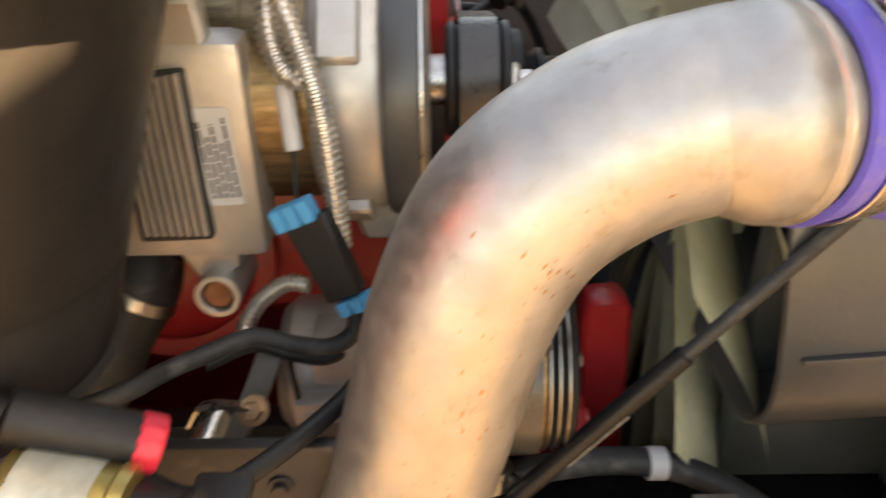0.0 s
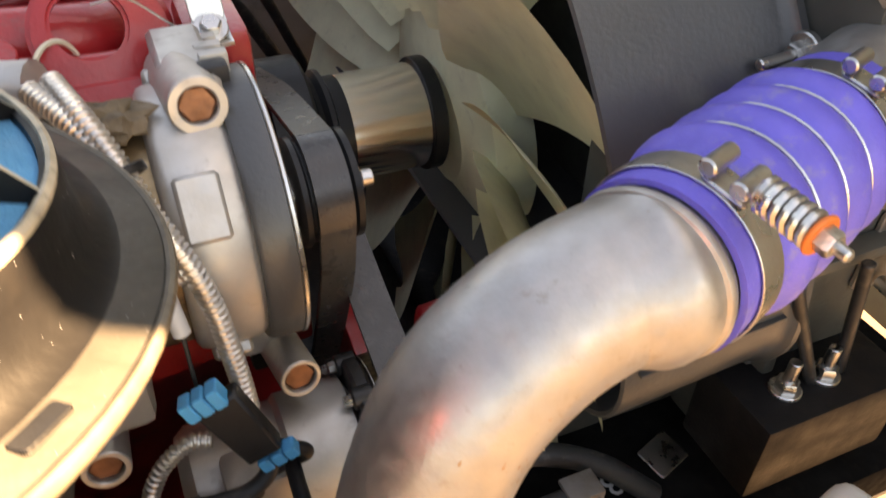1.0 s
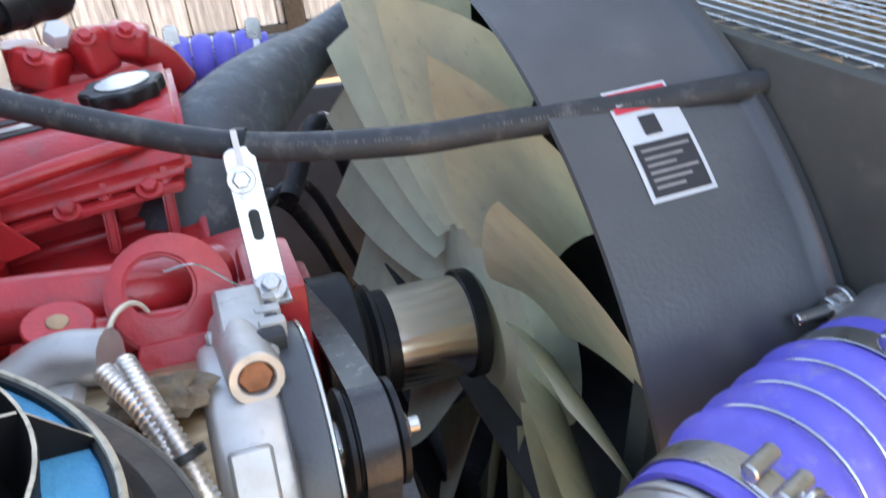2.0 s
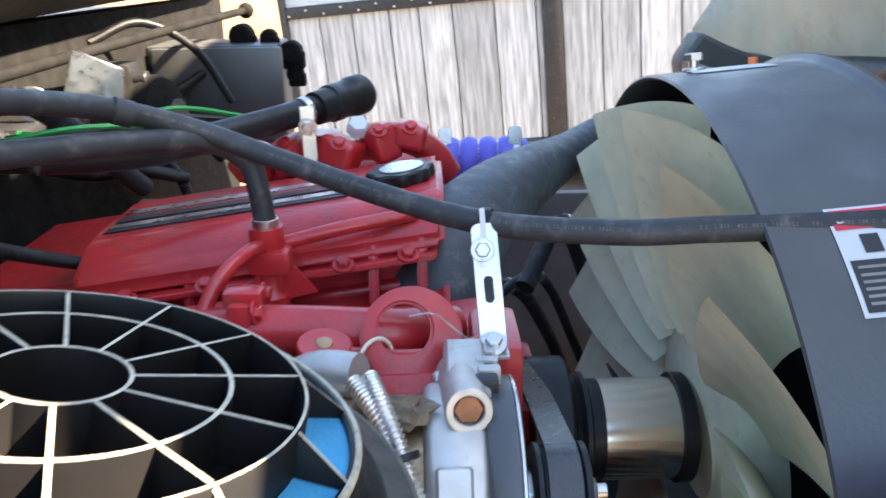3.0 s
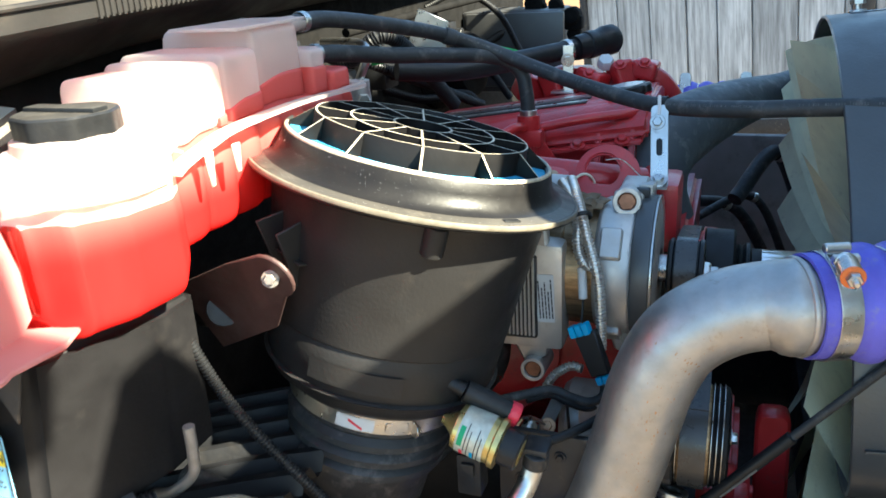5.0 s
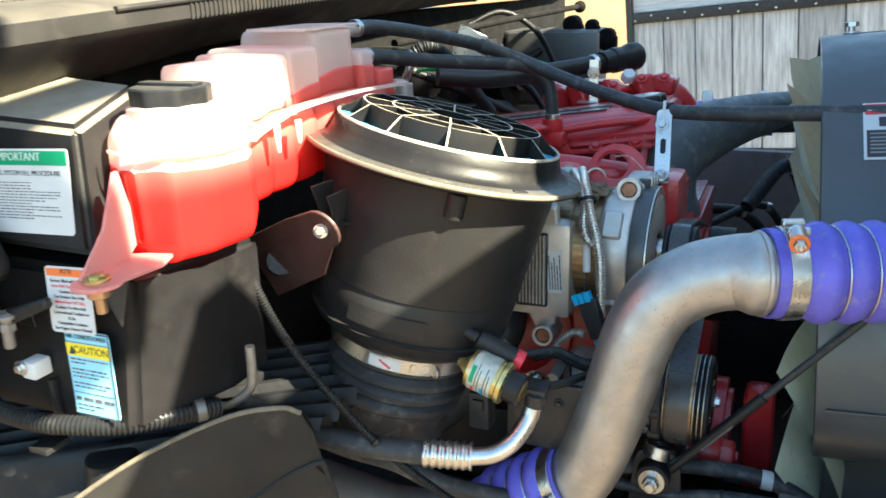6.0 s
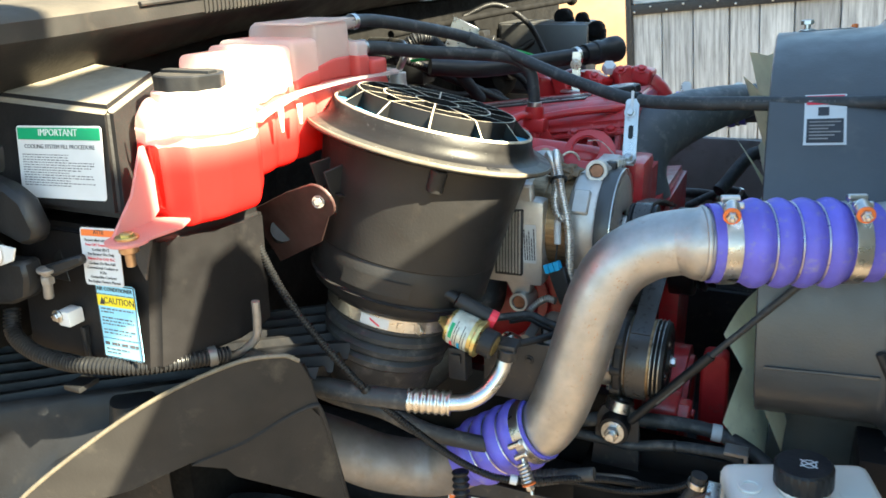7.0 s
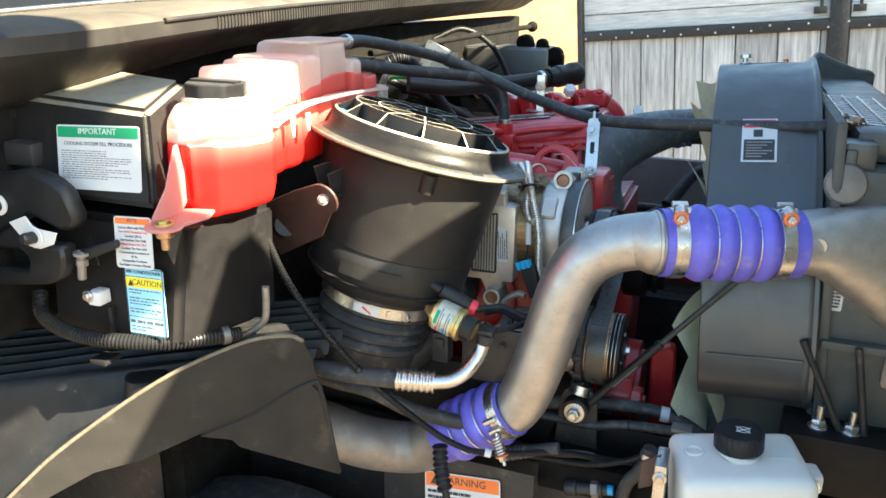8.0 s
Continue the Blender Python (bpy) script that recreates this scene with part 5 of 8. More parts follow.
def engine_fan():
    t = thing("engine_fan", (0.22, FY, FZ), "large pale olive-cream engine fan inside the shroud", "fan")
    X = Vector((1, 0, 0))
    part("hub", revolve([(0, 0.286), (0.085, 0.286), (0.09, 0.290), (0.15, 0.292), (0.165, 0.298), (0.17, 0.31), (0.17, 0.35), (0, 0.35)], (0, FY, FZ), X, 56), M_CREAM, t)
    for k in range(17):
        a0 = 2 * math.pi * k / 17 + 0.18
        bm = bmesh.new()
        rows = []
        for i in range(11):
            f = i / 10
            r = 0.15 + (0.466 - 0.15) * f
            across = 0.085 + 0.14 * f
            lead, trail = 0.275 - 0.078 * f ** 0.8, 0.335 - 0.045 * f ** 0.8
            row = []
            for j in range(9):
                c = j / 8
                ang = a0 + (c - 0.5) * across / r + 0.12 * f * f
                x = lead + (trail - lead) * c + 0.010 * math.sin(math.pi * c)
                row.append(bm.verts.new((x, FY + r * math.cos(ang), FZ + r * math.sin(ang))))
            rows.append(row)
        for p, q in zip(rows, rows[1:]):
            for j in range(8):
                bm.faces.new((p[j], p[j + 1], q[j + 1], q[j]))
        bmesh.ops.solidify(bm, geom=bm.faces[:], thickness=0.005)
        part("blade", bm, M_CREAM, t)
    return t


fan = engine_fan()
SR = 0.505
# The fan and its shroud lean back with the engine: their axis rises towards the front.
LEAN = pose(0.2704, FY - 0.005, FZ + 0.017) @ pose(0, 0, 0, 0, -4.56, 0) @ pose(-0.249, -FY + 0.005, -FZ + 0.005)


def leaned(ob):
    ob.matrix_basis = LEAN @ ob.matrix_basis
    return ob




def spt(x, z_or_deg, lift=0.0):
    a = radians(z_or_deg)
    return Vector((x, FY - 0.005 + (SR + lift) * math.cos(a), FZ - 0.005 + (SR + lift) * math.sin(a)))


def fan_shroud():
    t = thing("fan_shroud", (0.34, FY, 0.93), "round-topped grey plastic fan shroud with a danger sticker", "fan shroud")
    o = (0, FY - 0.005, FZ - 0.005)
    def wall(grow):
        r, low, f = SR + grow, 1.272 - grow, 0.10 + grow
        cz = low + f
        cy = math.sqrt((r - f) ** 2 - (cz - o[2]) ** 2)
        a0 = math.atan2(cz - o[2], cy)
        arc = [a0 + (math.pi - 2 * a0) * k / 80 for k in range(81)]
        side = [(o[1] + r * math.cos(a), o[2] + r * math.sin(a)) for a in arc]
        bend = [math.pi - a0 + (math.pi / 2 + a0) * k / 8 for k in range(1, 9)]
        left = [(o[1] - cy + f * math.cos(a), cz + f * math.sin(a)) for a in bend]
        right = [(2 * o[1] - y, z) for y, z in left[::-1]]
        return [Vector((0, y, z)) for y, z in side + left + right]

    bm = bmesh.new()
    sect = [(-0.006, 0.25), (-0.003, 0.247), (0, 0.249), (0, 0.418), (0.004, 0.428), (0.009, 0.431), (0.009, 0.438), (-0.006, 0.443)]
    rings = [[bm.verts.new(p + Vector((x, 0, 0))) for p in wall(g)] for g, x in sect]
    for a, b in zip(rings, rings[1:] + rings[:1]):
        for k in range(len(a)):
            n = (k + 1) % len(a)
            bm.faces.new((a[k], a[n], b[n], b[k]))
    part("hoop", bm, M_SHROUD, t, "round-topped hoop with a flat rounded foot")
    part("crease", box(0.262, 0.42, o[1] - SR - 0.004, o[1] - SR + 0.002, 1.388, 1.393, 0.0015), M_SHROUD, t, "moulded crease line")
    for d in (148.5, 60):
        b = part("stud", rod(spt(0.44, d, 0.012), spt(0.382, d, 0.012), 0.005), M_STEEL, t)
        part("nut", joined(hexhead(spt(0.424, d, 0.012), (-1, 0, 0), 0.010, 0.011), rod(spt(0.431, d, 0.012), spt(0.424, d, 0.012), 0.0165)), M_STEEL, b)
    tb = part("top_bolt", rod(spt(0.30, 83, -0.004), spt(0.30, 83, 0.014), 0.006), M_STEEL, t)
    part("top_nut", joined(hexhead(spt(0.30, 83, 0.013), (0, 0.12, 1), 0.012, 0.009), rod(spt(0.30, 83, 0.0), spt(0.30, 83, 0.004), 0.014)), M_STEEL, tb)
    part("orange_plug", rod(spt(0.385, 80, -0.002), spt(0.385, 80, 0.01), 0.006), M_ORANGE, t, "small orange plug")
    mount = box(0.443, 0.46, FY - 0.49, FY + 0.56, 0.86, 1.80, 0.006)
    part("backplate", mount, M_RADIATOR, t)
    return t


leaned(fan)
leaned(fan_shroud())


def bent_patch(x0, x1, d0, d1, lift, n=8):
    bm = bmesh.new()
    vs = [[bm.verts.new(spt(x, d0 + (d1 - d0) * k / n, lift)) for x in (x0, x1)] for k in range(n + 1)]
    for p, q in zip(vs, vs[1:]):
        bm.faces.new((p[0], p[1], q[1], q[0]))
    bmesh.ops.solidify(bm, geom=bm.faces[:], thickness=0.0006)
    return bm


def danger_label():
    t = thing("danger_label", spt(0.333, 129.3), "white danger sticker with red header on the shroud", "label")
    part("backing", bent_patch(0.302, 0.363, 123.2, 135.2, 0.0012), M_WHITE, t)
    part("header", bent_patch(0.305, 0.360, 123.56, 125.93, 0.002), M_REDLABEL, t)
    part("text_panel", bent_patch(0.306, 0.359, 129.38, 134.75, 0.002), M_INK, t, "dark panel of small print")
    for k, d in enumerate((130.02, 130.84, 131.56, 132.29, 133.02, 133.75)):
        part("print_line", bent_patch(0.310, 0.355 - 0.009 * (k % 3), d, d + 0.3, 0.0027, 1), M_DUSTY, t)
    up = (spt(0, 124.29) - spt(0, 125.2)).normalized()
    part("header_word", lettering("DANGER", spt(0.3325, 124.79, 0.0032), (1, 0, 0), up, 0.0125, 0.0004), M_WHITE, t)
    part("hand_symbol", bent_patch(0.322, 0.338, 126.56, 128.65, 0.002, 2), M_INK, t)
    return t


leaned(danger_label())
leaned(solo("blank_label", bent_patch(0.285, 0.385, 79, 88.5, 0.0012), M_WHITE, spt(0.33, 84), "plain white sticker on top of the shroud", "label"))


def radiator():
    t = thing("radiator", (0.53, FY, 0.8), "black radiator with finned core behind the shroud", "radiator")
    part("core", box(0.50, 0.58, 0.48, 1.45, 0.9, 1.79, 0.004), M_FRAME, t)
    part("side_tank", box(0.462, 0.61, 0.385, 0.48, 0.86, 1.76, 0.014), M_RADIATOR, t, "dark side tank")
    part("far_tank", plate([(0.452, 0.86), (0.61, 0.86), (0.62, 1.835), (0.574, 1.84), (0.517, 1.862), (0.471, 1.884), (0.437, 1.828), (0.45, 1.775)], (0, 1.52, 0), (1, 0, 0), (0, 0, 1), 0.08, 0.008), M_RADIATOR, t, "dark olive-grey far side tank with a slanting shoulder")
    part("top_tank", box(0.47, 0.6, 0.45, 1.45, 1.76, 1.815, 0.015), M_SHROUD, t)
    part("side_plate", box(0.30, 0.465, 0.47, 0.50, 0.95, 1.60, 0.004), M_RADIATOR, t)
    part("disc", revolve([(0, 0), (0.03, 0), (0.034, 0.003), (0.03, 0.008), (0, 0.012)], (0.458, 0.384, 1.735), (0.1, -1, 0.25), 28), M_PIPEDULL, t, "large round washer")
    for x, z in ((0.50, 1.64),):
        part("side_bolt", bolt((x, 0.384, z), (0, -1, 0), 0.012, 0.014), M_STEEL, t)
    part("ledge", box(0.425, 0.62, 0.305, 0.41, 1.20, 1.310, 0.006), M_CASE, t)
    for x in (0.478, 0.53):
        part("ledge_stud", joined(rod((x, 0.345, 1.309), (x, 0.345, 1.352), 0.0065), hexhead((x, 0.345, 1.313), (0, 0, 1), 0.0125, 0.013), rod((x, 0.345, 1.309), (x, 0.345, 1.314), 0.017)), M_STEEL, t)
    for x0, x1 in ((0.515, 0.432), (0.552, 0.518)):
        part("stay", rod((x0, 0.345, 1.305), (x1, 0.346, 1.468), 0.0065), M_FRAME, t)
    part("side_rail", box(0.462, 0.66, 0.36, 0.384, 1.452, 1.466, 0.003), M_RADIATOR, t, "thin steel rail along the side tank")
    part("corner_cap", joined(box(0.45, 0.50, 0.40, 0.46, 1.74, 1.80, 0.006), box(0.452, 0.47, 0.392, 0.41, 1.70, 1.79, 0.004)), M_SHROUD, t)
    lb = part("bar_label", plate(rounded(0.028, 0.06, 0.002), (0.472, 0.3835, 1.545), (1, 0, 0), (0, 0, 1), 0.001, 0), M_WHITE, t, "white bar-code sticker")
    part("bar_lines", bars([(-0.011, 0.011, -0.024 + 0.006 * k) for k in range(8)], (0.472, 0.382, 1.545), (1, 0, 0), (0, 0, 1), 0.0035), M_INK, lb)
    return t


radiator()


def wire_guard():
    """A square-mesh guard lying over the cooler, ahead of the shroud."""
    t = thing("wire_guard", (0.6, 0.8, 1.82), "pale square wire mesh guard", "wire guard")
    for k in range(14):
        part("cross_wire", rod((0.46, 0.52 + 0.032 * k, 1.818), (0.86, 0.52 + 0.032 * k, 1.80), 0.0017, n=6, bev=0.0004), M_STEEL, t)
    for k in range(13):
        part("long_wire", rod((0.46 + 0.031 * k, 0.51, 1.8205 - 0.0014 * k), (0.46 + 0.031 * k, 0.95, 1.8205 - 0.0014 * k), 0.0017, n=6, bev=0.0004), M_STEEL, t)
    u = thing("hood_shackle", (0.60, 0.375, 1.43), "pale steel shackle on the side tank", "shackle")
    part("bow", tube([(0.585, 0.37, 1.475), (0.582, 0.345, 1.47), (0.583, 0.335, 1.44), (0.588, 0.345, 1.405), (0.592, 0.37, 1.40)], 0.008, n=12), M_STEEL, u)
    part("pin", rod((0.57, 0.352, 1.438), (0.61, 0.352, 1.438), 0.009), M_STEEL, u)
    part("plate", plate(rounded(0.05, 0.10, 0.008), (0.59, 0.3835, 1.438), (1, 0, 0), (0, 0, 1), 0.006), M_PIPEDULL, u)
    return t


wire_guard()


# ---- red engine ----
def sloped(x, z, y=0.0):
    """Height on the engine, which rises towards its front."""
    return Vector((x, y, z + 0.14 * (x + 0.25)))


def slab(x0, x1, outline, bev=0.012, seg=3):
    """A cast length of the engine: an outline in y and z, drawn out along the sloping crank line."""
    bm = bmesh.new()
    ends = [[bm.verts.new(sloped(x, z, y)) for y, z in outline] for x in (x0, x1)]
    bm.faces.new(ends[0][::-1])
    bm.faces.new(ends[1])
    n = len(outline)
    for k in range(n):
        bm.faces.new((ends[0][k], ends[0][(k + 1) % n], ends[1][(k + 1) % n], ends[1][k]))
    if bev:
        bmesh.ops.bevel(bm, geom=bm.edges[:], offset=bev, segments=seg, affect="EDGES")
    return bm


def engine():
    t = thing("engine", (-0.3, 0.98, 0.8), "dusty red-painted diesel engine", "engine")
    part("block", slab(-0.72, -0.02, [(0.78, 0.8), (1.22, 0.8), (1.22, 1.52), (0.76, 1.52)], 0.02), M_RED, t)
    part("head", slab(-0.70, -0.03, [(0.80, 1.52), (1.24, 1.52), (1.22, 1.665), (0.875, 1.665), (0.865, 1.60), (0.80, 1.59)], 0.010), M_RED, t)
    rc = part("rocker_cover", slab(-0.50, -0.035, [(0.828, 1.652), (1.16, 1.652), (1.13, 1.70), (1.06, 1.717), (0.895, 1.717), (0.842, 1.694), (0.826, 1.668)], 0.009), M_RED, t, "red rocker cover with dark stripes")
    for y, w, m in ((0.905, 0.012, M_FRAME), (0.922, 0.016, M_STEEL), (0.95, 0.02, M_FRAME), (0.985, 0.02, M_STEEL)):
        part("stripe", slab(-0.48, -0.16, [(y, 1.715), (y + w, 1.715), (y + w, 1.7195), (y, 1.7195)], 0), m, rc)
    part("side_ridge", tube([(-0.225, 0.812, 1.702), (-0.158, 0.822, 1.715), (-0.087, 0.842, 1.722), (-0.06, 0.86, 1.722)], 0.009, n=12), M_RED, rc)
    part("lower_lip", slab(-0.49, -0.045, [(0.815, 1.645), (0.87, 1.645), (0.87, 1.655), (0.817, 1.655)], 0.003), M_RED, rc)
    for x in (-0.36, -0.27, -0.13, -0.07):
        part("cover_rib", slab(x, x + 0.012, [(0.808, 1.60), (0.86, 1.60), (0.86, 1.69), (0.836, 1.686)], 0.003), M_RED, rc)
    for x in (-0.43, -0.33, -0.16, -0.08):
        part("cover_bolt", bolt(sloped(x, 1.655, 0.822), (0, -0.4, 0.9), 0.009), M_RED, rc)
    cap = [((0.047 if k % 4 < 2 else 0.042) * math.cos(2 * math.pi * k / 32), (0.047 if k % 4 < 2 else 0.042) * math.sin(2 * math.pi * k / 32)) for k in range(32)]
    cp = part("filler_cap", plate(cap, sloped(-0.09, 1.716, 0.95), (1, 0, 0.14), (0, 1, 0), 0.018, 0.003), M_BLACK, t, "black fluted oil filler cap")
    part("cap_face", ring(sloped(-0.09, 1.734, 0.95), (-0.14, 0, 1), 0.0, 0.03, 0.002, 24), M_STEEL, cp)
    # breather neck and nearer castings
    nk = part("breather_neck", joined(revolve([(0, 0), (0.022, 0), (0.024, 0.01), (0.018, 0.02), (0.016, 0.06), (0.021, 0.07), (0.02, 0.095), (0, 0.095)], (-0.245, 0.80, 1.632), (0, 0, 1), 24), box(-0.266, -0.217, 0.778, 0.822, 1.672, 1.702, 0.006), box(-0.262, -0.254, 0.785, 0.83, 1.60, 1.675, 0.003), box(-0.236, -0.228, 0.785, 0.83, 1.60, 1.675, 0.003)), M_RED, t)
    part("neck_web", plate([(0, 0), (0.045, 0.0), (0.014, 0.055), (0, 0.06)], (-0.235, 0.80, 1.635), (0.9, 0.3, 0.1), (0, 0, 1), 0.01), M_RED, t)
    mf = part("manifold_pipe", tube([(-0.36, 0.70, 1.63), (-0.27, 0.665, 1.655), (-0.2, 0.66, 1.658), (-0.1, 0.665, 1.65), (-0.03, 0.70, 1.635)], 0.028, n=24), M_RED, t)
    part("manifold_flange", joined(box(-0.258, -0.232, 0.636, 0.70, 1.612, 1.698, 0.008), box(-0.262, -0.222, 0.645, 0.67, 1.69, 1.708, 0.006), box(-0.262, -0.226, 0.628, 0.65, 1.60, 1.63, 0.006)), M_RED, mf)
    for y, z in ((0.643, 1.688), (0.69, 1.688), (0.645, 1.62)):
        part("flange_bolt", bolt((-0.231, y, z), (1, 0, 0), 0.008), M_RED, mf)
    part("side_casting", slab(-0.52, -0.262, [(0.605, 1.42), (0.79, 1.42), (0.77, 1.655), (0.70, 1.664), (0.612, 1.655)], 0.010), M_RED, t)
    part("casting_tube", tube([(-0.25, 0.782, 1.708), (-0.258, 0.74, 1.714), (-0.278, 0.70, 1.700), (-0.292, 0.675, 1.672), (-0.308, 0.652, 1.635)], 0.0085, n=12), M_RED, t)
    # alternator carrier
    part("carrier_arm", tube([(-0.16, 0.60, 1.655), (-0.12, 0.61, 1.645), (-0.06, 0.615, 1.64), (0.0, 0.615, 1.655)], 0.017, n=14), M_RED, t)
    lg = part("carrier_ear", joined(rod((-0.16, 0.60, 1.63), (-0.155, 0.592, 1.678), 0.026), box(-0.18, -0.13, 0.60, 0.67, 1.60, 1.655, 0.008)), M_RED, t)
    part("ear_hole", rod((-0.1553, 0.5925, 1.677), (-0.155, 0.592, 1.6795), 0.0085), M_RUST, lg)
    part("carrier_post", box(-0.015, 0.035, 0.60, 0.70, 1.555, 1.665, 0.010), M_RED, t)
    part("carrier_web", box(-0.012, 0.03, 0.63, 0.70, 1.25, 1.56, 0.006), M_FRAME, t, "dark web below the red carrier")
    part("carrier_back", slab(-0.22, 0.03, [(0.63, 1.25), (0.80, 1.25), (0.80, 1.60), (0.66, 1.60)], 0.012), M_RED, t)
    part("front_cover", slab(-0.03, 0.05, [(0.62, 0.95), (1.2, 0.95), (1.15, 1.5), (0.75, 1.5)], 0.015), M_RED, t)
    part("fan_support", box(0.05, 0.095, 0.80, 1.0, 1.1, 1.47, 0.012), M_RED, t)
    part("front_arm", plate([(0.012, -0.12), (0.062, -0.12), (0.055, 0.1), (0.05, 0.205), (0.04, 0.215), (0.004, 0.212), (0.0, 0.19)], (0.170, 0.60, 1.10), (1, 0, 0), (0, 0.03, 1), 0.04, 0.005), M_RED, t)
    for x, y, z in ((-0.35, 0.603, 1.53), (-0.45, 0.605, 1.60), (-0.30, 0.602, 1.45)):
        part("side_bolt", bolt((x, y, z), (0, -1, 0), 0.011), M_RED, t)
    hub = part("crank_hub", joined(rod((0.10, 0.66, 1.16), (0.14, 0.66, 1.16), 0.11, n=36), ring((0.138, 0.66, 1.16), (1, 0, 0), 0.05, 0.09, 0.012)), M_RED, t, "red crank pulley")
    bs = part("red_boss", joined(revolve([(0, -0.05), (0.037, -0.05), (0.037, 0.0), (0.034, 0.004), (0, 0.004)], (0.14, 0.505, 1.214), (1, 0, 0), 32), hexhead((0.144, 0.505, 1.214), (1, 0, 0), 0.026, 0.022)), M_RED, t, "red pulley boss with a large hex nut")
    part("boss_stud", rod((0.166, 0.505, 1.214), (0.172, 0.505, 1.214), 0.010), M_RED, bs)
    for k, (x, y, z, sx, sz) in enumerate(((-0.33, 1.15, 1.72, 0.03, 0.03), (-0.27, 1.13, 1.735, 0.022, 0.028), (-0.19, 1.14, 1.735, 0.03, 0.024), (-0.13, 1.16, 1.745, 0.022, 0.03), (-0.08, 1.17, 1.755, 0.026, 0.02))):
        part("casting_lug", turned(box(-sx, sx, -0.03, 0.03, -sz, sz, 0.010, 3), Matrix.Translation((x, y, z)) @ Matrix.Rotation(0.5 * math.sin(3 * k + 1), 4, "Y") @ Matrix.Rotation(0.6 * math.cos(2 * k), 4, "Z")), M_RED, t)
        part("lug_bolt", bolt((x, y - 0.025, z + sz * 0.8), (0.1, -0.6, 0.8), 0.009), M_RED, t)
    part("far_casting", joined(box(-0.32, -0.12, 1.14, 1.26, 1.64, 1.725, 0.02), tube([(-0.15, 1.17, 1.745), (-0.10, 1.18, 1.75), (-0.05, 1.19, 1.725), (-0.02, 1.20, 1.68)], 0.024, n=14), rod((-0.22, 1.18, 1.72), (-0.22, 1.18, 1.76), 0.03)), M_RED, t)
    return t


engine()


def lifting_eye():
    o = Vector((-0.074, 0.616, 1.670))
    t = thing("lifting_eye", o - Vector((0, 0, 0.05)), "flat red steel lifting eye with a nylon tie", "lifting eye")
    ax = Vector((0.12, -0.84, 0.53))
    eu, ev, ew = frame_of(ax)
    loops = []
    bm = bmesh.new()
    for h in (-0.006, 0.007):
        for r, sx, sz in ((0.050, 0, 0), (0.0255, -0.007, 0.008)):
            c = o + ew * h + Vector((sx, 0, sz))
            loops.append([bm.verts.new(c + r * (math.cos(2 * math.pi * k / 48) * eu + math.sin(2 * math.pi * k / 48) * ev)) for k in range(48)])
    for a, b in ((0, 1), (2, 3), (0, 2), (1, 3)):
        for k in range(48):
            bm.faces.new((loops[a][k], loops[a][(k + 1) % 48], loops[b][(k + 1) % 48], loops[b][k]))
    bmesh.ops.recalc_face_normals(bm, faces=bm.faces)
    bmesh.ops.bevel(bm, geom=[e for e in bm.edges if e.calc_face_angle(0) > 0.8], offset=0.003, segments=2, affect="EDGES")
    part("eye", bm, M_RED, t)
    part("tang", plate([(-0.045, -0.09), (0.06, -0.09), (0.052, -0.02), (0.03, -0.035), (-0.03, -0.035)], o, (1, 0, 0), (0, 0.53, 0.84), 0.012, 0.002), M_RED, t)
    u, v, w = frame_of((0.6, -0.5, 0.1))
    c = Vector((-0.108, 0.598, 1.652))
    part("nylon_tie", tube([c + 0.024 * (math.cos(a) * u + math.sin(a) * v) for a in [2 * math.pi * k / 16 for k in range(17)]], 0.0022, n=6), M_TIE, t, "pale nylon tie loop")
    part("twist_wire", tube([(-0.075, 0.60, 1.70), (-0.05, 0.602, 1.70), (-0.02, 0.60, 1.675), (0.0, 0.60, 1.67)], 0.0009, n=5), M_STEEL, t)
    return t


lifting_eye()


def hose_bracket():
    t = thing("hose_bracket", (0.004, 0.6, 1.66), "slotted zinc-plated strap bracket holding the hose", "bracket")
    a, b = Vector((0.004, 0.606, 1.68)), Vector((-0.003, 0.642, 1.767))
    d = (b - a).normalized()
    u = Vector((1, 0.05, 0.05)).normalized()
    L = (b - a).length
    outer = rounded(0.026, L + 0.018, 0.008)
    p = part("strap", plate([(x, y + L / 2) for x, y in outer], a, u, d, 0.003, 0.0006), M_STEEL, t)
    # Black inlay paints the shade within the strap's slot.
    part("slot", plate([(x, y + L * 0.42) for x, y in rounded(0.009, 0.026, 0.0042)], a + u.cross(d).normalized() * 0.003, u, d, 0.0008, 0), M_BLACK, p)
    part("foot", strip([a - d * 0.004, a - d * 0.012 - Vector((0, 0.006, 0.003)), a - d * 0.014 - Vector((0, 0.022, 0.003))], u, 0.026, 0.003), M_STEEL, p)
    part("upper_bolt", bolt(Vector((-0.004, 0.634, 1.752)), (0, -0.92, 0.38), 0.0075), M_STEEL, t)
    part("lower_bolt", bolt(a + Vector((0, -0.012, -0.008)), (0, -0.5, 0.86), 0.0085), M_STEEL, t)
    part("hose_loop", ring((-0.004, 0.66, 1.772), (1, -0.25, 0.02), 0.0125, 0.0145, 0.012, 24), M_BLACK, t)
    part("white_tab", plate(rounded(0.005, 0.03, 0.001), (-0.003, 0.642, 1.776), u, (0, 0.3, 1), 0.0015, 0), M_WHITE, t)
    return t


hose_bracket()


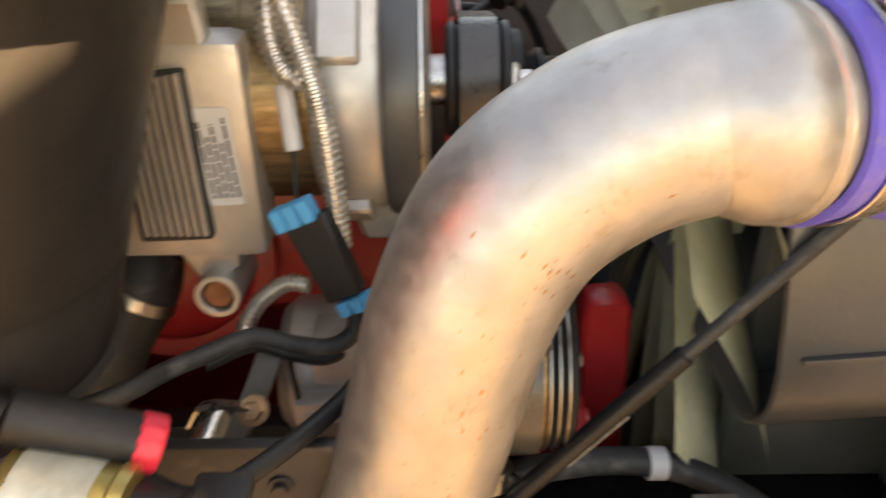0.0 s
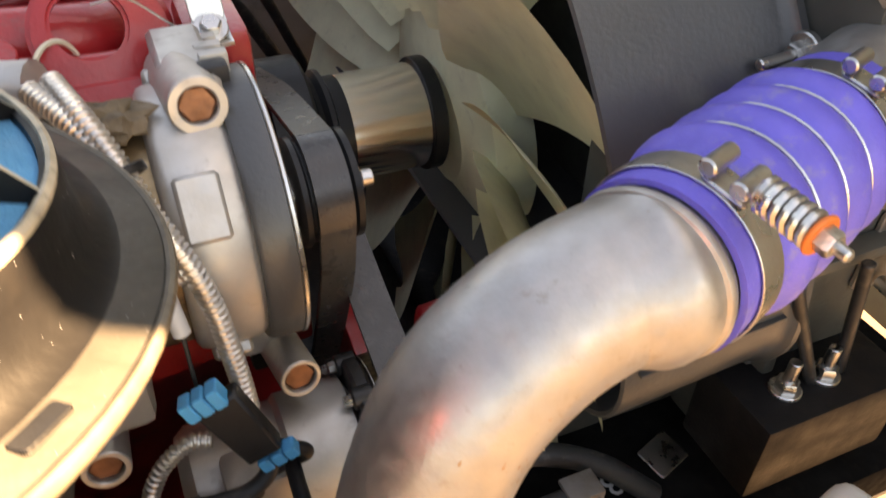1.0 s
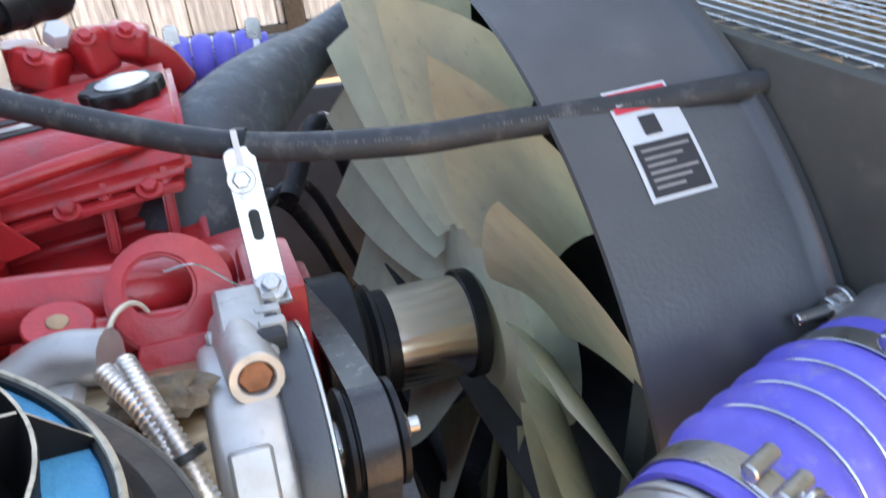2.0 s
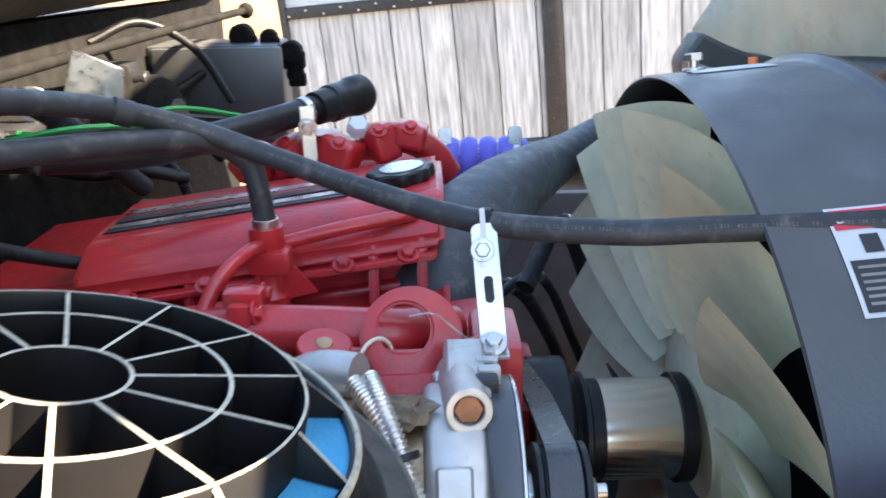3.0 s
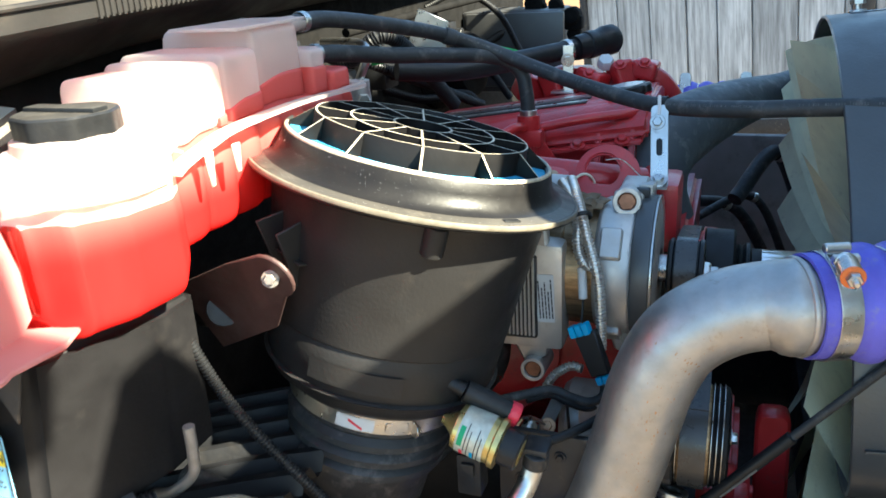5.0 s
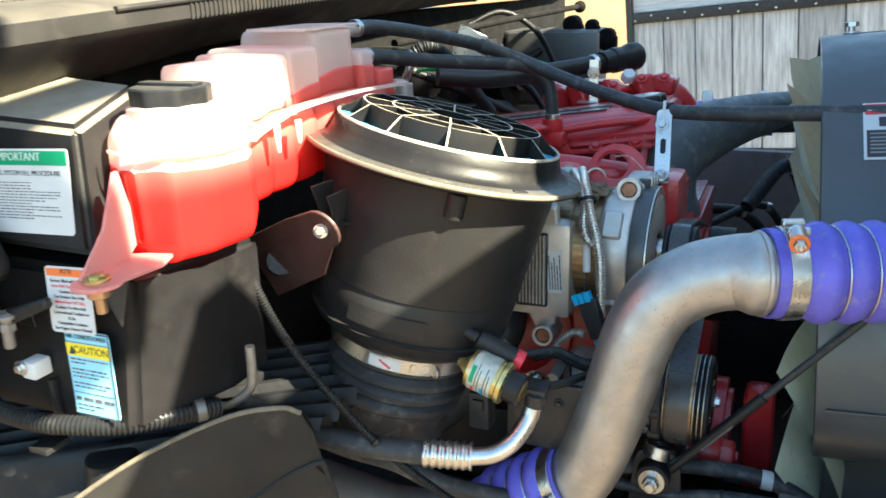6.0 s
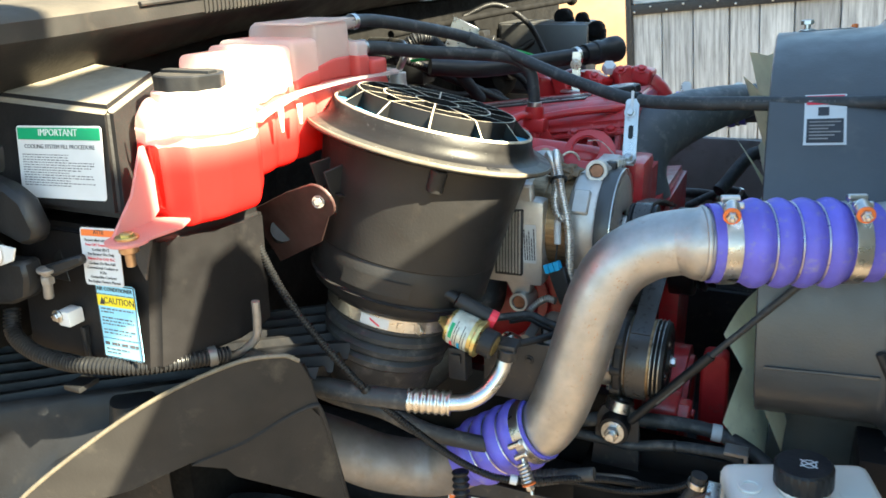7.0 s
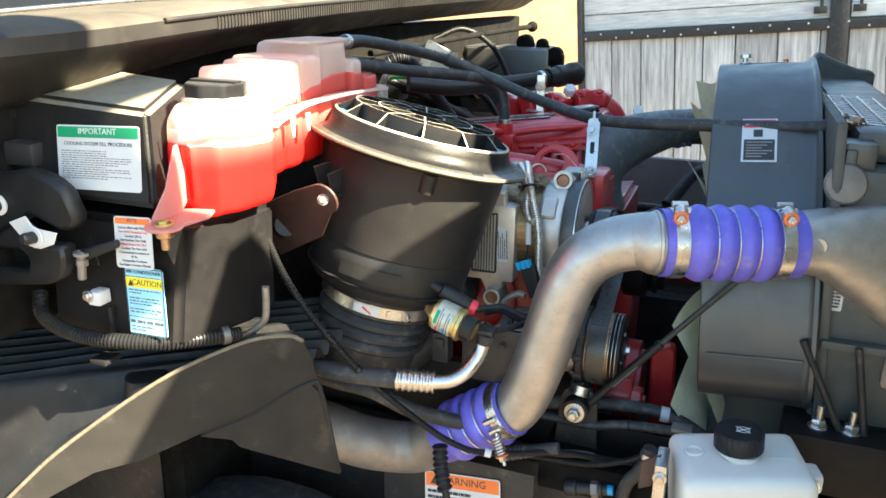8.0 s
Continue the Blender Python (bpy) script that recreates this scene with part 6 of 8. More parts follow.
def debris():
    bm = bmesh.new()
    bmesh.ops.create_icosphere(bm, subdivisions=3, radius=1)
    for v in bm.verts:
        k = 1 + 0.5 * noise.noise(v.co * 2.3) + 0.25 * noise.noise(v.co * 7)
        v.co = Vector((v.co.x * 0.03 * k, v.co.y * 0.02 * k, v.co.z * 0.013 * k)) + Vector((-0.088, 0.482, 1.668))
    return solo("bark_debris", bm, M_BARK, (-0.088, 0.482, 1.655), "crumbly brown dirt and bark caught on the alternator", "debris", sharp=20)


debris()


# ---- hoses over the engine ----
def breather_hoses():
    t = thing("coolant_hose", (0, 0.66, 1.77), "long black rubber coolant hose over the engine", "hose", group="rubber hoses")
    part("hose", tube([(-0.488, 0.425, 1.925), (-0.478, 0.50, 1.925), (-0.435, 0.60, 1.908), (-0.385, 0.725, 1.88), (-0.31, 0.78, 1.846), (-0.225, 0.78, 1.813), (-0.12, 0.728, 1.788), (-0.003, 0.66, 1.772), (0.114, 0.60, 1.779),
                       (0.20, 0.585, 1.785), (0.325, 0.57, 1.792), (0.42, 0.553, 1.802), (0.452, 0.545, 1.812), (0.475, 0.53, 1.815)], 0.0122, n=18, per=8), M_RUBBER, t)
    run = spline([(-0.385, 0.725, 1.88), (-0.31, 0.78, 1.846), (-0.225, 0.78, 1.813), (-0.12, 0.728, 1.788), (-0.003, 0.66, 1.772), (0.114, 0.60, 1.779), (0.20, 0.585, 1.785), (0.325, 0.57, 1.792), (0.42, 0.553, 1.802)], 40)
    rng = random.Random(17)
    marks = bmesh.new()
    for i in range(4, len(run) - 3):
        if (i // 26) % 3 == 2 or rng.random() < 0.3:
            continue
        d = (run[i + 1] - run[i]).normalized()
        n = Vector((0, -0.86, 0.5))
        n = (n - d * n.dot(d)).normalized()
        k = d.cross(n)
        c = run[i] + n * 0.01235
        w = rng.uniform(0.0006, 0.0011)
        for lo, hi in (((-0.0016, 0.0016),) if rng.random() < 0.6 else ((-0.0016, -0.0006), (0.0006, 0.0016))):
            marks.faces.new([marks.verts.new(c + d * a + k * b) for a, b in ((-w, lo), (w, lo), (w, hi), (-w, hi))])
    tagged(part("printed_line", marks, M_HOSEINK, t, "faint pale print along the hose"), kind="stuff")
    part("hose_clamp", ring((-0.486, 0.442, 1.926), (0.1, 1, 0), 0.0125, 0.0145, 0.012, 24), M_STEEL, t)
    part("sleeve", ring((-0.375, 0.735, 1.876), (0.6, 0.45, -0.3), 0.0125, 0.0142, 0.02, 20), M_RUBBER, t)
    part("end_fitting", joined(rod((0.452, 0.545, 1.812), (0.462, 0.538, 1.814), 0.0155), rod((0.462, 0.538, 1.814), (0.485, 0.52, 1.816), 0.011), hexhead((0.47, 0.533, 1.815), (0.6, -0.5, 0), 0.014, 0.01)), M_RUST, t, "coppery end fitting")
    u = thing("lower_hose", (-0.4, 0.65, 1.84), "black breather hose bending down to the rocker cover", "hose", group="rubber hoses")
    part("hose", tube([(-0.484, 0.455, 1.878), (-0.472, 0.52, 1.873), (-0.43, 0.62, 1.857), (-0.37, 0.72, 1.844), (-0.30, 0.785, 1.832), (-0.26, 0.80, 1.806), (-0.248, 0.80, 1.765), (-0.245, 0.80, 1.71)], 0.013, n=16), M_RUBBER, u)
    part("lower_clamp", ring((-0.245, 0.80, 1.727), (0, 0, 1), 0.0135, 0.0155, 0.010, 24), M_STEEL, u)
    part("hose_clamp", ring((-0.483, 0.465, 1.878), (0.1, 1, 0), 0.0128, 0.0148, 0.012, 24), M_STEEL, u)
    return t


breather_hoses()


def oil_fill_tube():
    t = thing("fill_tube", (-0.25, 1.1, 1.75), "black plastic tube with a ribbed cap on a steel bracket", "tube")
    part("tube", tube([(-0.52, 0.85, 1.80), (-0.42, 0.93, 1.788), (-0.31, 1.05, 1.795), (-0.225, 1.155, 1.804)], 0.020, n=20), M_BLACK, t)
    d = Vector((0.085, 0.105, 0.012)).normalized()
    p = Vector((-0.228, 1.15, 1.803))
    c = part("cap", revolve([(0, 0), (0.026, 0), (0.027, 0.03), (0.03, 0.032), (0.03, 0.05), (0.028, 0.055), (0.031, 0.075), (0.033, 0.08), (0.033, 0.105), (0.029, 0.112), (0, 0.112)], p, d, 22), M_BLACK, t, "ribbed black cap")
    part("clamp", ring(p - d * 0.03, d, 0.0205, 0.0235, 0.012, 28), M_STEEL, t)
    part("bracket", joined(plate([(-0.011, -0.08), (0.011, -0.08), (0.011, 0.02), (-0.011, 0.02)], p - d * 0.028 + Vector((0.012, -0.028, -0.005)), (0.9, 0.3, 0), (0, 0.1, 1), 0.003), box(-0.265, -0.215, 1.07, 1.125, 1.718, 1.723, 0.001)), M_STEEL, t)
    part("bracket_bolt", bolt(p - d * 0.028 + Vector((0.012, -0.032, -0.015)), (0.2, -1, 0), 0.009), M_STEEL, t)
    part("white_bolt", hexhead((-0.165, 1.16, 1.765), (0.2, -0.6, 0.8), 0.018, 0.02), M_WHITE, t, "pale hexagon plug")
    return t


oil_fill_tube()


def far_charge_pipe():
    t = thing("rubber_elbow", (0.05, 1.1, 1.6), "large grey-black rubber intake elbow", "intake elbow")
    part("elbow", tube([(-0.03, 0.89, 1.48), (-0.048, 0.90, 1.565), (-0.032, 0.935, 1.632), (0.026, 1.03, 1.667), (0.103, 1.15, 1.684), (0.209, 1.30, 1.694), (0.30, 1.38, 1.715), (0.396, 1.42, 1.735), (0.5, 1.44, 1.74)], 0.058, n=32,
                        per=8, shape=lambda s, w: 1.5 - 0.86 * min(1, s / (w * 0.62)) ** 1.1), M_ELBOW, t)
    part("clamp_band", ring((0.30, 1.38, 1.715), (0.8, 0.5, 0.15), 0.0375, 0.040, 0.016, 36), M_STEEL, t, "steel band")
    q0, q1 = Vector((-0.045, 1.545, 1.617)), Vector((0.155, 1.53, 1.622))
    blue_hose("blue_hose", q0, q1, 0.045, 4, "small bright blue ribbed silicone hose")
    for f, o in ((0.14, -1), (0.86, 1)):
        c = thing("hose_clamp", q0.lerp(q1, f), "flat zinc hose clamp standing up", "hose clamp", group="far hose clamps")
        part("band", ring(q0.lerp(q1, f) - Vector((0.012, 0, 0)), q1 - q0, 0.0455, 0.048, 0.024, 36), M_STEEL, c)
        part("tab", plate(rounded(0.028, 0.045, 0.01), q0.lerp(q1, f) + Vector((0, -0.02, 0.055)), (1, 0, 0), (0, 0.2, 1), 0.005), M_STEEL, c)
    for k, (x, z, r) in enumerate(((0.16, 1.30, 0.014), (0.22, 1.27, 0.010), (0.27, 1.33, 0.018))):
        h = thing("far_hose", (x, 1.4, z), "thin black hose crossing behind the fan", "hose", group="far hoses")
        part("hose", tube([(x - 0.25 + 0.05 * k, 1.25, z + 0.12), (x - 0.06, 1.38, z + 0.10 + 0.05 * k), (x + 0.03, 1.42, z - 0.02), (x + 0.10, 1.46, z - 0.2)], r, n=12), M_RUBBER, h)
        part("clip", ring((x - 0.06, 1.38, z + 0.10 + 0.05 * k), (0.8, 0.4, -0.4), r, r + 0.003, 0.012, 18), M_STEEL, h)
    u = thing("side_pipe", (0.2, 1.53, 1.6), "grey pipe joining the blue hose", "pipe")
    part("pipe", tube([(0.15, 1.53, 1.622), (0.22, 1.52, 1.63), (0.30, 1.48, 1.66), (0.42, 1.47, 1.6)], 0.038, n=20), M_ELBOW, u)
    v = thing("inlet_pipe", (-0.1, 1.55, 1.6), "red cast inlet pipe behind the rocker cover", "pipe")
    part("pipe", tube([(-0.04, 1.545, 1.617), (-0.10, 1.53, 1.61), (-0.18, 1.44, 1.61), (-0.25, 1.3, 1.58)], 0.037, n=20), M_RED, v)
    return t


far_charge_pipe()


# ---- firewall clutter ----
def control_box():
    t = thing("control_box", (-0.5, 1.93, 1.6), "dark grey control box with a rimmed lid on the firewall", "control box")
    part("body", box(-0.74, -0.42, 1.90, 2.10, 1.58, 1.835, 0.012), M_SHROUD, t)
    part("lid", box(-0.725, -0.405, 1.885, 1.905, 1.60, 1.83, 0.008), M_SHROUD, t)
    for x, y, z, w in ((-0.52, 1.99, 1.85, 0.03), (-0.45, 1.98, 1.845, 0.022), (-0.395, 1.97, 1.81, 0.028), (-0.39, 1.98, 1.755, 0.022)):
        part("side_knob", joined(rod((x, y - w, z), (x, y + w, z), w, n=14, bev=0.006), box(x - w * 0.8, x + w * 1.2, y - w * 0.7, y + w * 0.7, z - w * 1.5, z, 0.006)), M_MATTE, t)
    return t


control_box()


def fittings():
    t = thing("line_fitting", (-0.55, 0.74, 1.72), "bright metal line fitting with a nut", "fitting")
    part("body", joined(rod((-0.62, 0.72, 1.765), (-0.53, 0.74, 1.765), 0.016), rod((-0.545, 0.735, 1.74), (-0.545, 0.735, 1.80), 0.018)), M_CAST, t)
    part("nut", hexhead((-0.535, 0.725, 1.765), (0.5, -0.85, 0), 0.013, 0.014), M_STEEL, t)
    part("line", tube([(-0.545, 0.735, 1.80), (-0.53, 0.74, 1.84), (-0.56, 0.78, 1.86), (-0.66, 0.82, 1.86)], 0.008), M_STEEL, t)
    g = thing("firewall_bracket", (-0.62, 1.25, 1.8), "pale metal bracket with a bolt on the firewall", "bracket")
    part("plate", plate([(0, 0), (0.09, -0.02), (0.10, 0.05), (0.03, 0.085)], (-0.64, 1.2, 1.81), (0.9, 0.3, 0), (0, 0, 1), 0.006), M_STEEL, g)
    part("bolt", bolt((-0.67, 1.17, 1.815), (0.3, -0.9, 0), 0.018), M_STEEL, g)
    w = thing("green_wire", (-0.5, 0.95, 1.78), "thin green wires across the engine rear", "wire")
    for k in range(3):
        part("strand", tube([(-0.62, 0.95 + 0.03 * k, 1.80), (-0.52, 0.98 + 0.02 * k, 1.812 - 0.01 * k), (-0.42, 1.05, 1.80 + 0.012 * k), (-0.33, 1.1 + 0.03 * k, 1.79)], 0.004, n=6), M_GREENWIRE if k != 1 else M_FRAME, w)
    rng = random.Random(21)
    for k in range(9):
        y = 0.62 + 0.16 * k
        z = 1.66 + rng.uniform(0, 0.22)
        pts = [(-0.74, y, z), (-0.66, y + rng.uniform(-0.05, 0.1), z + rng.uniform(-0.05, 0.06)), (-0.57, y + rng.uniform(0, 0.2), z + rng.uniform(-0.1, 0.02)), (-0.52, y + rng.uniform(0.05, 0.3), z - 0.16)]
        solo("harness_tube", conduit(pts, rng.uniform(0.008, 0.016), 0.006), M_BLACK, pts[0], "black corrugated wiring tube on the firewall", "wiring tube", group="firewall wiring tubes")
    for k in range(6):
        y = 0.7 + 0.22 * k
        z = 1.70 + rng.uniform(-0.03, 0.14)
        b = thing("valve_block", (-0.7, y, z), "small dark valve block on the firewall", "valve", group="firewall valves")
        part("body", box(-0.745, -0.66, y - 0.04, y + 0.04, z - 0.035, z + 0.035, 0.008), M_BLACK, b)
        part("plug", rod((-0.66, y, z), (-0.63, y, z), 0.018), M_STEEL if k % 2 else M_BLACK, b)
    a = thing("wiper_linkage", (-0.66, 1.5, 1.86), "dark metal linkage rod with a ball end", "linkage")
    part("rod", tube([(-0.70, 1.0, 1.86), (-0.62, 1.6, 1.885), (-0.56, 2.2, 1.90)], 0.010), M_MATTE, a)
    bm = revolve([(0, -0.022), (0.012, -0.019), (0.021, -0.008), (0.022, 0), (0.021, 0.008), (0.012, 0.019), (0, 0.022)], (-0.555, 2.22, 1.90), (0, 1, 0), 16)
    part("ball_end", bm, M_MATTE, a)
    m = thing("blower_motor", (-0.66, 1.62, 1.6), "dark round blower motor on the firewall", "motor")
    part("drum", revolve([(0, 0.13), (0.06, 0.13), (0.085, 0.12), (0.095, 0.10), (0.095, 0.02), (0.12, 0.0), (0.12, -0.02)], (-0.72, 1.62, 1.70), (1, -0.2, 0.1), 36), M_MATTE, m)
    part("cap", rod((-0.60, 1.595, 1.713), (-0.575, 1.59, 1.716), 0.04), M_BLACK, m)
    part("side_bracket", plate([(0, 0), (0.12, 0.02), (0.10, 0.09), (0.02, 0.10)], (-0.70, 1.45, 1.74), (0.3, 0.95, 0), (0, 0, 1), 0.02, 0.004), M_MATTE, m)
    return t


fittings()


# ---- air conditioning ----
def compressor():
    t = thing("compressor", (0.0, 0.42, 1.30), "silver air-conditioning compressor with a grooved clutch pulley", "compressor")
    X, cy, cz = (1, 0, 0), 0.42, 1.359
    o = (0, cy, cz)
    part("body", revolve([(0, -0.10), (0.048, -0.10), (0.056, -0.09), (0.056, -0.02), (0.06, -0.015), (0.06, 0.04), (0.05, 0.045), (0, 0.045)], o, X, 40), M_CAST, t)
    part("front_plate", revolve([(0, 0.044), (0.074, 0.044), (0.0765, 0.047), (0.0765, 0.056), (0.073, 0.059), (0, 0.059)], o, X, 48), M_FRAME, t, "black bolted front plate")
    part("drum", revolve([(0.02, 0.062), (0.069, 0.062), (0.0705, 0.064), (0.0705, 0.102), (0.069, 0.104), (0.02, 0.104)], o, X, 56), M_STATOR, t, "bronze-brown pulley drum")
    part("clutch_pulley", revolve([(0.02, 0.104), (0.068, 0.104), (0.071, 0.1065), (0.068, 0.110), (0.071, 0.1135), (0.068, 0.117), (0.071, 0.1205), (0.0685, 0.126), (0.06, 0.129), (0.05, 0.128), (0.046, 0.122), (0.02, 0.122)], o, X, 56), M_BLACK, t, "black grooved clutch rim")
    for x in (0.061, 0.105, 0.112, 0.119):
        part("pulley_rim", ring((x, cy, cz), X, 0.066, 0.0722, 0.0014, 56), M_STEEL, t, "bright pulley rim")
    face = part("clutch_face", joined(ring((0.121, cy, cz), X, 0.012, 0.043, 0.005, 36), ring((0.125, cy, cz), X, 0.0, 0.02, 0.006, 28)), M_FRAME, t, "dark clutch face plate")
    part("centre_bolt", bolt((0.130, cy, cz), X, 0.008, 0.008), M_STEEL, face)
    for k in range(3):
        a = radians(90 + 120 * k)
        part("clutch_rivet", rod((0.125, cy + 0.033 * math.cos(a), cz + 0.033 * math.sin(a)), (0.129, cy + 0.033 * math.cos(a), cz + 0.033 * math.sin(a)), 0.005, n=12), M_STEEL, face)
    for a in (100, 142, 178, 214, 258, 300, 20, 60):
        part("plate_bolt", bolt((0.042, cy + 0.070 * math.cos(radians(a)), cz + 0.070 * math.sin(radians(a))), (-1, 0, 0), 0.0052, 0.007), M_STEEL, t)
        part("bolt_lug", rod((0.040, cy + 0.070 * math.cos(radians(a)), cz + 0.070 * math.sin(radians(a))), (0.058, cy + 0.070 * math.cos(radians(a)), cz + 0.070 * math.sin(radians(a))), 0.0095, n=14), M_FRAME, t)
    part("mount", box(-0.07, -0.02, 0.36, 0.40, 1.385, 1.425, 0.006), M_CAST, t)
    part("embossed_pad", joined(box(-0.085, -0.025, 0.352, 0.38, 1.33, 1.375, 0.004), box(-0.077, -0.033, 0.349, 0.36, 1.338, 1.367, 0.003)), M_CAST, t)
    part("pad_recess", box(-0.068, -0.042, 0.3475, 0.352, 1.345, 1.360, 0.002), M_PIPEDULL, t)
    return t


compressor()


def pressure_switch():
    p0, p1 = Vector((-0.178, 0.165, 1.492)), Vector((-0.092, 0.160, 1.467))
    d = (p1 - p0).normalized()
    t = thing("receiver_switch", p0, "small gold-zinc canister with a printed label and black end", "switch")
    part("nose", revolve([(0, -0.014), (0.006, -0.014), (0.008, -0.008), (0.014, 0.0), (0.02, 0.006)], p0, d, 20), M_GOLD, t)
    b = part("can", revolve([(0.02, 0.004), (0.0265, 0.006), (0.0275, 0.009), (0.0275, 0.052), (0.03, 0.054), (0.03, 0.06), (0.02, 0.062)], p0, d, 36), M_GOLD, t)
    part("wrap_label", revolve([(0.0278, 0.012), (0.0283, 0.012), (0.0283, 0.046), (0.0278, 0.046)], p0, d, 36), M_FOIL, b, "printed foil label")
    for k, (m, a0, sw, w) in enumerate(((M_GREENHEAD, 2.4, 0.9, 0.006), (M_REDLABEL, 3.5, 0.7, 0.004), (M_INK, 2.2, 1.3, 0.0011), (M_INK, 2.5, 1.6, 0.0011), (M_CLIP, 3.4, 0.6, 0.004), (M_INK, 2.3, 1.5, 0.0011), (M_INK, 2.6, 1.2, 0.0011))):
        h = 0.0145 + 0.0043 * k
        part("label_band", revolve([(0.0285, h), (0.0287, h), (0.0287, h + w), (0.0285, h + w)], p0, d, 20, start=a0, sweep=sw), m, b)
    e = part("end_cap", revolve([(0.022, 0.06), (0.022, 0.082), (0.02, 0.084), (0, 0.084)], p0, d, 24), M_BLACK, t, "black end cap")
    part("end_face", rod(p0 + d * 0.084, p0 + d * 0.0845, 0.016), M_GOLD, e)
    part("lead", tube([p0 + d * 0.06 + Vector((0, 0.02, 0.01)), (-0.09, 0.20, 1.455), (-0.03, 0.28, 1.45), (-0.02, 0.36, 1.44)], 0.006), M_BLACK, t)
    return t


pressure_switch()


def refrigerant_line():
    t = thing("refrigerant_line", (-0.2, 0.13, 1.34), "black refrigerant hose with a crimped silver end and bent pipe", "refrigerant line")
    part("hose", tube([(-0.50, 0.07, 1.42), (-0.40, 0.07, 1.395), (-0.31, 0.082, 1.385), (-0.216, 0.101, 1.381)], 0.0165, n=18), M_RUBBER, t)
    part("crimp", tube([(-0.22, 0.10, 1.381), (-0.156, 0.119, 1.379)], 0.0185, n=24, step=0.0015, smooth=False, shape=lambda s, w: 1 + 0.07 * math.sin(s / 0.0105 * 2 * math.pi)), M_STEEL, t, "silver crimped collar")
    part("pipe", tube([(-0.158, 0.118, 1.379), (-0.13, 0.13, 1.382), (-0.108, 0.148, 1.395), (-0.093, 0.17, 1.42), (-0.086, 0.18, 1.445)], 0.0125, n=18), M_STEEL, t)
    part("fitting", joined(rod((-0.086, 0.18, 1.44), (-0.084, 0.18, 1.458), 0.015), box(-0.10, -0.07, 0.172, 0.205, 1.455, 1.466, 0.004)), M_FRAME, t)
    h = thing("suction_hose", (-0.3, 0.15, 1.30), "black rubber hose under the air cleaner", "hose", group="rubber hoses")
    part("hose", tube([(-0.5, 0.14, 1.36), (-0.38, 0.135, 1.335), (-0.29, 0.14, 1.325), (-0.22, 0.16, 1.29), (-0.15, 0.20, 1.26), (-0.08, 0.24, 1.235)], 0.014, n=14), M_RUBBER, h)
    r = thing("relay_plug", (-0.16, 0.16, 1.41), "small black electrical plug", "plug")
    part("body", box(-0.175, -0.145, 0.155, 0.185, 1.40, 1.455, 0.004), M_BLACK, r)
    part("tab", box(-0.168, -0.152, 0.15, 0.157, 1.43, 1.447, 0.002), M_BLACK, r)
    q = thing("bracket_bolts", (-0.12, 0.2, 1.36), "dark bracket with small bolts", "bracket")
    part("plate", box(-0.15, -0.03, 0.245, 0.255, 1.33, 1.44, 0.003), M_FRAME, q)
    part("bolt", bolt((-0.12, 0.244, 1.37), (0, -1, 0), 0.005), M_FRAME, q)
    part("bolt", bolt((-0.07, 0.244, 1.41), (0, -1, 0), 0.005), M_FRAME, q)
    return t


refrigerant_line()


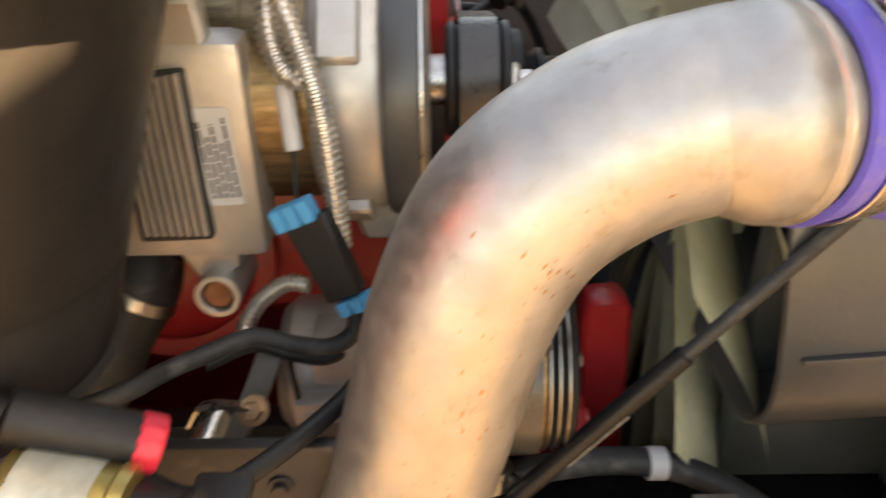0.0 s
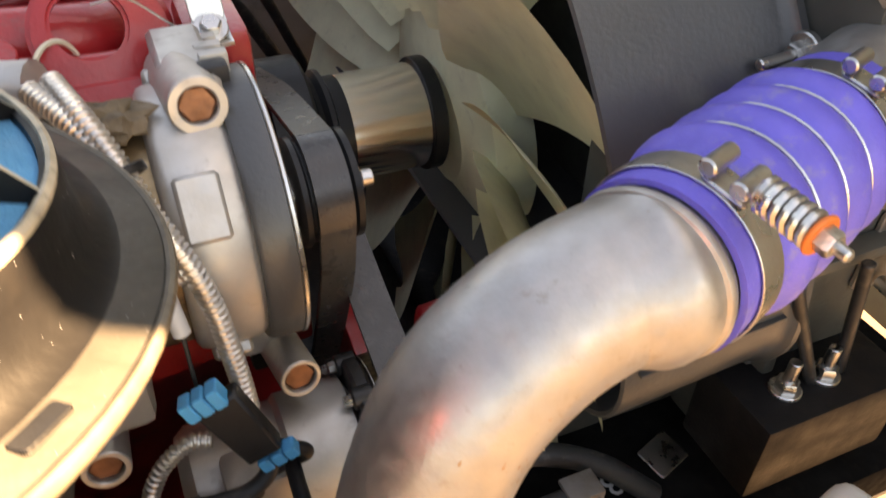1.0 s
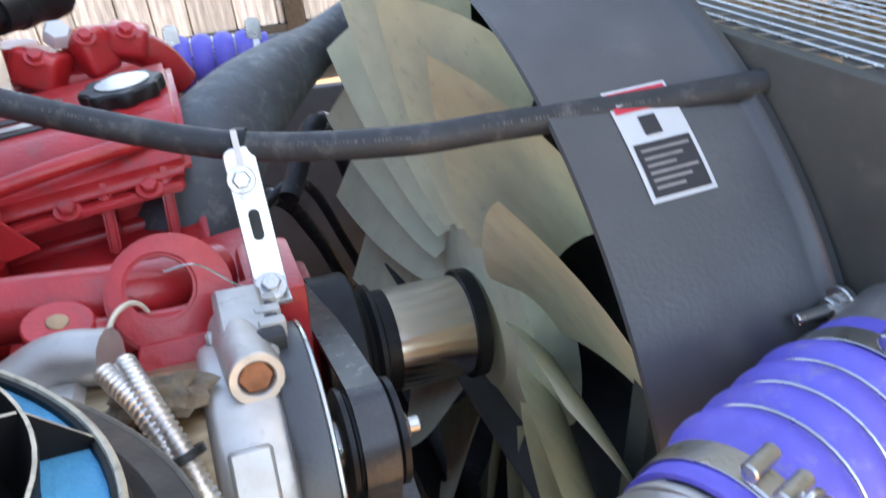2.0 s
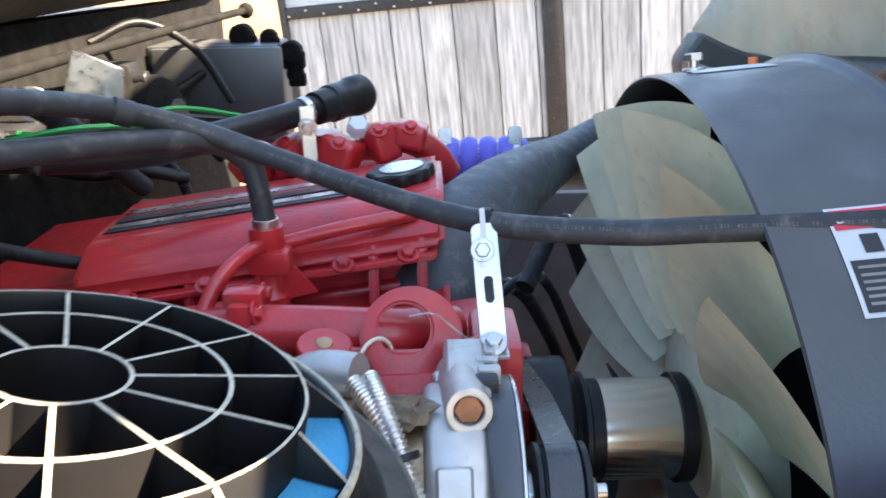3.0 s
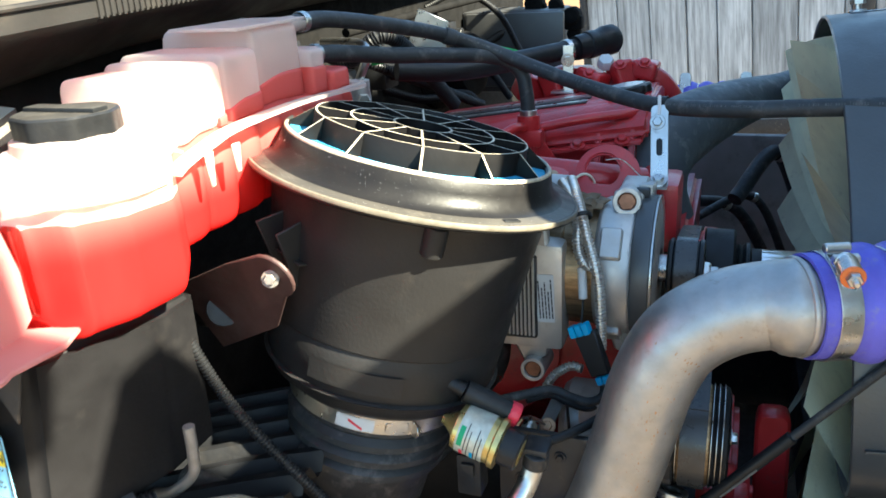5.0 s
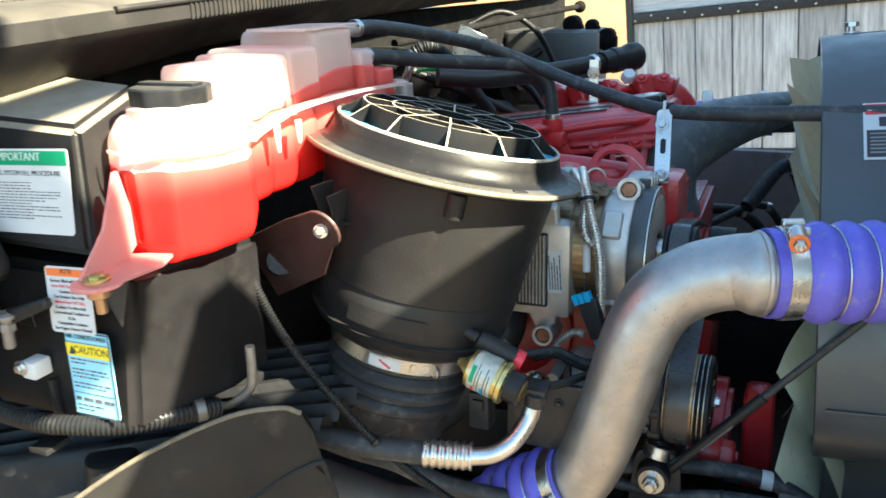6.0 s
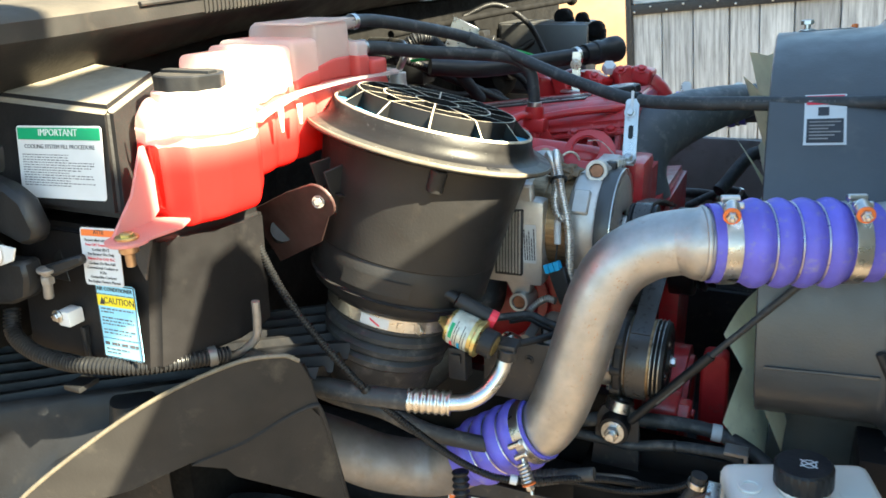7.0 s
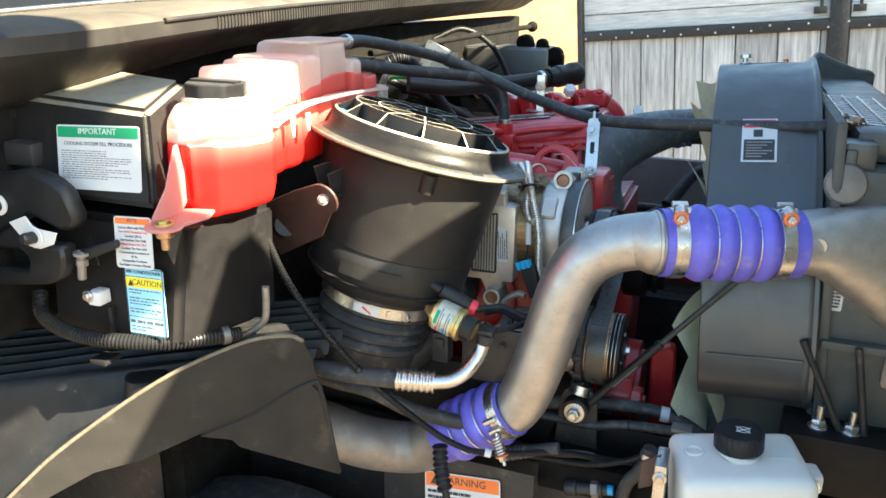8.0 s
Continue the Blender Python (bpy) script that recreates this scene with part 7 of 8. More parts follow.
def red_ended_plug():
    p, d = Vector((-0.143, 0.188, 1.512)), Vector((0.8, 0.15, -0.42)).normalized()
    t = thing("red_ended_plug", p, "black round electrical plug with a red locking ring", "plug")
    part("body", rod(p - d * 0.03, p + d * 0.028, 0.0135, n=24), M_BLACK, t)
    prof = [(0.0142 * (1.06 if k % 2 else 1) * math.cos(2 * math.pi * k / 24), 0.0142 * (1.06 if k % 2 else 1) * math.sin(2 * math.pi * k / 24)) for k in range(24)]
    u, v, w = frame_of(d)
    part("locking_ring", plate(prof, p + d * 0.026, u, v, 0.013, 0.0015), M_REDLABEL, t, "red ribbed locking ring")
    part("lead", tube([p - d * 0.03, p - d * 0.07 + Vector((0, 0.01, 0.0)), p - d * 0.13 + Vector((0, 0.05, 0.02))], 0.009), M_BLACK, t)
    c = thing("hose_fitting", (-0.14, 0.33, 1.36), "dark metal line end held by a steel clip", "fitting")
    part("sleeve", rod((-0.126, 0.262, 1.408), (-0.121, 0.30, 1.415), 0.0095), M_STEEL, c)
    part("socket", rod((-0.128, 0.25, 1.405), (-0.126, 0.264, 1.408), 0.011), M_FRAME, c)
    part("flat_bar", strip([(-0.098, 0.375, 1.415), (-0.106, 0.355, 1.396), (-0.114, 0.335, 1.383), (-0.125, 0.305, 1.372)], (0.95, 0.1, 0.2), 0.021, 0.004), M_PIPEDULL, c, "dull grey flat bar")
    part("p_clip", strip([(-0.14, 0.298, 1.408), (-0.128, 0.296, 1.426), (-0.112, 0.305, 1.418), (-0.096, 0.318, 1.402)], (0.1, -0.8, 0.3), 0.012, 0.0025), M_STEEL, c)
    part("clip_bolt", bolt((-0.101, 0.312, 1.407), (0, -0.8, 0.6), 0.007), M_RUST, c)
    part("thin_wire", tube([(-0.085, 0.36, 1.43), (-0.083, 0.36, 1.39), (-0.078, 0.358, 1.35), (-0.065, 0.35, 1.31)], 0.0022, n=8), M_BLACK, c)
    h = thing("engine_hose", (-0.27, 0.5, 1.38), "thick black hose beside the red engine casting", "hose", group="rubber hoses")
    part("hose", tube([(-0.36, 0.42, 1.22), (-0.30, 0.46, 1.285), (-0.268, 0.495, 1.345), (-0.245, 0.515, 1.385), (-0.255, 0.56, 1.43)], 0.034, n=20), M_RUBBER, h)
    part("clamp", ring((-0.256, 0.505, 1.365), (0.5, 0.4, 0.8), 0.0345, 0.037, 0.012, 28), M_STEEL, h)
    g = thing("gear_cover", (-0.25, 0.62, 1.3), "round red cast gear cover", "engine cover")
    part("disc", revolve([(0, 0.02), (0.06, 0.02), (0.085, 0.012), (0.10, 0.0), (0.10, -0.03), (0, -0.03)], (-0.26, 0.62, 1.34), (0.15, -1, 0.2), 44), M_RED, g)
    part("rim", ring((-0.26, 0.622, 1.338), (0.15, -1, 0.2), 0.088, 0.108, 0.018, 48), M_RED, g)
    return t


red_ended_plug()


# ---- cables along the side ----
def side_cables():
    t = thing("corrugated_cable", (-0.28, 0.08, 1.39), "black corrugated cable slanting down past the air cleaner", "cable", group="corrugated cables")
    c = part("cable", conduit([(-0.435, 0.03, 1.68), (-0.426, 0.03, 1.65), (-0.401, 0.045, 1.567), (-0.355, 0.06, 1.488), (-0.281, 0.08, 1.395), (-0.208, 0.11, 1.317), (-0.136, 0.15, 1.247), (-0.066, 0.17, 1.228), (0.05, 0.25, 1.209), (0.15, 0.3, 1.185), (0.3, 0.34, 1.18)], 0.0058, 0.0045), M_BLACK, t)
    part("strap", ring((-0.285, 0.079, 1.40), (0.65, 0.2, -0.72), 0.0064, 0.0085, 0.007, 18), M_BLACK, c)
    part("white_tape", ring((-0.075, 0.168, 1.230), (0.9, 0.25, -0.2), 0.0066, 0.0082, 0.012, 18), M_WHITE, c, "white tape")
    u = thing("corrugated_cable", (-0.5, -0.17, 1.5), "thick black corrugated cable below the heater case", "cable", group="corrugated cables")
    part("cable", conduit([(-0.715, -0.165, 1.565), (-0.70, -0.18, 1.537), (-0.655, -0.19, 1.523), (-0.60, -0.19, 1.517), (-0.55, -0.185, 1.518), (-0.49, -0.155, 1.513), (-0.45, -0.11, 1.508), (-0.42, -0.06, 1.50)], 0.0108, 0.0055), M_BLACK, u)
    part("end_clamp", ring((-0.437, -0.085, 1.504), (0.6, 0.8, 0), 0.0120, 0.0145, 0.012, 18), M_SHROUD, u)
    part("cable_clip", joined(box(-0.583, -0.575, -0.165, -0.155, 1.49, 1.56, 0.002), box(-0.60, -0.57, -0.195, -0.16, 1.475, 1.483, 0.002)), M_BLACK, u)
    v = thing("cable_boot", (-0.14, 0.16, 1.2), "ribbed black cable boot hanging from the cable", "cable boot")
    part("boot", tube([(-0.155, 0.15, 1.235), (-0.148, 0.14, 1.19), (-0.138, 0.135, 1.155)], 0.013, n=16, step=0.002, shape=lambda s, w: 1 + 0.15 * math.sin(s / 0.011 * 6.28)), M_BLACK, v)
    part("lead", tube([(-0.138, 0.135, 1.155), (-0.13, 0.13, 1.12), (-0.12, 0.13, 1.05)], 0.007), M_BLACK, v)
    w = thing("loom", (0.1, 0.35, 1.17), "bundle of dark cables along the frame", "cable", group="frame cables")
    part("upper_cable", tube([(-0.1, 0.30, 1.25), (0.02, 0.37, 1.248), (0.12, 0.415, 1.24), (0.22, 0.425, 1.233), (0.30, 0.40, 1.21), (0.36, 0.36, 1.17)], 0.013, n=14), M_RUBBER, w)
    part("white_tape", ring((0.210, 0.4245, 1.234), (0.98, 0.05, -0.07), 0.0135, 0.0155, 0.017, 20), M_WHITE, w, "white tape")
    part("second_cable", tube([(-0.06, 0.35, 1.225), (0.02, 0.36, 1.215), (0.084, 0.36, 1.215), (0.143, 0.36, 1.229), (0.197, 0.36, 1.235), (0.244, 0.36, 1.236), (0.266, 0.36, 1.223), (0.275, 0.355, 1.19)], 0.0095, n=14), M_RUBBER, w)
    part("cable_tie", ring((0.155, 0.36, 1.2305), (0.98, 0, 0.15), 0.0096, 0.0112, 0.005, 18), M_BLACK, w)
    part("loom_clip", joined(box(0.236, 0.272, 0.345, 0.375, 1.243, 1.250, 0.002), box(0.268, 0.274, 0.345, 0.375, 1.205, 1.25, 0.002)), M_PIPEDULL, w, "dull steel cable clip")
    part("back_channel", box(0.08, 0.26, 0.372, 0.378, 1.168, 1.212, 0.002), M_CASE, w)
    x = thing("corrugated_cable", (0.05, 0.27, 1.17), "thin black corrugated cable along the frame", "cable", group="corrugated cables")
    part("cable", conduit([(-0.14, 0.25, 1.166), (-0.051, 0.27, 1.171), (0.011, 0.27, 1.177), (0.098, 0.27, 1.184), (0.169, 0.27, 1.21), (0.207, 0.27, 1.238)], 0.0055, 0.0042), M_BLACK, x)
    m = thing("metal_line", (0.13, 0.3, 1.05), "dull bent metal line with a nut at its end", "pipe")
    part("line", tube([(0.01, 0.315, 1.155), (0.018, 0.305, 1.168), (0.032, 0.3, 1.174), (0.081, 0.3, 1.183), (0.108, 0.3, 1.180), (0.122, 0.3, 1.155), (0.132, 0.3, 1.118), (0.135, 0.3, 1.05)], 0.0075, n=14), M_PIPEDULL, m)
    part("line_nut", hexhead((0.1305, 0.3, 1.125), (0.2, 0, -1), 0.0115, 0.016), M_PIPEDULL, m)
    e = thing("elbow_hose", (0.18, 0.27, 1.13), "black rubber elbow hose with a clamp beside the bottle", "hose", group="rubber hoses")
    part("hose", tube([(0.207, 0.27, 1.246), (0.203, 0.27, 1.222), (0.191, 0.27, 1.192), (0.173, 0.27, 1.163), (0.166, 0.27, 1.127), (0.165, 0.272, 1.04)], 0.0125, n=16), M_RUBBER, e)
    part("clamp", ring((0.2035, 0.27, 1.225), (0.2, 0, 1), 0.0128, 0.0148, 0.010, 24), M_STEEL, e)
    q = thing("pipe_fitting", (0.1, 0.28, 1.1), "dark threaded pipe fitting with a blue end", "fitting")
    part("body", revolve([(0, 0), (0.014, 0), (0.016, 0.003), (0.016, 0.022), (0.012, 0.025), (0.012, 0.05), (0.0145, 0.052), (0.0145, 0.072), (0.011, 0.074), (0.011, 0.082), (0, 0.082)], (0.057, 0.28, 1.117), (0.98, 0, 0.17), 28), M_FRAME, q)
    part("hex_nut", hexhead((0.108, 0.28, 1.126), (0.98, 0, 0.17), 0.018, 0.014), M_PIPEDULL, q)
    part("blue_end", rod((0.137, 0.28, 1.131), (0.149, 0.28, 1.133), 0.010), M_CLIP, q)
    g = thing("ribbed_boot", (-0.04, 0.24, 1.19), "dusty ribbed rubber boot on a cable", "cable boot")
    part("boot", tube([(-0.060, 0.238, 1.190), (-0.012, 0.24, 1.204)], 0.0165, n=20, step=0.0015, shape=lambda d, w: (1 - 4.5 * d) * (1 + 0.07 * math.sin(d / 0.0085 * 6.28))), M_RUBBER, g)
    part("sleeve", tube([(-0.014, 0.24, 1.203), (0.016, 0.241, 1.214), (0.046, 0.243, 1.222)], 0.0115, n=16), M_RUBBER, g)
    return t


side_cables()


def hood_strut():
    a, b = Vector((0.066, 0.354, 1.25)), Vector((0.325, 0.360, 1.567))
    t = thing("hood_strut", a, "black gas strut with printed marks", "strut")
    part("cylinder", rod(a + (b - a) * 0.05, a.lerp(b, 0.52), 0.0082, n=18), M_BLACK, t)
    part("piston_rod", rod(a.lerp(b, 0.51), b, 0.0055, n=16), M_RUBBER, t, "thinner dark piston rod")
    part("eye", ring((0.055, 0.332, 1.252), (0, 1, 0), 0.012, 0.026, 0.03, 24), M_BLACK, t)
    part("print", strip([a.lerp(b, 0.2) + Vector((0.004, -0.0085, 0.0)), a.lerp(b, 0.27) + Vector((0.004, -0.0085, 0.0)), a.lerp(b, 0.36) + Vector((0.004, -0.0085, 0.0))], (0.7, 0, -0.7), 0.003, 0.0004), M_HOSEINK, t)
    k = thing("strut_bracket", (0.03, 0.37, 1.1), "black steel bracket with a large bolt", "bracket")
    part("plate", plate([(-0.045, -0.2), (0.055, -0.2), (0.04, 0.01), (0.034, 0.028), (0.018, 0.04), (-0.008, 0.04), (-0.026, 0.028), (-0.033, 0.01)], (0.054, 0.365, 1.255), (1, 0, 0), (0, 0.05, 1), 0.008), M_FRAME, k)
    part("bolt", joined(bolt((0.055, 0.332, 1.252), (0, -1, 0.1), 0.013, 0.012), rod((0.055, 0.32, 1.253), (0.055, 0.305, 1.255), 0.008)), M_STEEL, k)
    part("spacer", ring((0.055, 0.368, 1.275), (0.2, 0.3, 1), 0.012, 0.024, 0.02, 24), M_STEEL, k)
    return t


hood_strut()


# ---- splash panel, liner, frame ----
def splash_panel():
    t = thing("splash_panel", (-0.52, -0.1, 1.3), "dark moulded fender splash panel with a pale worn edge", "splash panel")
    A, B, C = Vector((-0.36, -0.03, 1.49)), Vector((-0.32, 0.04, 1.2)), Vector((-0.745, -0.245, 1.248))
    n = (B - A).cross(C - A).normalized()
    if n.y > 0:
        n = -n
    u = Vector((0.85, 0.45, 0)).normalized()
    u = (u - n * u.dot(n)).normalized()
    v = n.cross(u)
    if v.z < 0:
        v = -v

    def uv(x, y, z):
        d = Vector((x, y, z)) - A
        return d.dot(u), d.dot(v)
    out = [uv(-0.86, -0.30, 1.11), uv(-0.747, -0.244, 1.24), uv(-0.662, -0.201, 1.326), uv(-0.527, -0.13, 1.432), uv(-0.416, -0.067, 1.489), uv(-0.356, -0.029, 1.497), uv(-0.335, -0.012, 1.485), uv(-0.326, 0.0, 1.45), uv(-0.32, 0.012, 1.38),
           uv(-0.308, 0.047, 1.205), uv(-0.442, -0.053, 1.288), uv(-0.451, -0.062, 1.308), uv(-0.492, -0.09, 1.32), uv(-0.575, -0.14, 1.278), uv(-0.64, -0.18, 1.262), uv(-0.70, -0.225, 1.22), uv(-0.80, -0.28, 1.08)]
    part("panel", plate(out, A, u, v, 0.004, 0.001), M_PANEL, t)
    edge = [Vector(p) + n * 0.004 for p in ((-0.86, -0.30, 1.11), (-0.747, -0.244, 1.24), (-0.662, -0.201, 1.326), (-0.527, -0.13, 1.432), (-0.416, -0.067, 1.489), (-0.356, -0.029, 1.497), (-0.335, -0.012, 1.485))]
    part("rolled_edge", tube(edge, 0.0034, n=8), M_LIP, t, "pale worn rolled edge")
    facet = [uv(-0.308, 0.047, 1.205), uv(-0.32, 0.012, 1.38), uv(-0.333, 0.0, 1.405), uv(-0.42, -0.045, 1.35), uv(-0.492, -0.09, 1.318), uv(-0.451, -0.062, 1.305), uv(-0.442, -0.053, 1.288)]
    part("facet_crease", tube([Vector(p) + n * 0.005 for p in ((-0.308, 0.045, 1.21), (-0.318, 0.012, 1.38), (-0.335, -0.001, 1.402), (-0.42, -0.045, 1.35), (-0.485, -0.085, 1.318))], 0.004, n=8, per=4), M_PANEL, t)
    part("lower_facet", plate(facet, A + n * 0.0035, u, v, 0.0042, 0), M_PANEL, t)
    return t


splash_panel()


def wheel_liner():
    """A corrugated arch that runs back from the splash panel's upper edge."""
    t = thing("wheel_liner", (-0.75, -0.1, 1.35), "black ribbed wheel-well liner with a raised boss", "liner")
    edge = spline([(-1.1, -0.40, 0.90), (-0.86, -0.29, 1.105), (-0.747, -0.232, 1.228), (-0.662, -0.19, 1.314), (-0.527, -0.12, 1.418), (-0.416, -0.058, 1.472), (-0.345, -0.02, 1.475)], 6)
    bm = bmesh.new()
    rows = []
    for i in range(61):
        k = i / 60
        rise = min(1, k * 5.5)
        rise = rise * rise * (3 - 2 * rise)
        wave = 0.012 * max(-1, min(1, 3.0 * math.sin(i * 0.785)))
        rows.append([bm.verts.new((p.x, p.y + 0.015 + 0.36 * k, p.z - 0.012 + (1.425 + 0.02 * (p.x + 0.7) - p.z) * rise * 0.9 + wave * min(1, i / 4))) for p in edge])
    for p, q in zip(rows, rows[1:]):
        for j in range(len(edge) - 1):
            bm.faces.new((p[j], p[j + 1], q[j + 1], q[j]))
    bmesh.ops.solidify(bm, geom=bm.faces[:], thickness=0.004)
    part("sheet", bm, M_LINER, t)
    part("boss", revolve([(0, 0.020), (0.028, 0.0195), (0.034, 0.016), (0.044, -0.02)], (-0.592, -0.088, 1.394), (-0.05, -0.1, 1), 28), M_LINER, t, "raised round boss")
    for x, y, z in ((-0.62, 0.05, 1.415), (-0.74, 0.0, 1.405)):
        part("push_clip", revolve([(0, 0.005), (0.009, 0.004), (0.012, 0)], (x, y, z), (-0.3, 0, 1), 14), M_BLACK, t)
    return t


wheel_liner()


def side_latch():
    t = thing("hood_rest", (-0.66, -0.2, 1.62), "black cast hood rest with pale washers", "hood rest")
    upper = [(-0.86, 1.755), (-0.717, 1.762), (-0.665, 1.774), (-0.622, 1.764), (-0.598, 1.749), (-0.581, 1.709), (-0.589, 1.693), (-0.614, 1.685), (-0.671, 1.703), (-0.712, 1.681), (-0.751, 1.660), (-0.86, 1.64)]
    part("arm", plate(upper, (0, -0.172, 0), (1, 0, 0), (0, 0, 1), 0.03, 0.007), M_BLACK, t, "angular cast arm")
    lower = [(-0.86, 1.655), (-0.737, 1.667), (-0.690, 1.692), (-0.654, 1.664), (-0.607, 1.668), (-0.604, 1.645), (-0.613, 1.616), (-0.643, 1.603), (-0.86, 1.568), (-0.86, 1.614), (-0.731, 1.617), (-0.678, 1.622), (-0.674, 1.640), (-0.689, 1.652), (-0.723, 1.650), (-0.86, 1.634)]
    part("body", plate(lower, (0, -0.182, 0), (1, 0, 0), (0, 0, 1), 0.03, 0.005), M_BLACK, t)
    # Black sheet behind the opening paints the shade seen through it.
    part("hole_back", box(-0.86, -0.665, -0.178, -0.174, 1.60, 1.66, 0.001), M_MATTE, t)
    part("upper_block", box(-0.86, -0.69, -0.165, -0.13, 1.765, 1.802, 0.008), M_FRAME, t)
    tag = [(-0.692, 1.696), (-0.659, 1.709), (-0.650, 1.697), (-0.638, 1.692), (-0.603, 1.690), (-0.612, 1.672), (-0.638, 1.662), (-0.659, 1.664)]
    w = part("pale_tag", plate(tag, (0, -0.216, 0), (1, 0, 0), (0, 0, 1), 0.003, 0.0008), M_WHITE, t, "pale bent plastic tag")
    part("tag_collar", ring((-0.643, -0.220, 1.680), (0, -1, 0), 0.008, 0.016, 0.003, 28), M_WHITE, w)
    part("tag_bolt", joined(rod((-0.643, -0.219, 1.680), (-0.645, -0.236, 1.681), 0.009, n=18), hexhead((-0.645, -0.232, 1.681), (-0.1, -1, 0.05), 0.008, 0.008)), M_FRAME, w)
    k = part("rear_washer", revolve([(0.006, 0), (0.015, 0), (0.016, 0.003), (0.006, 0.005)], (-0.722, -0.204, 1.716), (0, -1, 0), 26), M_WHITE, t, "pale plastic washer")
    part("washer_bolt", bolt((-0.722, -0.208, 1.716), (0, -1, 0), 0.006), M_FRAME, k)
    part("lever", plate([(-0.632, 1.634), (-0.605, 1.654), (-0.529, 1.680), (-0.527, 1.668), (-0.608, 1.632)], (0, -0.176, 0), (1, 0, 0), (0, 0, 1), 0.012, 0.003), M_BLACK, t, "short tapering lever")
    part("stud_nut", joined(rod((-0.592, -0.19, 1.655), (-0.597, -0.19, 1.612), 0.0065), hexhead((-0.5935, -0.19, 1.634), (0.1, 0, 1), 0.009, 0.010), ring((-0.592, -0.19, 1.650), (0.1, 0, 1), 0.006, 0.012, 0.005, 20)), M_PIPEDULL, t)
    return t


side_latch()


def chassis():
    t = thing("frame_rail", (0, 0.42, 0.7), "dark steel chassis rail under the engine", "frame rail")
    part("rail", box(-2.6, 1.2, 0.38, 0.45, 0.80, 1.09, 0.008), M_FRAME, t)
    part("far_rail", box(-2.6, 1.2, 1.45, 1.52, 0.80, 1.09, 0.008), M_FRAME, t)
    part("crossmember", box(0.3, 0.45, 0.38, 1.52, 0.82, 0.98, 0.01), M_FRAME, t)
    part("lower_plate", box(-0.32, 0.0, 0.258, 0.262, 0.95, 1.14, 0.002), M_FRAME, t)
    part("inner_fender", box(-0.74, 0.62, 1.70, 1.73, 0.76, 1.50, 0.01), M_DUSTY, t, "dusty grey far-side inner fender")
    part("under_tray", box(-0.75, 0.62, 0.2, 1.7, 0.74, 0.77, 0.01), M_FRAME, t)
    part("inner_liner", box(-0.74, 0.06, 0.47, 0.50, 0.9, 1.24, 0.004), M_BLACK, t)
    lg = part("ledge", box(0.0, 0.80, 0.285, 0.50, 1.10, 1.168, 0.006), M_MATTE, t)
    part("chalk_mark", lettering("84", (0.335, 0.392, 1.1686), (0.9, 0.35, 0), (-0.35, 0.9, 0), 0.042, 0.0002), M_WHITE, lg, "chalked numerals")
    part("tab_plate", plate(rounded(0.05, 0.04, 0.003), (0.40, 0.40, 1.17), (0.9, 0.3, 0), (-0.3, 0.9, 0.2), 0.003), M_STEEL, lg)
    w = thing("front_wheel", (-0.45, 0.2, 0), "black truck tyre on a steel rim under the fender", "wheel")
    ty = part("tyre", revolve([(0.29, -0.13), (0.44, -0.14), (0.49, -0.11), (0.50, 0), (0.49, 0.11), (0.44, 0.14), (0.29, 0.13)], (-0.55, 0.14, 0.5), (0, 1, 0), 48), M_RUBBER, w)
    part("rim", revolve([(0, -0.06), (0.12, -0.07), (0.2, -0.02), (0.28, -0.10), (0.295, -0.125), (0.295, 0.12)], (-0.55, 0.14, 0.5), (0, 1, 0), 40), M_STEEL, ty)
    return t


chassis()

WL = safety_label("warning_label", None, (-0.226, 0.255, 1.098), (0.155, 0.0, 0.016), (-0.01, 0.03, 0.15), 0.16, 0.11, "white warning sticker with an orange header on the frame", M_ORANGE, 0.03, "WARNING", None, 0, ink=M_INK)
part("fine_print", bars([(0.006, 0.10, -0.043), (0.006, 0.15, -0.055), (0.006, 0.13, -0.067)], Vector((-0.226, 0.2535, 1.098)), (0.155, 0.0, 0.016), (-0.01, 0.03, 0.15), 0.006), M_INK, WL)
part("warning_triangle", plate([(0.012, -0.025), (0.034, -0.025), (0.023, -0.005)], Vector((-0.226, 0.2537, 1.098)), (0.155, 0.0, 0.016), (-0.01, 0.03, 0.15), 0.0004, 0), M_INK, WL)


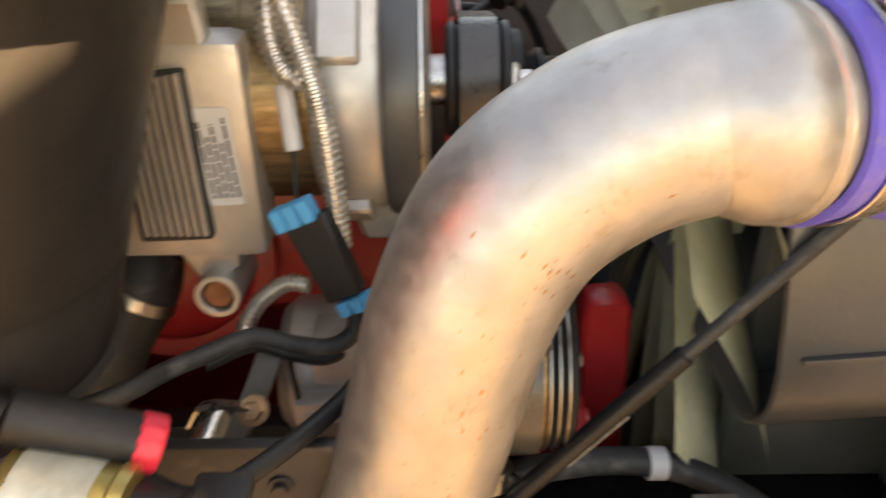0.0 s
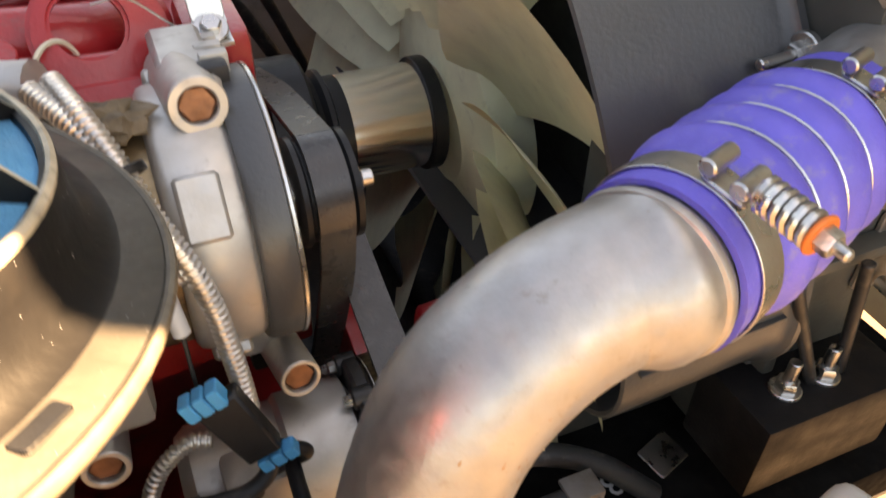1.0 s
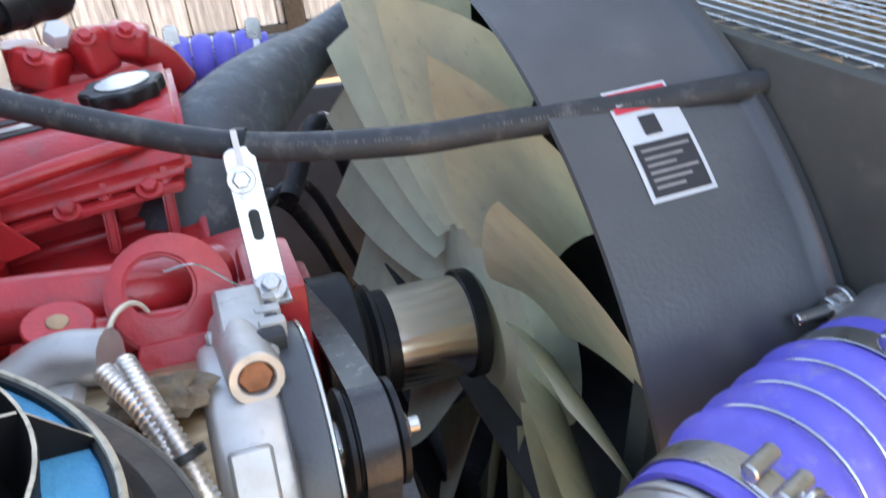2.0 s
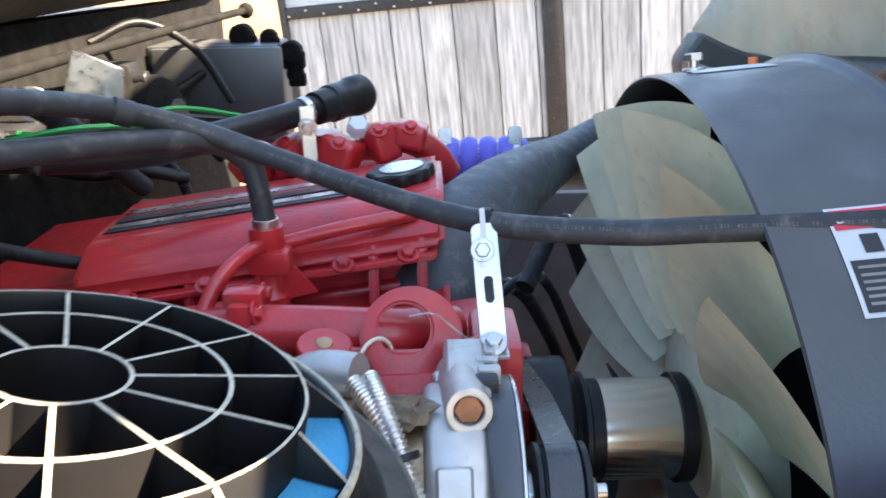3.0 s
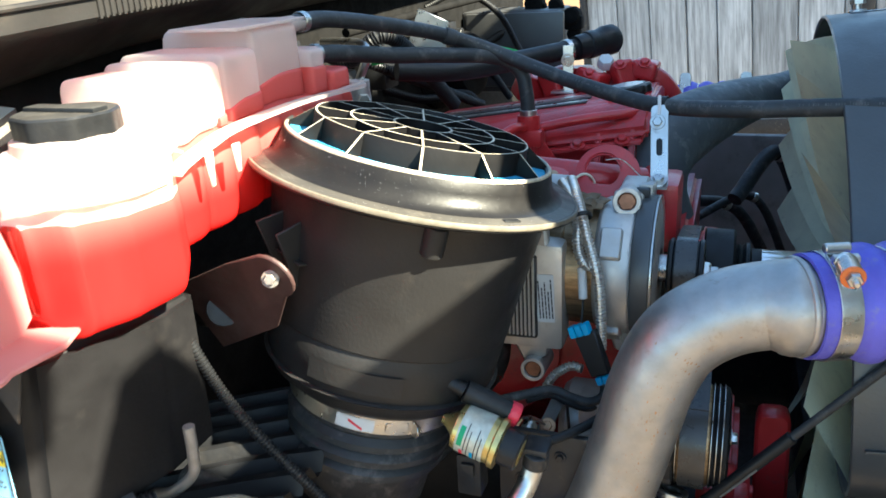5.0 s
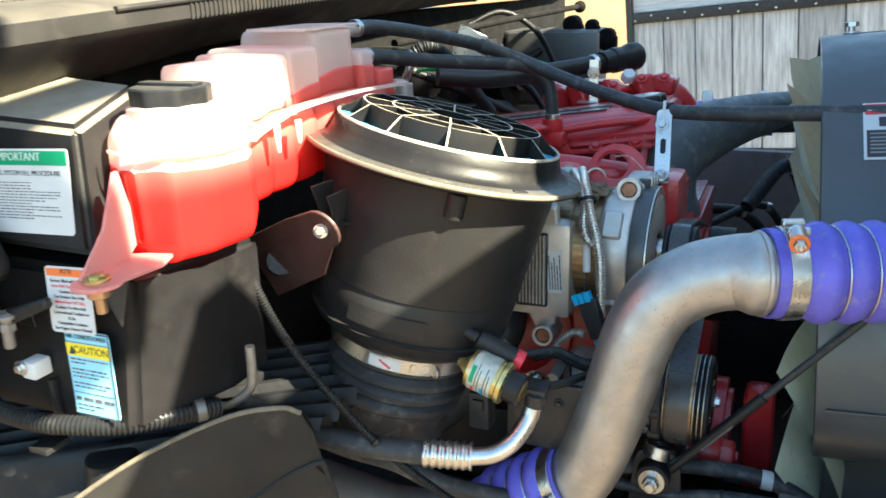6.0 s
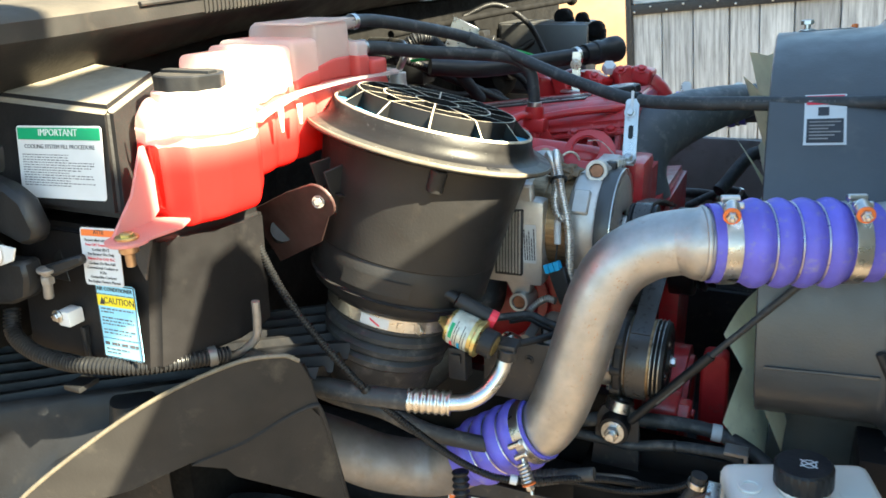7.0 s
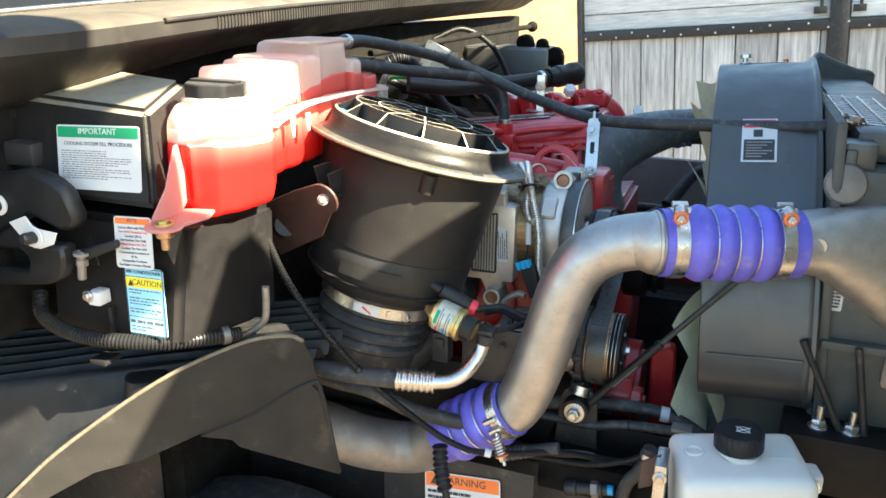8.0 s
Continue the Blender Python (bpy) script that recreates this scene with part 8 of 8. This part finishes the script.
# ---- washer bottle ----
def washer_bottle():
    t = thing("washer_bottle", (0.345, 0.17, 1.12), "white plastic washer-fluid bottle with a black cap", "bottle")
    body = part("body", turned(box(-0.098, 0.098, -0.075, 0.075, -0.26, 0.0, 0.022, 4), Matrix.Translation((0.348, 0.135, 1.348)) @ Matrix.Rotation(radians(14), 4, "Z") @ Matrix.Rotation(radians(-5), 4, "Y")), M_BOTTLE, t)
    c = Vector((0.344, 0.142, 1.346))
    part("neck", rod(c, c + Vector((0.002, 0, 0.012)), 0.034, n=32), M_BOTTLE, t)
    prof = [(0.0365 * (1.03 if k % 2 else 1) * math.cos(2 * math.pi * k / 48), 0.0365 * (1.03 if k % 2 else 1) * math.sin(2 * math.pi * k / 48)) for k in range(48)]
    cp = part("cap", plate(prof, c + Vector((0.001, 0, 0.010)), (1, 0, 0.08), (0, 1, 0), 0.032, 0.003), M_BLACK, t, "black knurled cap with a pale symbol")
    top = c + Vector((0.004, 0, 0.0425))
    part("cap_symbol", joined(plate([(-0.013, -0.001), (0.013, -0.001), (0.013, 0.001), (-0.013, 0.001)], top, (0.8, 0.6, 0.06), (-0.6, 0.8, 0), 0.0004, 0), plate([(-0.013, -0.001), (0.013, -0.001), (0.013, 0.001), (-0.013, 0.001)], top, (0.8, -0.6, 0.06), (0.6, 0.8, 0), 0.0004, 0),
                              ring(top - Vector((0, 0, 0.0002)), (-0.08, 0, 1), 0.008, 0.0095, 0.0005, 24)), M_WHITE, cp)
    part("moulded_ring", ring(Vector((0.281, 0.128, 1.342)), (-0.08, 0, 1), 0.01, 0.016, 0.004, 24), M_BOTTLE, t)
    part("moulded_mark", plate(rounded(0.04, 0.018, 0.006), Vector((0.408, 0.148, 1.352)), (1, 0.25, 0.08), (-0.25, 1, 0), 0.002), M_BOTTLE, t)
    e = part("side_ear", turned(box(0, 0.035, -0.02, 0.02, -0.05, -0.02, 0.006), Matrix.Translation((0.433, 0.155, 1.353)) @ Matrix.Rotation(radians(14), 4, "Z")), M_BOTTLE, t)
    part("ear_bolt", bolt((0.455, 0.134, 1.318), (0, -1, 0.2), 0.008), M_STEEL, e)
    k = thing("bottle_bracket", (0.24, 0.14, 1.2), "rusty steel bracket beside the washer bottle", "bracket")
    part("plate", box(0.228, 0.246, 0.06, 0.12, 1.12, 1.345, 0.003), M_STEEL, k)
    part("flap", plate([(0, 0), (0.02, 0.01), (0.03, 0.07), (0.0, 0.05)], (0.205, 0.09, 1.28), (1, 0, 0), (0, 0, 1), 0.004), M_REDDARK, k)
    part("bolt", bolt((0.237, 0.059, 1.325), (0, -1, 0), 0.007), M_STEEL, k)
    return t


washer_bottle()

# ---- set the truck on its slope ----
for ob in TRUCK:
    ob.matrix_basis = LEVEL @ ob.matrix_basis
